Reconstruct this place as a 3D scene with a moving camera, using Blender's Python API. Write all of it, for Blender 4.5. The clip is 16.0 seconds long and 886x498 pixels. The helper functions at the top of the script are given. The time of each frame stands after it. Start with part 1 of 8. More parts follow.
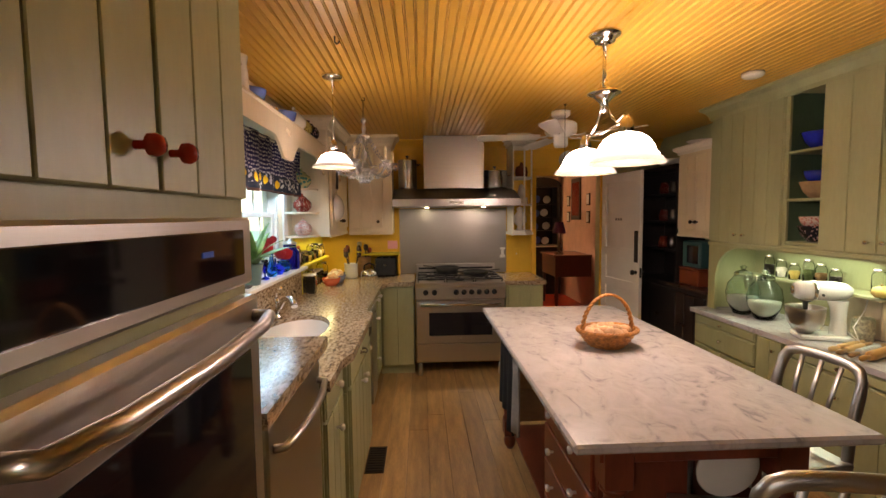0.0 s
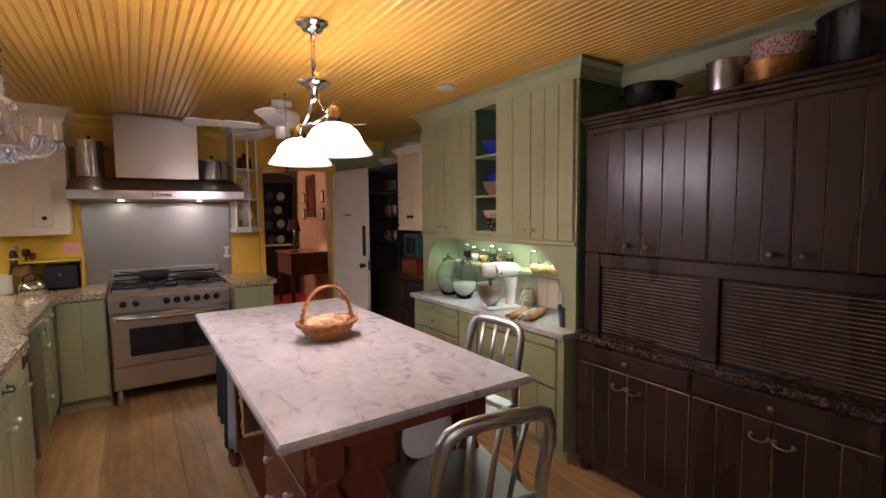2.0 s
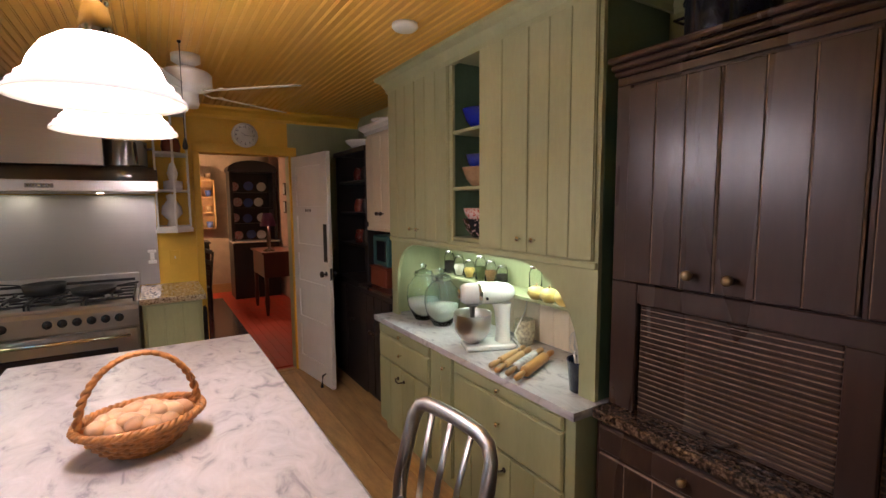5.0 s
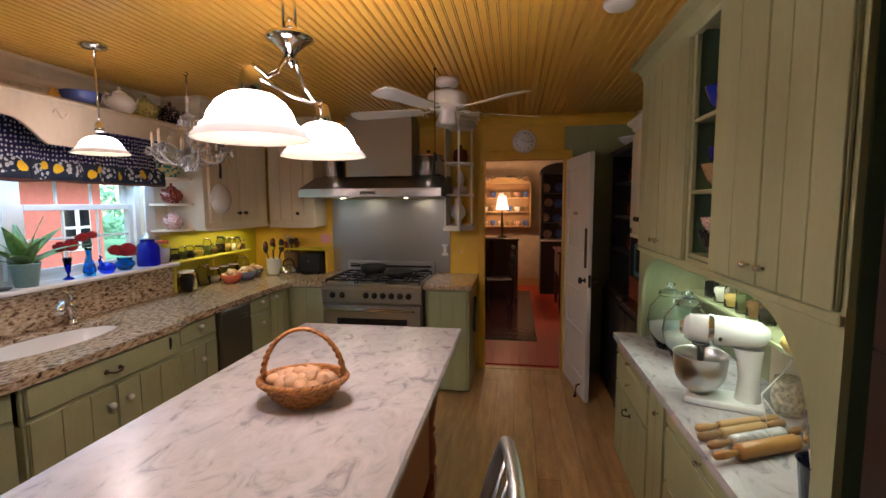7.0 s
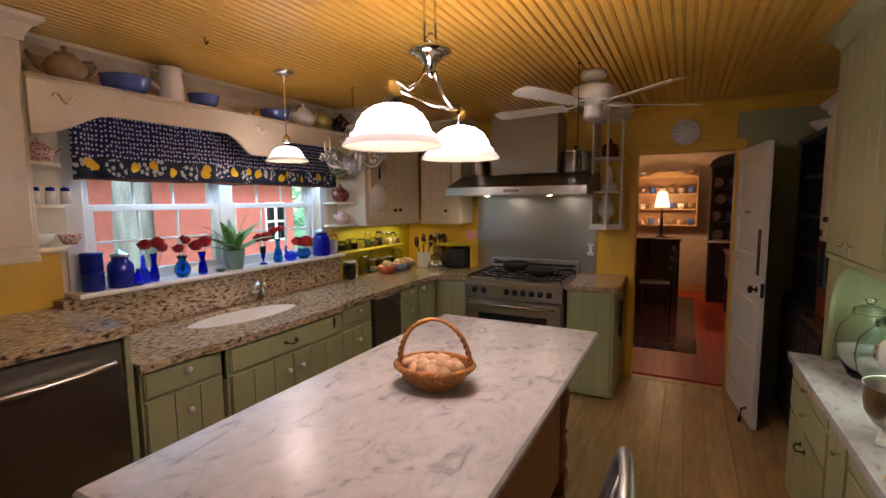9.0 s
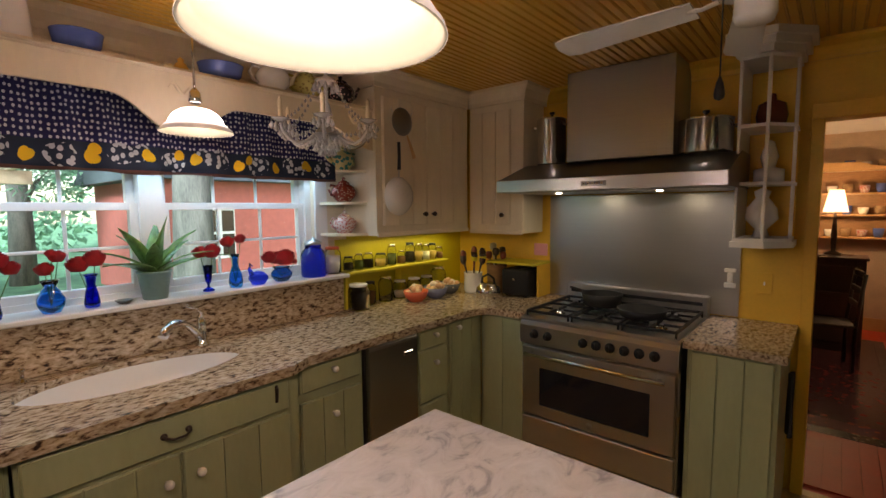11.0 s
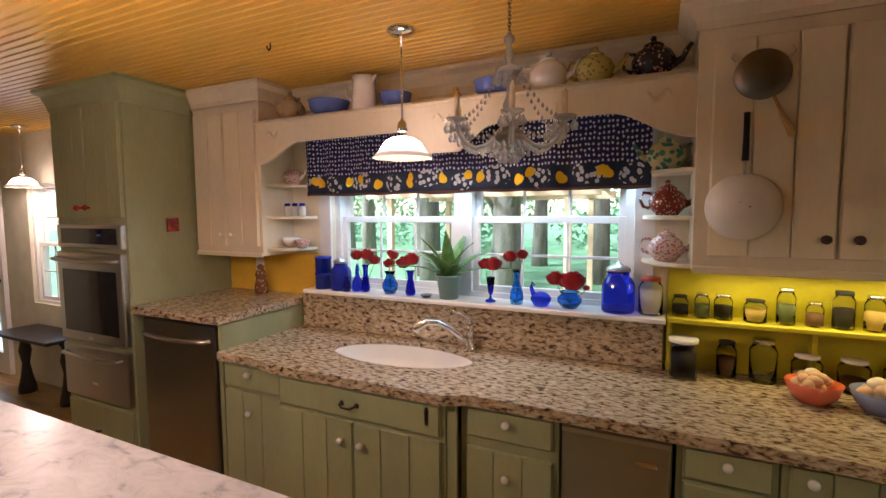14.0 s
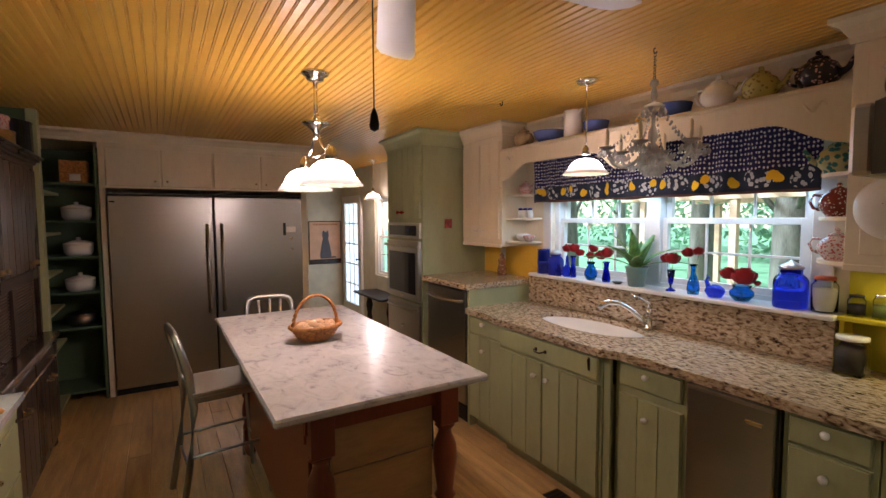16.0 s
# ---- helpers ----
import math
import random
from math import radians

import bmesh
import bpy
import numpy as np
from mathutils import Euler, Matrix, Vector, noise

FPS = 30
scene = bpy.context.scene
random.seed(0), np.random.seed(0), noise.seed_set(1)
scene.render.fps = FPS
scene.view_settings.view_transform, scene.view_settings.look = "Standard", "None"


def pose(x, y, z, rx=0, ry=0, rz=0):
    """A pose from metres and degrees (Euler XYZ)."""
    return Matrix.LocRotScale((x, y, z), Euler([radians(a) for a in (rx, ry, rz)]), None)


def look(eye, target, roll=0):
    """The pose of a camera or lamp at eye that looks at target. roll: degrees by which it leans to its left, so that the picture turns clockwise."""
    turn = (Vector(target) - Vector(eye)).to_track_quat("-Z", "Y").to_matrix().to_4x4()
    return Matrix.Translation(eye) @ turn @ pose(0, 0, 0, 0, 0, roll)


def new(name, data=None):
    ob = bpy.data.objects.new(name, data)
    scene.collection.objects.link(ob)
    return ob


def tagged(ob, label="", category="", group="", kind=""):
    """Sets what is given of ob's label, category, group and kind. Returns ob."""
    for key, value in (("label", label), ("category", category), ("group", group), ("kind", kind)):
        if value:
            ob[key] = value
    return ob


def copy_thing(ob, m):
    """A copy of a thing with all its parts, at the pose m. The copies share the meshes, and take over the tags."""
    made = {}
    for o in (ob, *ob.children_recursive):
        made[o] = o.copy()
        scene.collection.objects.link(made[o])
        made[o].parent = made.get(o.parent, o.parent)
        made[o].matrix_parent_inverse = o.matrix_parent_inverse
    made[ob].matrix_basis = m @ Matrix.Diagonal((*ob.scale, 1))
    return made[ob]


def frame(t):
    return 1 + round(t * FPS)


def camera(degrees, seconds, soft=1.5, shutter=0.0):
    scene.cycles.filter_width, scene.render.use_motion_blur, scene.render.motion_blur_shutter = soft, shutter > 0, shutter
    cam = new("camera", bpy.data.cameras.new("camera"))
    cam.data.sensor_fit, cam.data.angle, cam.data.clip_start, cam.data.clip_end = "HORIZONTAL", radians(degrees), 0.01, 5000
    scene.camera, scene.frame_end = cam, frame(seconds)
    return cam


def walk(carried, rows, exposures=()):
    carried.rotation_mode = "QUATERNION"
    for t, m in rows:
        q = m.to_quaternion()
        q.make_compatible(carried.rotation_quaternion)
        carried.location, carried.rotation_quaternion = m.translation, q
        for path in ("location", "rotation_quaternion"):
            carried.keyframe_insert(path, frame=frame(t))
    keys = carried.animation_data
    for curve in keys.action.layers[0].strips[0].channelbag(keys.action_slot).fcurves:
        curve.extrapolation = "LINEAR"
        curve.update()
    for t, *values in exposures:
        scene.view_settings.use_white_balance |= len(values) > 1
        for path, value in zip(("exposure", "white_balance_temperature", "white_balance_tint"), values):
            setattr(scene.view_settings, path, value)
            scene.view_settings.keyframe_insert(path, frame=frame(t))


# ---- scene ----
cam = camera(87.5, 16.0)
PATH = [
    (0, (1.661, 2.626, 1.6), (1.753, 4.618, 1.456), -0.6),
    (0.5, (1.726, 2.685, 1.568), (2.117, 4.64, 1.431), -0.6),
    (1, (1.756, 2.679, 1.564), (2.417, 4.56, 1.418), -0.6),
    (1.5, (1.783, 2.646, 1.564), (2.689, 4.422, 1.409), -0.6),
    (2, (1.798, 2.651, 1.559), (2.904, 4.309, 1.401), -0.6),
    (2.5, (1.768, 2.675, 1.574), (3.023, 4.222, 1.404), -0.6),
    (3, (1.808, 2.682, 1.583), (3.12, 4.179, 1.401), -0.6),
    (3.2, (1.858, 2.69, 1.594), (3.172, 4.184, 1.398), -0.4),
    (5.3, (2.765, 3.41, 1.598), (3.652, 5.193, 1.408), -0.5),
    (5.5, (2.867, 3.413, 1.588), (3.602, 5.264, 1.404), -0.3),
    (6, (3.043, 3.465, 1.606), (3.389, 5.425, 1.413), -0.5),
    (6.5, (3.154, 3.456, 1.622), (3.161, 5.447, 1.429), -0.3),
    (7, (3.259, 3.352, 1.632), (2.949, 5.318, 1.436), -0.3),
    (7.5, (3.329, 3.258, 1.642), (2.766, 5.167, 1.444), -0.3),
    (8, (3.35, 3.244, 1.645), (2.613, 5.093, 1.446), -0.4),
    (8.5, (3.353, 3.257, 1.651), (2.508, 5.058, 1.448), -0.5),
    (8.7, (3.359, 3.268, 1.649), (2.48, 5.053, 1.444), -0.5),
    (10.8, (3.057, 4.547, 1.6), (1.833, 6.118, 1.418), -0.5),
    (11, (3.027, 4.705, 1.601), (1.738, 6.224, 1.423), -0.5),
    (11.5, (2.996, 5.092, 1.607), (1.5, 6.407, 1.431), -0.4),
    (12, (2.925, 5.437, 1.604), (1.195, 6.427, 1.437), -0.4),
    (12.5, (2.899, 5.736, 1.61), (0.973, 6.249, 1.446), -0.4),
    (12.7, (2.929, 5.816, 1.607), (0.957, 6.114, 1.458), -0.4),
    (13, (2.908, 6.021, 1.638), (0.916, 5.987, 1.459), -0.3),
    (13.5, (2.874, 6.243, 1.66), (0.937, 5.779, 1.486), -0.4),
    (14, (2.908, 6.497, 1.66), (1.103, 5.648, 1.503), -0.3),
    (14.5, (3.037, 6.737, 1.651), (1.42, 5.568, 1.513), -0.2),
    (15, (3.16, 6.947, 1.656), (1.722, 5.564, 1.522), -0.2),
    (15.5, (3.183, 7.169, 1.638), (1.95, 5.601, 1.508), -0.2),
    (16, (3.281, 7.373, 1.647), (2.241, 5.669, 1.512), -0.3),
]
walk(cam, [(t, look(eye, target, roll)) for t, eye, target, roll in PATH],
     [(0, 2.62, 8000, 10), (1, 2.66, 6600, 13), (3, 2.72, 5900, 11), (5.5, 2.68, 6300, 10), (6.5, 2.4, 6400, 9), (7.5, 2.26, 6500, 10), (8.5, 2.2, 6600, 11), (11, 2.0, 7300, 9),
      (11.5, 2.35, 7100, 10), (12, 2.5, 7000, 12), (13, 2.55, 7400, 16), (14.5, 2.45, 7200, 14), (16, 2.4, 6900, 12)])

# ---- light ----
world = bpy.data.worlds.new("world")
scene.world = world
world.use_nodes = True
wn = world.node_tree.nodes
sky = wn.new("ShaderNodeTexSky")
sky.sky_type = "NISHITA"
sky.sun_disc = False
sky.sun_elevation = radians(40)
sky.sun_rotation = radians(100)
world.node_tree.links.new(sky.outputs[0], wn["Background"].inputs[0])
wn["Background"].inputs[1].default_value = 0.11
scene.view_settings.exposure = 2.42


def lamp(name, kind, loc, watts, color, size=0.05, target=None, **kw):
    data = bpy.data.lights.new(name, kind)
    data.energy, data.color = watts, color
    if kind == "AREA":
        data.size = size
        if "size_y" in kw:
            data.shape, data.size_y = "RECTANGLE", kw["size_y"]
    elif kind == "SUN":
        data.angle = size
    else:
        data.shadow_soft_size = size
    ob = new(name, data)
    ob.matrix_world = look(loc, target) if target else Matrix.Translation(loc)
    return ob


WARM = (1.0, 0.82, 0.85)
lamp("sun", "SUN", (5, -2, 6), 3.3, (0.62, 0.84, 1.0), radians(12), (0, 5, 0))
# Added area lamp behind the valance, strengthens the bluish daylight; no fixture there.
lamp("window_daylight", "AREA", (0.60, 5.54, 1.80), 1.7, (0.40, 0.66, 1.0), 1.7, (0.95, 5.54, 0.9), size_y=0.14)
lamp("island_bulb_near", "POINT", (2.53, 4.57, 1.84), 2.6, WARM, 0.04)
lamp("island_bulb_far", "POINT", (2.53, 5.06, 1.84), 2.6, WARM, 0.04)
lamp("sink_bulb", "POINT", (1.142, 5.475, 1.91), 1.7, WARM, 0.03)
lamp("back_bulb", "POINT", (0.75, 1.38, 1.92), 6, WARM, 0.03)
lamp("hutch_light", "AREA", (4.15, 5.4, 1.345), 1.0, (0.85, 1.0, 0.86), 0.05, (4.15, 5.4, 0), size_y=1.2)
lamp("counter_light", "AREA", (0.7, 7.15, 1.39), 0.45, (1.0, 0.9, 0.45), 0.05, (0.7, 7.15, 0), size_y=0.9)
lamp("hood_lamp_a", "AREA", (1.72, 7.38, 1.678), 0.2, (1.0, 0.88, 0.72), 0.14, (1.72, 7.38, 0))
lamp("hood_lamp_b", "AREA", (2.30, 7.38, 1.678), 0.2, (1.0, 0.88, 0.72), 0.14, (2.30, 7.38, 0))
# Added light 0.4 m behind the table lamp, brightens the plate shelf.
lamp("dining_lamp_bulb", "POINT", (3.02, 11.9, 1.62), 5, (1.0, 0.62, 0.34), 0.05)
lamp("desk_lamp_bulb", "POINT", (4.0, 10.4, 1.38), 3, (1.0, 0.66, 0.4), 0.05)

# ---- materials ----


def nodes_of(name):
    m = bpy.data.materials.new(name)
    m.use_nodes = True
    nt = m.node_tree
    return m, nt, nt.nodes["Principled BSDF"]


def paint(name, color, rough=0.5, metal=0.0, vary=0.12, scale=6.0, bump=0.05, grain=60.0, stretch=(1, 1, 1), spec=0.5, each=0.0):
    """A surface with soft variation, fine grain and a small relief."""
    m, nt, b = nodes_of(name)
    n, l = nt.nodes, nt.links
    tc, mp = n.new("ShaderNodeTexCoord"), n.new("ShaderNodeMapping")
    mp.inputs["Scale"].default_value = stretch
    l.new(tc.outputs["Object"], mp.inputs[0])
    a, g = n.new("ShaderNodeTexNoise"), n.new("ShaderNodeTexNoise")
    a.inputs["Scale"].default_value, g.inputs["Scale"].default_value = scale, grain
    a.inputs["Detail"].default_value = 4
    l.new(mp.outputs[0], a.inputs["Vector"])
    l.new(mp.outputs[0], g.inputs["Vector"])
    mix = n.new("ShaderNodeMath")
    mix.operation = "MULTIPLY_ADD"
    l.new(g.outputs[0], mix.inputs[0])
    mix.inputs[1].default_value = 0.4
    l.new(a.outputs[0], mix.inputs[2])
    ramp = n.new("ShaderNodeValToRGB")
    lo = tuple(c * (1 - vary) for c in color) + (1,)
    hi = tuple(min(1, c * (1 + vary)) for c in color) + (1,)
    ramp.color_ramp.elements[0].position, ramp.color_ramp.elements[1].position = 0.45, 0.95
    ramp.color_ramp.elements[0].color, ramp.color_ramp.elements[1].color = lo, hi
    l.new(mix.outputs[0], ramp.inputs[0])
    out = ramp.outputs[0]
    if each:
        oi, hsv = n.new("ShaderNodeObjectInfo"), n.new("ShaderNodeHueSaturation")
        mr = n.new("ShaderNodeMapRange")
        mr.inputs[3].default_value, mr.inputs[4].default_value = 1 - each, 1 + each
        l.new(oi.outputs["Random"], mr.inputs[0])
        l.new(mr.outputs[0], hsv.inputs["Value"])
        l.new(out, hsv.inputs["Color"])
        out = hsv.outputs[0]
    l.new(out, b.inputs["Base Color"])
    rr = n.new("ShaderNodeMapRange")
    rr.inputs[3].default_value, rr.inputs[4].default_value = rough * 0.85, min(1, rough * 1.2)
    l.new(a.outputs[0], rr.inputs[0])
    l.new(rr.outputs[0], b.inputs["Roughness"])
    b.inputs["Metallic"].default_value = metal
    b.inputs["Specular IOR Level"].default_value = spec
    if bump:
        bp = n.new("ShaderNodeBump")
        bp.inputs["Strength"].default_value, bp.inputs["Distance"].default_value = bump, 0.004
        l.new(mix.outputs[0], bp.inputs["Height"])
        l.new(bp.outputs[0], b.inputs["Normal"])
    return m


def stone(name, stops, scale, rough=0.15, stretch=(1, 1, 1), veins=False):
    """Granite or marble: a coloured ramp over layered noise."""
    m, nt, b = nodes_of(name)
    n, l = nt.nodes, nt.links
    tc, mp = n.new("ShaderNodeTexCoord"), n.new("ShaderNodeMapping")
    mp.inputs["Scale"].default_value = stretch
    l.new(tc.outputs["Object"], mp.inputs[0])
    a = n.new("ShaderNodeTexNoise")
    a.inputs["Scale"].default_value, a.inputs["Detail"].default_value = scale, 6
    a.inputs["Roughness"].default_value, a.inputs["Distortion"].default_value = 0.62, 1.4 if veins else 0.5
    l.new(mp.outputs[0], a.inputs["Vector"])
    ramp = n.new("ShaderNodeValToRGB")
    cr = ramp.color_ramp
    while len(cr.elements) < len(stops):
        cr.elements.new(0.5)
    for e, (p, c) in zip(cr.elements, stops):
        e.position, e.color = p, (*c, 1)
    l.new(a.outputs[0], ramp.inputs[0])
    big = n.new("ShaderNodeTexNoise")
    big.inputs["Scale"].default_value = 3
    l.new(mp.outputs[0], big.inputs["Vector"])
    hsv, mr = n.new("ShaderNodeHueSaturation"), n.new("ShaderNodeMapRange")
    mr.inputs[3].default_value, mr.inputs[4].default_value = 0.8, 1.2
    l.new(big.outputs[0], mr.inputs[0])
    l.new(mr.outputs[0], hsv.inputs["Value"])
    l.new(ramp.outputs[0], hsv.inputs["Color"])
    l.new(hsv.outputs[0], b.inputs["Base Color"])
    b.inputs["Roughness"].default_value = rough
    return m


def glowing(name, color, strength, base=(0.9, 0.85, 0.75)):
    m, nt, b = nodes_of(name)
    b.inputs["Base Color"].default_value = (*base, 1)
    b.inputs["Emission Color"].default_value = (*color, 1)
    b.inputs["Emission Strength"].default_value = strength
    b.inputs["Roughness"].default_value = 0.3
    return m


def glassy(name, color, rough=0.02, ior=1.45):
    m, nt, b = nodes_of(name)
    b.inputs["Base Color"].default_value = (*color, 1)
    b.inputs["Transmission Weight"].default_value = 1
    b.inputs["Roughness"].default_value = rough
    b.inputs["IOR"].default_value = ior
    return m


GREEN = paint("sage_green_paint", (0.36, 0.375, 0.205), 0.38, vary=0.10, stretch=(1, 1, 0.3), bump=0.12, each=0.05)
# Darker green for inner backs, dividers, pantry and corner shelves, one hutch end.
GREEN_IN = paint("darker_green", (0.085, 0.145, 0.085), 0.5, vary=0.15)
CREAM = paint("cream_paint", (0.74, 0.64, 0.47), 0.38, vary=0.07, stretch=(1, 1, 0.3), bump=0.1, each=0.03)
WHITE = paint("white_paint", (0.78, 0.76, 0.72), 0.35, vary=0.04)
YELLOW = paint("yellow_wall_paint", (0.78, 0.47, 0.05), 0.5, vary=0.08)
LEMON = paint("lemon_yellow_paint", (0.58, 0.49, 0.03), 0.45, vary=0.08)
OCHRE = paint("ochre_ceiling_paint", (0.70, 0.40, 0.07), 0.33, vary=0.04, stretch=(1, 0.2, 1), bump=0)
DARK = paint("dark_brown_distressed_wood", (0.042, 0.024, 0.019), 0.27, vary=0.35, scale=3, stretch=(1, 1, 0.15), bump=0.25, each=0.15)
WORN = paint("worn_edge_wood", (0.36, 0.24, 0.17), 0.6, vary=0.5, scale=20)
BLACKWOOD = paint("black_wood", (0.018, 0.014, 0.014), 0.4, vary=0.3, stretch=(1, 1, 0.2))
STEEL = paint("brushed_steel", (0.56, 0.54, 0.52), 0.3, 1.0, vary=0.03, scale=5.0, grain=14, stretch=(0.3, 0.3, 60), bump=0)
# Same brushing as STEEL over a darker base colour.
STEEL_V = paint("brushed_steel_darker", (0.42, 0.41, 0.38), 0.28, 1.0, vary=0.04, scale=5.0, grain=14, stretch=(0.3, 0.3, 60), bump=0)
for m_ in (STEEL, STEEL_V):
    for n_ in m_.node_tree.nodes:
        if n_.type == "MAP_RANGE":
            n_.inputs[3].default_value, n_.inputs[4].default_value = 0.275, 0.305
DARKSTEEL = paint("dark_steel", (0.22, 0.21, 0.20), 0.3, 1.0, vary=0.1)
CHROME = paint("chrome", (0.75, 0.73, 0.70), 0.08, 1.0, vary=0.03, bump=0)
ALU = paint("brushed_aluminium", (0.58, 0.58, 0.57), 0.38, 1.0, vary=0.06, grain=90)
BRASS = paint("aged_brass", (0.34, 0.25, 0.15), 0.35, 0.9)
BRONZE = paint("dark_bronze", (0.07, 0.05, 0.04), 0.4, 0.8)
IRON = paint("cast_iron", (0.012, 0.012, 0.013), 0.5, 0.0, spec=0.35)
BLACKGLASS = paint("black_oven_glass", (0.012, 0.011, 0.014), 0.06, vary=0.1, bump=0)
CERAMIC = paint("white_ceramic", (0.82, 0.80, 0.76), 0.12, vary=0.02, bump=0)
GRANITE = stone("tan_black_granite", [(0.35, (0.03, 0.02, 0.014)), (0.41, (0.17, 0.10, 0.055)), (0.47, (0.38, 0.28, 0.17)), (0.64, (0.62, 0.50, 0.36))], 68, 0.17, (1, 0.42, 1))
BROWN_GRANITE = stone("brown_granite", [(0.40, (0.01, 0.008, 0.008)), (0.52, (0.07, 0.04, 0.026)), (0.64, (0.20, 0.14, 0.10))], 85, 0.12)
MARBLE = stone("white_marble", [(0.32, (0.31, 0.30, 0.32)), (0.39, (0.44, 0.42, 0.435)), (0.45, (0.52, 0.495, 0.505)), (0.7, (0.61, 0.585, 0.60))], 13.0, 0.27, (1, 0.6, 1), True)
FLOORWOOD = paint("honey_pine_floor", (0.47, 0.295, 0.125), 0.3, vary=0.28, scale=5, stretch=(5, 0.6, 1), grain=40, bump=0.15, each=0.14)
REDFLOOR = paint("red_painted_floor", (0.46, 0.045, 0.022), 0.4, vary=0.12, each=0.06)
REDWOOD = paint("red_cherry_wood", (0.20, 0.045, 0.022), 0.3, vary=0.25, stretch=(1, 1, 0.2))
PINE = paint("old_pine_wood", (0.36, 0.20, 0.09), 0.45, vary=0.3, stretch=(0.3, 1, 1))
LIGHTWOOD = paint("light_maple_wood", (0.55, 0.34, 0.15), 0.4, vary=0.15, stretch=(0.3, 1, 1))
PINKPLASTER = paint("pink_plaster", (0.58, 0.38, 0.30), 0.7)
TAN = paint("tan_dining_wall", (0.55, 0.42, 0.30), 0.7)
CREAMWALL = paint("pale_plaster_wall", (0.62, 0.58, 0.44), 0.7)
BLUEGLASS = glassy("cobalt_glass", (0.01, 0.04, 0.75), 0.03)
AQUAGLASS = glassy("aqua_glass", (0.02, 0.38, 0.85), 0.03)
CLEAR = glassy("clear_glass", (0.97, 0.98, 0.97), 0.01, 1.2)
PANE = glassy("window_pane_glass", (0.95, 0.99, 1.0), 0.0, 1.03)
SHADE = glowing("lit_alabaster_glass", (1.0, 0.82, 0.86), 4.5)


def shade_glow(m, peak):
    """Glass that is brightest round its bulb, dimmer at the rim and the neck."""
    nt = m.node_tree
    tc, sp, rp, mu = (nt.nodes.new(k) for k in ("ShaderNodeTexCoord", "ShaderNodeSeparateXYZ", "ShaderNodeValToRGB", "ShaderNodeMath"))
    cr = rp.color_ramp
    for p, v in ((0.18, 0.02), (0.36, 0.30), (0.55, 1.0), (0.78, 0.8)):
        cr.elements.new(p).color = (v, v, v, 1)
    cr.elements[0].color, cr.elements[-1].color = (0.014, 0.014, 0.014, 1), (0.25, 0.25, 0.25, 1)
    mu.operation = "MULTIPLY"
    mu.inputs[1].default_value = peak
    nt.links.new(tc.outputs["Generated"], sp.inputs[0])
    nt.links.new(sp.outputs[2], rp.inputs[0])
    nt.links.new(rp.outputs[0], mu.inputs[0])
    nt.links.new(mu.outputs[0], nt.nodes["Principled BSDF"].inputs["Emission Strength"])
    return m


PENDANT_SHADE = shade_glow(glowing("small_lit_alabaster_glass", (1.0, 0.82, 0.86), 3), 3.4)
shade_glow(SHADE, 10.5)
# Inside glass dimmed by its colour, so the bulb doesn't burn it out.
SHADE_IN = glowing("alabaster_inside_dimmed", (1.0, 0.80, 0.55), 0.05, (0.12, 0.11, 0.085))
BULB = glowing("lit_bulb", (1.0, 0.85, 0.6), 12)
LEAF = paint("green_leaf", (0.07, 0.16, 0.03), 0.35, vary=0.4, scale=30)
PETAL = paint("red_rose_petal", (0.35, 0.006, 0.012), 0.5, vary=0.3)
WICKER = paint("orange_brown_wicker", (0.42, 0.17, 0.045), 0.5, vary=0.4, scale=60, bump=0.3)
EGG = paint("brown_eggshell", (0.62, 0.37, 0.21), 0.45, vary=0.12, each=0.15)
EGG2 = paint("white_eggshell", (0.72, 0.62, 0.5), 0.45, vary=0.1, each=0.15)

# ---- helpers of this place ----


def add_box(bm, x0, x1, y0, y1, z0, z1, bevel=0.0, seg=1):
    m = Matrix.Translation(((x0 + x1) / 2, (y0 + y1) / 2, (z0 + z1) / 2)) @ Matrix.Diagonal((abs(x1 - x0), abs(y1 - y0), abs(z1 - z0), 1))
    made = bmesh.ops.create_cube(bm, size=1, matrix=m)
    if bevel:
        edges = list({e for v in made["verts"] for e in v.link_edges})
        bmesh.ops.bevel(bm, geom=edges, offset=bevel, segments=seg, affect="EDGES", profile=0.6)
    return bm


def add_lathe(bm, profile, seg=24, at=(0, 0, 0), axis="z", close=True):
    rings = []
    for r, h in profile:
        ring = []
        for i in range(seg):
            a = 2 * math.pi * i / seg
            p = (r * math.cos(a), r * math.sin(a), h)
            if axis == "x":
                p = (h, p[0], p[1])
            elif axis == "y":
                p = (p[0], h, p[1])
            ring.append(bm.verts.new((at[0] + p[0], at[1] + p[1], at[2] + p[2])))
        rings.append(ring)
    for a, b in zip(rings, rings[1:]):
        for i in range(seg):
            f = bm.faces.new((a[i], a[(i + 1) % seg], b[(i + 1) % seg], b[i]))
            f.smooth = True
    if close:
        for ring in (rings[0], rings[-1]):
            try:
                bm.faces.new(ring)
            except ValueError:
                pass
    return bm


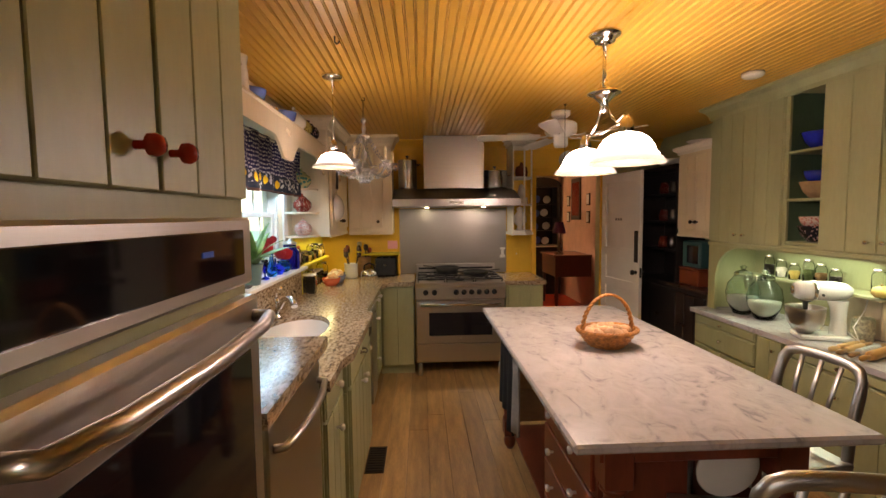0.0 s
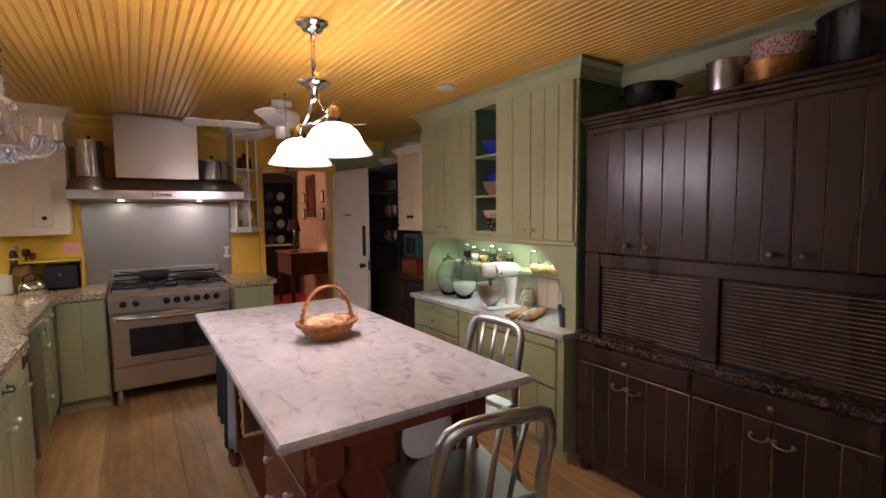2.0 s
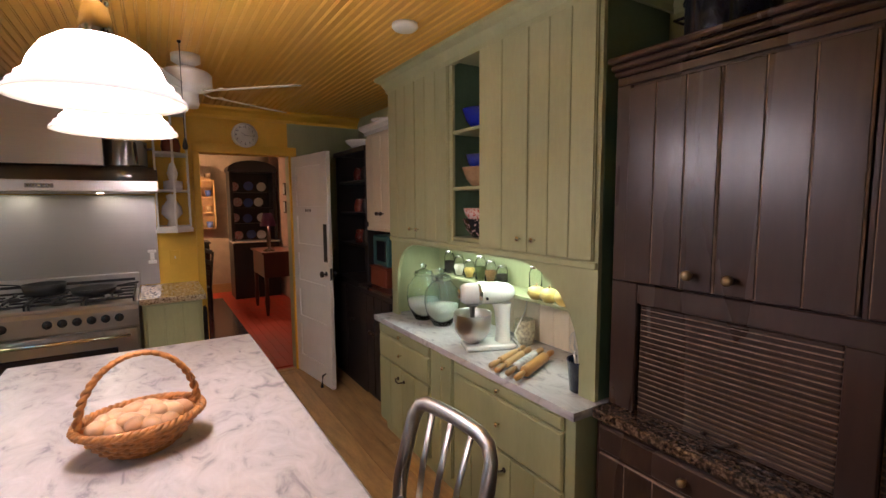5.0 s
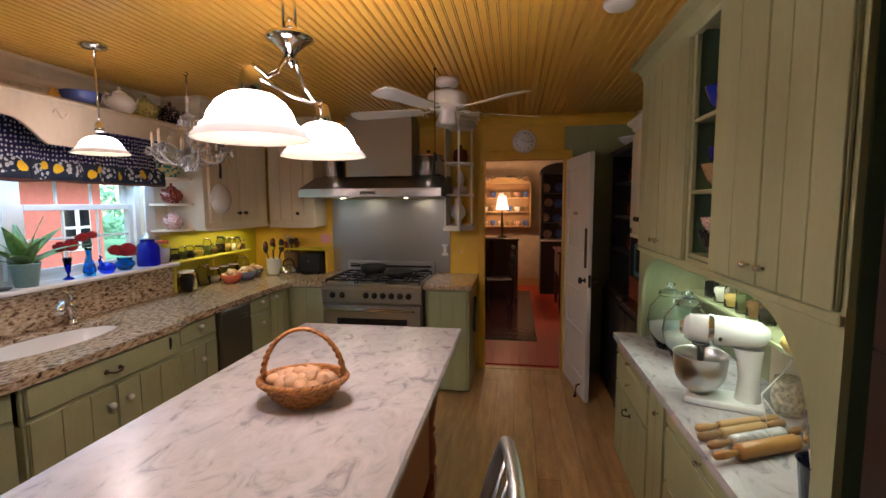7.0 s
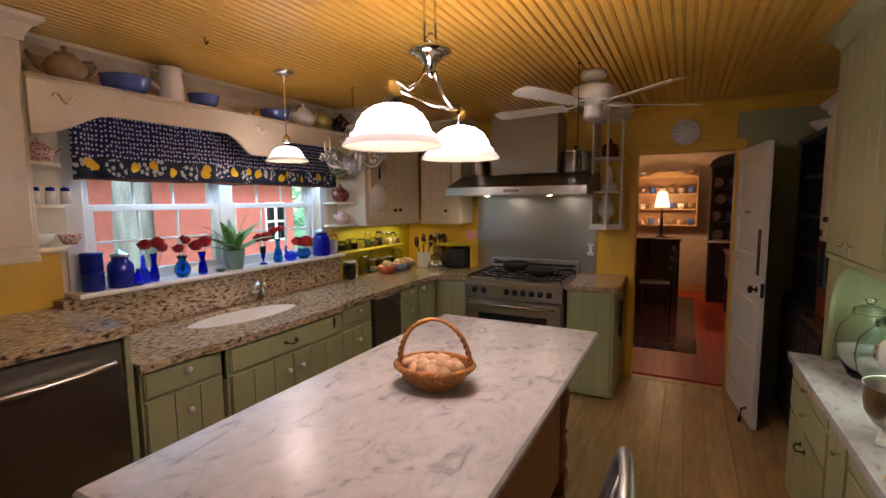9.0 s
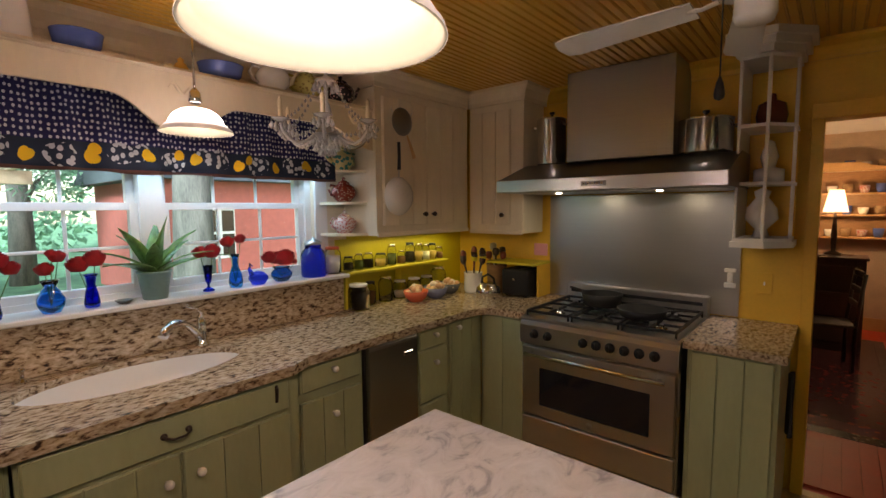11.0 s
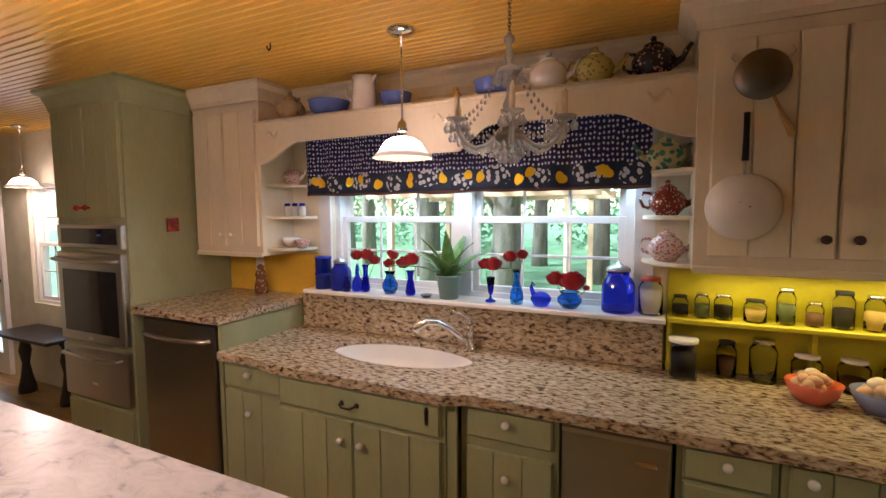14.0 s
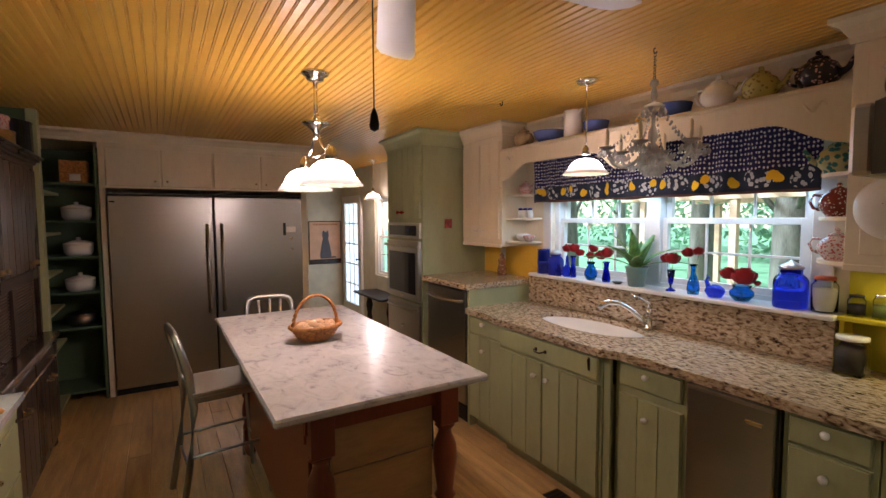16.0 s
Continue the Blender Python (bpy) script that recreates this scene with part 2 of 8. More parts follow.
def add_tube(bm, pts, r, seg=8, flat=1.0):
    pts = [Vector(p) for p in pts]
    radii = r if isinstance(r, (list, tuple)) else [r] * len(pts)
    rings, up = [], Vector((0, 0, 1))
    for i, p in enumerate(pts):
        d = (pts[min(i + 1, len(pts) - 1)] - pts[max(i - 1, 0)]).normalized()
        side = d.cross(up)
        if side.length < 0.1:
            side = d.cross(Vector((0, 1, 0)))
        side.normalize()
        top = side.cross(d).normalized()
        rings.append([bm.verts.new(p + radii[i] * (side * math.cos(2 * math.pi * k / seg) + flat * top * math.sin(2 * math.pi * k / seg))) for k in range(seg)])
    for a, b in zip(rings, rings[1:]):
        for k in range(seg):
            f = bm.faces.new((a[k], a[(k + 1) % seg], b[(k + 1) % seg], b[k]))
            f.smooth = True
    bm.faces.new(rings[0][::-1])
    bm.faces.new(rings[-1])
    return bm


def arc(c, r, a0, a1, n, plane="xz"):
    out = []
    for i in range(n + 1):
        a = radians(a0 + (a1 - a0) * i / n)
        u, v = r * math.cos(a), r * math.sin(a)
        out.append({"xz": (c[0] + u, c[1], c[2] + v), "yz": (c[0], c[1] + u, c[2] + v), "xy": (c[0] + u, c[1] + v, c[2])}[plane])
    return out


def part(name, bm, material, parent=None, label="", kind=""):
    me = bpy.data.meshes.new(name)
    bmesh.ops.recalc_face_normals(bm, faces=bm.faces)
    bm.to_mesh(me)
    bm.free()
    me.materials.append(material)
    ob = new(name, me)
    if parent:
        ob.parent = parent
    return tagged(ob, label=label, kind=kind)


def thing(name, m, label, category, group="", kind=""):
    ob = new(name)
    ob.matrix_world = m if isinstance(m, Matrix) else Matrix.Translation(m)
    ob.empty_display_size = 0.1
    return tagged(ob, label, category, group, kind)


def block(name, x0, x1, y0, y1, z0, z1, material, parent=None, bevel=0.003, label="", kind=""):
    return part(name, add_box(bmesh.new(), x0, x1, y0, y1, z0, z1, bevel), material, parent, label, kind)


def shape(name, profile, y0, y1, material, parent=None, axis="y", label="", kind=""):
    """A profile [(u, z)] drawn out along y (u is x) or along x (u is y)."""
    bm = bmesh.new()
    ends = []
    for s in (y0, y1):
        ends.append([bm.verts.new((u, s, z) if axis == "y" else (s, u, z)) for u, z in profile])
    n = len(profile)
    for i in range(n):
        bm.faces.new((ends[0][i], ends[0][(i + 1) % n], ends[1][(i + 1) % n], ends[1][i]))
    bm.faces.new(ends[0])
    bm.faces.new(ends[1][::-1])
    return part(name, bm, material, parent, label, kind)


def wall(name, x0, x1, y0, y1, z0, z1, material):
    return block(name, x0, x1, y0, y1, z0, z1, material, None, 0, kind="structure")


# ---- structure ----
L, R, FAR, TOP = 0.55, 4.40, 7.85, 2.44
wall("floor", L - 0.3, R + 0.2, -0.6, FAR, -0.12, -0.012, paint("dark_subfloor", (0.05, 0.03, 0.015), 0.7))
wall("dining_floor", 1.3, 6.2, FAR, 12.8, -0.12, -0.012, REDFLOOR)

bm = bmesh.new()
pitch = 0.045
count = int((R - L + 0.4) / pitch)
xs = []
for i in range(count):
    x = L - 0.2 + i * pitch
    xs += [(x, TOP), (x + 0.030, TOP), (x + 0.0325, TOP + 0.005), (x + 0.035, TOP), (x + 0.0395, TOP - 0.003), (x + 0.042, TOP + 0.005)]
lo = [bm.verts.new((x, -1.5, z)) for x, z in xs]
hi = [bm.verts.new((x, FAR + 0.05, z)) for x, z in xs]
for i in range(len(xs) - 1):
    bm.faces.new((lo[i], lo[i + 1], hi[i + 1], hi[i]))
add_box(bm, L - 0.3, R + 0.3, -1.6, FAR + 0.1, TOP + 0.02, TOP + 0.12)
part("ceiling", bm, OCHRE, kind="structure")
wall("dining_ceiling", 1.3, 6.2, FAR + 0.1, 12.8, 2.5, 2.6, WHITE)

# window wall
WY0, WY1, WZ0, WZ1 = 4.615, 6.385, 1.19, 2.10
wall("wall_window_below", L - 0.15, L, 2.0, FAR + 0.12, 0, WZ0, LEMON)
wall("wall_window_above", L - 0.15, L, 2.0, FAR + 0.12, WZ1, TOP + 0.05, CREAM)
wall("wall_window_before", L - 0.15, L, 2.0, WY0, WZ0, WZ1, CREAM)
wall("wall_window_after", L - 0.15, L, WY1, FAR + 0.12, WZ0, WZ1, CREAM)
wall("wall_panel_spice", L, L + 0.005, 6.535, FAR, WZ0, 1.44, LEMON)
wall("wall_panel_yellow", L, L + 0.005, 3.70, 4.50, 1.13, 1.41, YELLOW)
wall("wall_back_below", L - 0.15, L, -0.52, 2.0, 0, 0.8, CREAMWALL)
wall("wall_back_above", L - 0.15, L, -0.52, 2.0, 1.95, TOP + 0.05, CREAMWALL)
wall("wall_back_before", L - 0.15, L, -0.52, 0.95, 0.8, 1.95, CREAMWALL)
wall("wall_back_after", L - 0.15, L, 1.75, 2.0, 0.8, 1.95, CREAMWALL)
wall("wall_end", L - 0.15, R + 0.15, -0.64, -0.52, 0, TOP + 0.05, CREAMWALL)
wall("wall_hutch", R, R + 0.15, -1.5, FAR + 0.12, 0, TOP + 0.05, GREEN)
wall("wall_behind_fridge", 1.9, R, 1.3, 1.42, 0, TOP + 0.05, CREAMWALL)
# range wall with the doorway
DX0, DX1, DZ = 2.96, 3.70, 2.04
wall("wall_range", L, DX0, FAR, FAR + 0.12, 0, TOP + 0.05, YELLOW)
wall("wall_range_beyond_door", DX1, R, FAR, FAR + 0.12, 0, TOP + 0.05, GREEN)
wall("wall_range_over_door", DX0, DX1, FAR, FAR + 0.12, DZ, TOP + 0.05, YELLOW)
# dining room
wall("dining_wall_left", 1.3, 1.42, FAR + 0.12, 12.6, 0, 2.5, TAN)
wall("dining_wall_right", 4.5, 4.62, FAR + 0.12, 12.6, 0, 2.5, PINKPLASTER)
wall("dining_wall_far", 1.3, 6.12, 12.6, 12.72, 0, 2.5, TAN)

# ---- furniture ----
def boards(door, x0, x1, z0, z1, y, material, n, thick=0.008):
    w = (x1 - x0) / n
    for i in range(n):
        block("board", x0 + i * w + 0.002, x0 + (i + 1) * w - 0.002, y - thick, y, z0, z1, material, door, 0.002)


def knob_at(parent, x, z, y, material, r=0.016):
    bm = bmesh.new()
    add_lathe(bm, [(r * 0.4, y), (r * 0.4, y - r), (r, y - r * 1.4), (r * 1.02, y - r * 2), (r * 0.7, y - r * 2.5), (0.001, y - r * 2.6)], 12, (x, 0, z), "y")
    return part("knob", bm, material, parent)


def door_leaf(parent, x0, x1, z0, z1, material, n, knob=None, knobmat=None, name="door", y=0.0, r=0.016):
    d = block(name, x0, x1, y - 0.012, y - 0.001, z0, z1, WORN if n and material == DARK else material, parent, 0.002)
    if n:
        boards(d, x0 + 0.001, x1 - 0.001, z0 + 0.001, z1 - 0.001, y - 0.012, material, n, 0.004 if material == DARK else 0.008)
    else:
        d2 = block("panel", x0 + 0.004, x1 - 0.004, y - 0.02, y - 0.012, z0 + 0.004, z1 - 0.004, material, d, 0.004)
    if knob:
        knob_at(d, knob[0], knob[1], y - 0.018, knobmat or CERAMIC, r)
    return d


def cab_body(t, w, dep, z0, z1, material, toe=0.0):
    bm = bmesh.new()
    add_box(bm, 0, w, 0, dep, z0 + toe, z1, 0.002)
    if toe:
        add_box(bm, 0.002, w - 0.002, 0.06, dep - 0.01, z0, z0 + toe)
    return part("body", bm, material, t)


LIFT, UNDER, GTOP = 1.10, 0.903, 0.948
LEFT = lambda x, y: pose(x, y, 0, 0, 0, 90)
RIGHT = lambda x, y: pose(x, y, 0, 0, 0, -90)


def crown(name, pts, material, z0=2.33, z1=2.436, out=0.07, parent=None, kind="structure", label=""):
    """A moulding along a polyline of (x, y); it steps outwards to the line's right."""
    prof = [(0.0, z0), (0.012, z0), (0.015, z0 + 0.025), (out * 0.55, z1 - 0.04), (out * 0.9, z1 - 0.025), (out, z1 - 0.02), (out, z1), (-0.01, z1)]
    bm = bmesh.new()
    n = len(pts)
    rings = []
    for i, p in enumerate(pts):
        p = Vector(p)
        ds = []
        if i > 0:
            ds.append((p - Vector(pts[i - 1])).normalized())
        if i < n - 1:
            ds.append((Vector(pts[i + 1]) - p).normalized())
        nrm = [Vector((d.y, -d.x)) for d in ds]
        m = sum(nrm, Vector((0, 0))).normalized()
        k = 1 / max(0.3, m.dot(nrm[0]))
        rings.append([bm.verts.new((p.x + m.x * u * k, p.y + m.y * u * k, z)) for u, z in prof])
    for a, b in zip(rings, rings[1:]):
        for j in range(len(prof) - 1):
            bm.faces.new((a[j], a[j + 1], b[j + 1], b[j]))
    bm.faces.new(rings[0])
    bm.faces.new(rings[-1][::-1])
    return part(name, bm, material, parent, label, kind)


def bow_pull(parent, x, z, y, material=BRONZE, w=0.08, name="handle"):
    bm = bmesh.new()
    add_tube(bm, [(x - w / 2, y, z), (x - w / 2, y - 0.02, z), (x - w / 4, y - 0.03, z - 0.008), (x + w / 4, y - 0.03, z - 0.008), (x + w / 2, y - 0.02, z), (x + w / 2, y, z)], 0.0045, 8)
    for s in (-1, 1):
        add_lathe(bm, [(0.012, y), (0.011, y - 0.004), (0.004, y - 0.006)], 12, (x + s * w / 2, 0, z), "y")
    return part(name, bm, material, parent)


def base_unit(m, w, dep, z1, rows, material, label, toe=0.1, knobmat=CERAMIC, name="base_cabinet", group="", top=None):
    """rows: (kind, x0, x1, z0, z1, boards, knob x, knob z)."""
    t = thing(name, m, label, "base cabinet", group)
    cab_body(t, w, dep, 0, z1, material, toe)
    for kind, x0, x1, a, b, n, kx, kz in rows:
        a, b = a * LIFT if a > 0.2 else a, min(b * LIFT, (top or z1) - 0.012)
        kz = kz * LIFT if isinstance(kz, float) else kz
        d = door_leaf(t, x0, x1, a, b, material, n, None, name=kind)
        if kz == "pull":
            bow_pull(d, kx, (a + b) / 2, -0.02)
        elif kx is not None:
            knob_at(d, kx, kz, -0.018, knobmat)
    return t


# ---- left wall cabinets ----
T = "sage green painted %s, ceramic knobs"
base_unit(LEFT(1.25, 4.455), 0.405, 0.68, UNDER, [("drawer", 0.01, 0.395, 0.70, 0.855, 0, 0.2, 0.78), ("door", 0.01, 0.395, 0.11, 0.69, 3, 0.2, 0.60)], GREEN, T % "drawer over a plank door")
t = base_unit(LEFT(1.285, 4.865), 0.875, 0.71, 0.73, [("panel", 0.01, 0.86, 0.69, 0.855, 0, 0.42, "pull"), ("door", 0.01, 0.43, 0.11, 0.675, 3, 0.38, 0.60), ("door", 0.437, 0.86, 0.11, 0.675, 3, 0.487, 0.60)], GREEN, "sage green sink cabinet with two plank doors and bronze pull", top=0.903)
block("top_rail", 0, 0.875, 0.0, 0.02, 0.732, 0.903, GREEN, t)
block("filler_board", 0.8755, 0.9195, 0.01, 0.03, 0.0, 0.903, GREEN, t)
bm = bmesh.new()
add_tube(bm, [(0.80, -0.025, 0.82), (0.80, -0.03, 0.87)], 0.006)
add_box(bm, 0.793, 0.807, -0.026, -0.02, 0.805, 0.88, 0.003)
part("latch", bm, BRONZE, t)
base_unit(LEFT(1.23, 5.785), 0.395, 0.66, UNDER, [("drawer", 0.03, 0.375, 0.70, 0.85, 0, 0.2, 0.775), ("door", 0.03, 0.375, 0.11, 0.66, 3, 0.2, 0.58)], GREEN, T % "narrow drawer and plank door")
base_unit(LEFT(1.23, 6.565), 0.285, 0.66, UNDER, [("drawer", 0.02, 0.27, 0.71, 0.85, 0, 0.145, 0.78), ("drawer", 0.02, 0.27, 0.42, 0.70, 0, 0.145, 0.63), ("drawer", 0.02, 0.27, 0.11, 0.41, 0, 0.145, 0.30)], GREEN, T % "stack of three drawers")
base_unit(LEFT(1.23, 6.855), 0.345, 0.66, UNDER, [("door", 0.02, 0.33, 0.11, 0.85, 3, 0.07, 0.78)], GREEN, T % "tall corner plank door")
base_unit(pose(1.235, 7.21, 0), 0.345, 0.6, UNDER, [("door", 0.03, 0.335, 0.11, 0.85, 2, None, 0)], GREEN, "sage green plank corner panel beside the steel range")

# small steel ice maker
t = thing("ice_maker", LEFT(1.255, 6.19), "narrow stainless steel ice maker door between green cabinets", "ice maker")
block("body", 0, 0.365, 0.02, 0.6, 0.10, 0.903, DARKSTEEL, t)
d = block("door", 0.005, 0.36, -0.012, 0.018, 0.12, 0.897, STEEL_V, t, 0.006)
block("latch_plate", 0.25, 0.32, -0.018, -0.012, 0.80, 0.82, CHROME, d, 0.003)
block("trim_strip", 0.005, 0.36, -0.016, -0.012, 0.875, 0.893, STEEL, d, 0.002)

# dishwasher under the raised counter
t = thing("dishwasher", LEFT(1.245, 3.785), "stainless steel dishwasher with bowed handle below raised granite", "dishwasher")
block("body", 0.0, 0.615, 0.03, 0.6, 0.0, 1.085, DARKSTEEL, t)
d = block("door", 0.01, 0.605, -0.015, 0.03, 0.15, 1.065, STEEL_V, t, 0.006)
bm = bmesh.new()
add_tube(bm, [(0.05, -0.015, 0.985), (0.06, -0.045, 0.985), (0.18, -0.062, 0.982), (0.31, -0.066, 0.98), (0.44, -0.062, 0.982), (0.56, -0.045, 0.985), (0.57, -0.015, 0.985)], 0.012, 10)
part("handle", bm, STEEL, d)
block("kick_plate", 0.02, 0.60, 0.0, 0.03, 0.01, 0.13, IRON, t)
block("badge", 0.45, 0.52, -0.018, -0.015, 0.22, 0.235, CHROME, d, 0.001)
t = thing("end_panel", (0.56, 4.405, 0), "sage green end panel beside the raised dishwasher counter", "panel")
block("body", 0, 0.69, 0, 0.03, 0, 1.085, GREEN, t)


def worktop(name, outline, z0, z1, material, label, hole=None):
    t = thing(name, (0, 0, z0), label, "worktop")
    bm = bmesh.new()
    edges = []
    for loop in ([outline] + ([hole] if hole else [])):
        vs = [bm.verts.new((x, y, z1 - z0)) for x, y in loop]
        edges += [bm.edges.new((vs[i], vs[(i + 1) % len(vs)])) for i in range(len(vs))]
    bmesh.ops.triangle_fill(bm, use_beauty=True, edges=edges)
    ext = bmesh.ops.extrude_face_region(bm, geom=list(bm.faces))
    bmesh.ops.translate(bm, vec=(0, 0, z0 - z1), verts=[v for v in ext["geom"] if isinstance(v, bmesh.types.BMVert)])
    part("slab", bm, material, t)
    return t


SX, SY, SA, SB = 0.90, 5.31, 0.205, 0.40
hole = [(SX + SA * math.cos(2 * math.pi * i / 40), SY + SB * math.sin(2 * math.pi * i / 40)) for i in range(40)]
corner = [(1.275 - 0.0, 7.02), (1.285, 7.08), (1.32, 7.14), (1.38, 7.17)]
t = worktop("granite_worktop", [(0.555, 4.44), (1.29, 4.44), (1.29, 4.72), (1.315, 4.80), (1.325, 4.84), (1.325, 5.74), (1.30, 5.79), (1.275, 5.84)] + corner + [(1.585, 7.18), (1.585, 7.845), (0.555, 7.845)], 0.905, 0.948, GRANITE, "L-shaped tan and black granite worktop with a rounded inner corner", hole)
t = worktop("raised_granite_worktop", [(0.555, 3.725), (1.285, 3.725), (1.285, 4.445), (0.555, 4.445)], 1.087, 1.13, GRANITE, "raised square tan and black granite worktop over the dishwasher")
t = thing("granite_backsplash", (0.555, 4.44, 0.95), "tan and black granite backsplash below the window sill", "backsplash")
block("slab", 0, 0.10, 0.01, 2.08, 0, 0.217, GRANITE, t, 0.002)
t = thing("oval_sink", (SX, SY, 0.948), "white oval undermount sink set into the granite", "sink")
bm = bmesh.new()
rings = []
for r, z in ((1.03, -0.006), (1.0, -0.03), (0.95, -0.10), (0.85, -0.15), (0.6, -0.17), (0.1, -0.175)):
    rings.append([bm.verts.new((SA * r * math.cos(2 * math.pi * i / 40), SB * r * math.sin(2 * math.pi * i / 40), z)) for i in range(40)])
for a, b in zip(rings, rings[1:]):
    for i in range(40):
        bm.faces.new((a[i], a[(i + 1) % 40], b[(i + 1) % 40], b[i])).smooth = True
bm.faces.new(rings[-1])
part("bowl", bm, CERAMIC, t)
bm = add_lathe(bmesh.new(), [(0.035, -0.173), (0.03, -0.168), (0.001, -0.17)], 16)
part("drain", bm, CHROME, t)
t = thing("kitchen_tap", (0.72, 5.62, 0.948), "chrome single lever kitchen tap with arched spout", "tap")
part("base", add_lathe(bmesh.new(), [(0.03, 0), (0.03, 0.01), (0.022, 0.02), (0.02, 0.09), (0.022, 0.11), (0.017, 0.13), (0.001, 0.138)], 20), CHROME, t)
part("spout", add_tube(bmesh.new(), [(0.0, 0.0, 0.03), (0.04, -0.045, 0.085), (0.075, -0.09, 0.13), (0.105, -0.13, 0.155), (0.145, -0.18, 0.16), (0.17, -0.215, 0.14), (0.18, -0.23, 0.12)], [0.019, 0.017, 0.015, 0.015, 0.018, 0.021, 0.02], 12), CHROME, t)
part("lever", add_tube(bmesh.new(), [(0, 0, 0.13), (0, 0.0, 0.165), (0.02, -0.03, 0.185), (0.06, -0.085, 0.215)], [0.014, 0.01, 0.006, 0.007], 10), CHROME, t)
t = thing("soap_pump", (0.70, 4.97, 0.948), "small chrome soap pump beside the white sink", "soap dispenser")
part("pump", add_lathe(bmesh.new(), [(0.014, 0), (0.014, 0.01), (0.007, 0.015), (0.007, 0.045), (0.012, 0.05), (0.01, 0.06), (0.001, 0.062)], 14), CHROME, t)

# oven tower
t = thing("oven_tower", LEFT(1.255, 2.98), "tall sage green oven cabinet with plank doors and red knobs", "tall cabinet")
cab_body(t, 0.72, 0.70, 0, 2.33, GREEN, 0.1)
RED = paint("red_glazed_knob", (0.35, 0.02, 0.01), 0.15, bump=0)
for x0, x1, kx in ((0.02, 0.357, 0.30), (0.363, 0.70, 0.39)):
    door_leaf(t, x0, x1, 1.64, 2.30, GREEN, 3, (kx, 1.70), RED)
d = door_leaf(t, 0.02, 0.70, 0.11, 0.47, GREEN, 0, (0.36, 0.30), BRONZE, "drawer")
crown("crown_moulding_tower", [(0.6, 2.98), (1.255, 2.98), (1.255, 3.70), (0.83, 3.70)], GREEN, 2.30)
t = thing("wall_oven", LEFT(1.25, 3.0), "stainless steel wall oven with black glass in green tower", "oven")
block("body", 0.005, 0.675, 0.0, 0.5, 0.86, 1.60, DARKSTEEL, t)
p = block("control_panel", 0, 0.68, -0.03, 0.0, 1.455, 1.60, STEEL, t, 0.006)
block("display", 0.05, 0.63, -0.033, -0.03, 1.48, 1.575, BLACKGLASS, p, 0.002)
BLUEDIGIT = glowing("blue_clock_digits", (0.1, 0.25, 1.0), 0.02, (0.01, 0.02, 0.08))
block("clock_digits", 0.44, 0.48, -0.035, -0.033, 1.53, 1.54, BLUEDIGIT, p, 0)
d = block("door", 0, 0.68, -0.04, 0.0, 0.87, 1.43, STEEL, t, 0.008)
block("window", 0.06, 0.62, -0.043, -0.04, 0.93, 1.32, BLACKGLASS, d, 0.002)
part("handle", add_tube(bmesh.new(), [(0.03, -0.04, 1.385), (0.035, -0.075, 1.385), (0.12, -0.09, 1.383), (0.34, -0.095, 1.38), (0.56, -0.09, 1.383), (0.645, -0.075, 1.385), (0.65, -0.04, 1.385)], 0.014, 12), STEEL, d)
block("badge", 0.31, 0.37, -0.044, -0.04, 0.89, 0.905, CHROME, d, 0.001)
t = thing("warming_drawer", LEFT(1.25, 3.0), "stainless steel warming drawer below the wall oven", "warming drawer")
d = block("drawer_front", 0, 0.68, -0.035, 0.0, 0.50, 0.84, STEEL, t, 0.008)
part("handle", add_tube(bmesh.new(), [(0.05, -0.035, 0.785), (0.06, -0.07, 0.785), (0.34, -0.085, 0.78), (0.62, -0.07, 0.785), (0.63, -0.035, 0.785)], 0.012, 10), STEEL, d)
block("badge", 0.31, 0.37, -0.039, -0.035, 0.60, 0.615, CHROME, d, 0.001)

# upper cabinets, cream
def upper(m, w, dep, leaves, label, z0=1.40, z1=2.33, knobmat=BRONZE, material=CREAM, r=0.016):
    t = thing("wall_cabinet", m, label, "wall cabinet")
    cab_body(t, w, dep, z0, z1, material)
    for x0, x1, n, kx in leaves:
        door_leaf(t, x0, x1, z0 + 0.06, z1 - 0.05, material, n, (kx, z0 + 0.13) if kx is not None else None, knobmat, r=r)
    block("base_moulding", 0.0, w, -0.012, 0.0, z0 - 0.008, z0 + 0.02, material, t, 0.004)
    return t


upper(LEFT(0.83, 3.73), 0.58, 0.275, [(0.02, 0.285, 2, 0.25), (0.295, 0.56, 2, 0.34)], "cream wall cabinet with two plank doors beside the oven tower", knobmat=CERAMIC, r=0.011)
upper(LEFT(0.88, 6.61), 0.92, 0.325, [(0.05, 0.435, 3, 0.40), (0.443, 0.86, 3, 0.49)], "cream wall cabinet with plank doors, colanders hang on it", z0=1.43)
upper(pose(0.90, 7.535, 0), 0.46, 0.285, [(0.01, 0.36, 3, 0.31)], "cream corner wall cabinet beside the steel hood", z0=1.415)
crown("crown_moulding_corner", [(0.55, 6.61), (0.88, 6.61), (0.88, 7.535), (1.36, 7.535), (1.36, 7.845)], CREAM)
crown("crown_moulding_tower_side", [(0.83, 3.73), (0.83, 4.31), (0.55, 4.31)], CREAM)
crown("crown_moulding_window", [(0.551, 4.31), (0.551, 6.62)], CREAM)
crown("crown_moulding_range_wall", [(1.36, 7.849), (4.39, 7.849)], YELLOW, z0=2.34)
block("beadboard_rail", 0.55, 0.565, 4.31, 6.62, 2.30, 2.33, CREAM, None, kind="structure")
bm = bmesh.new()
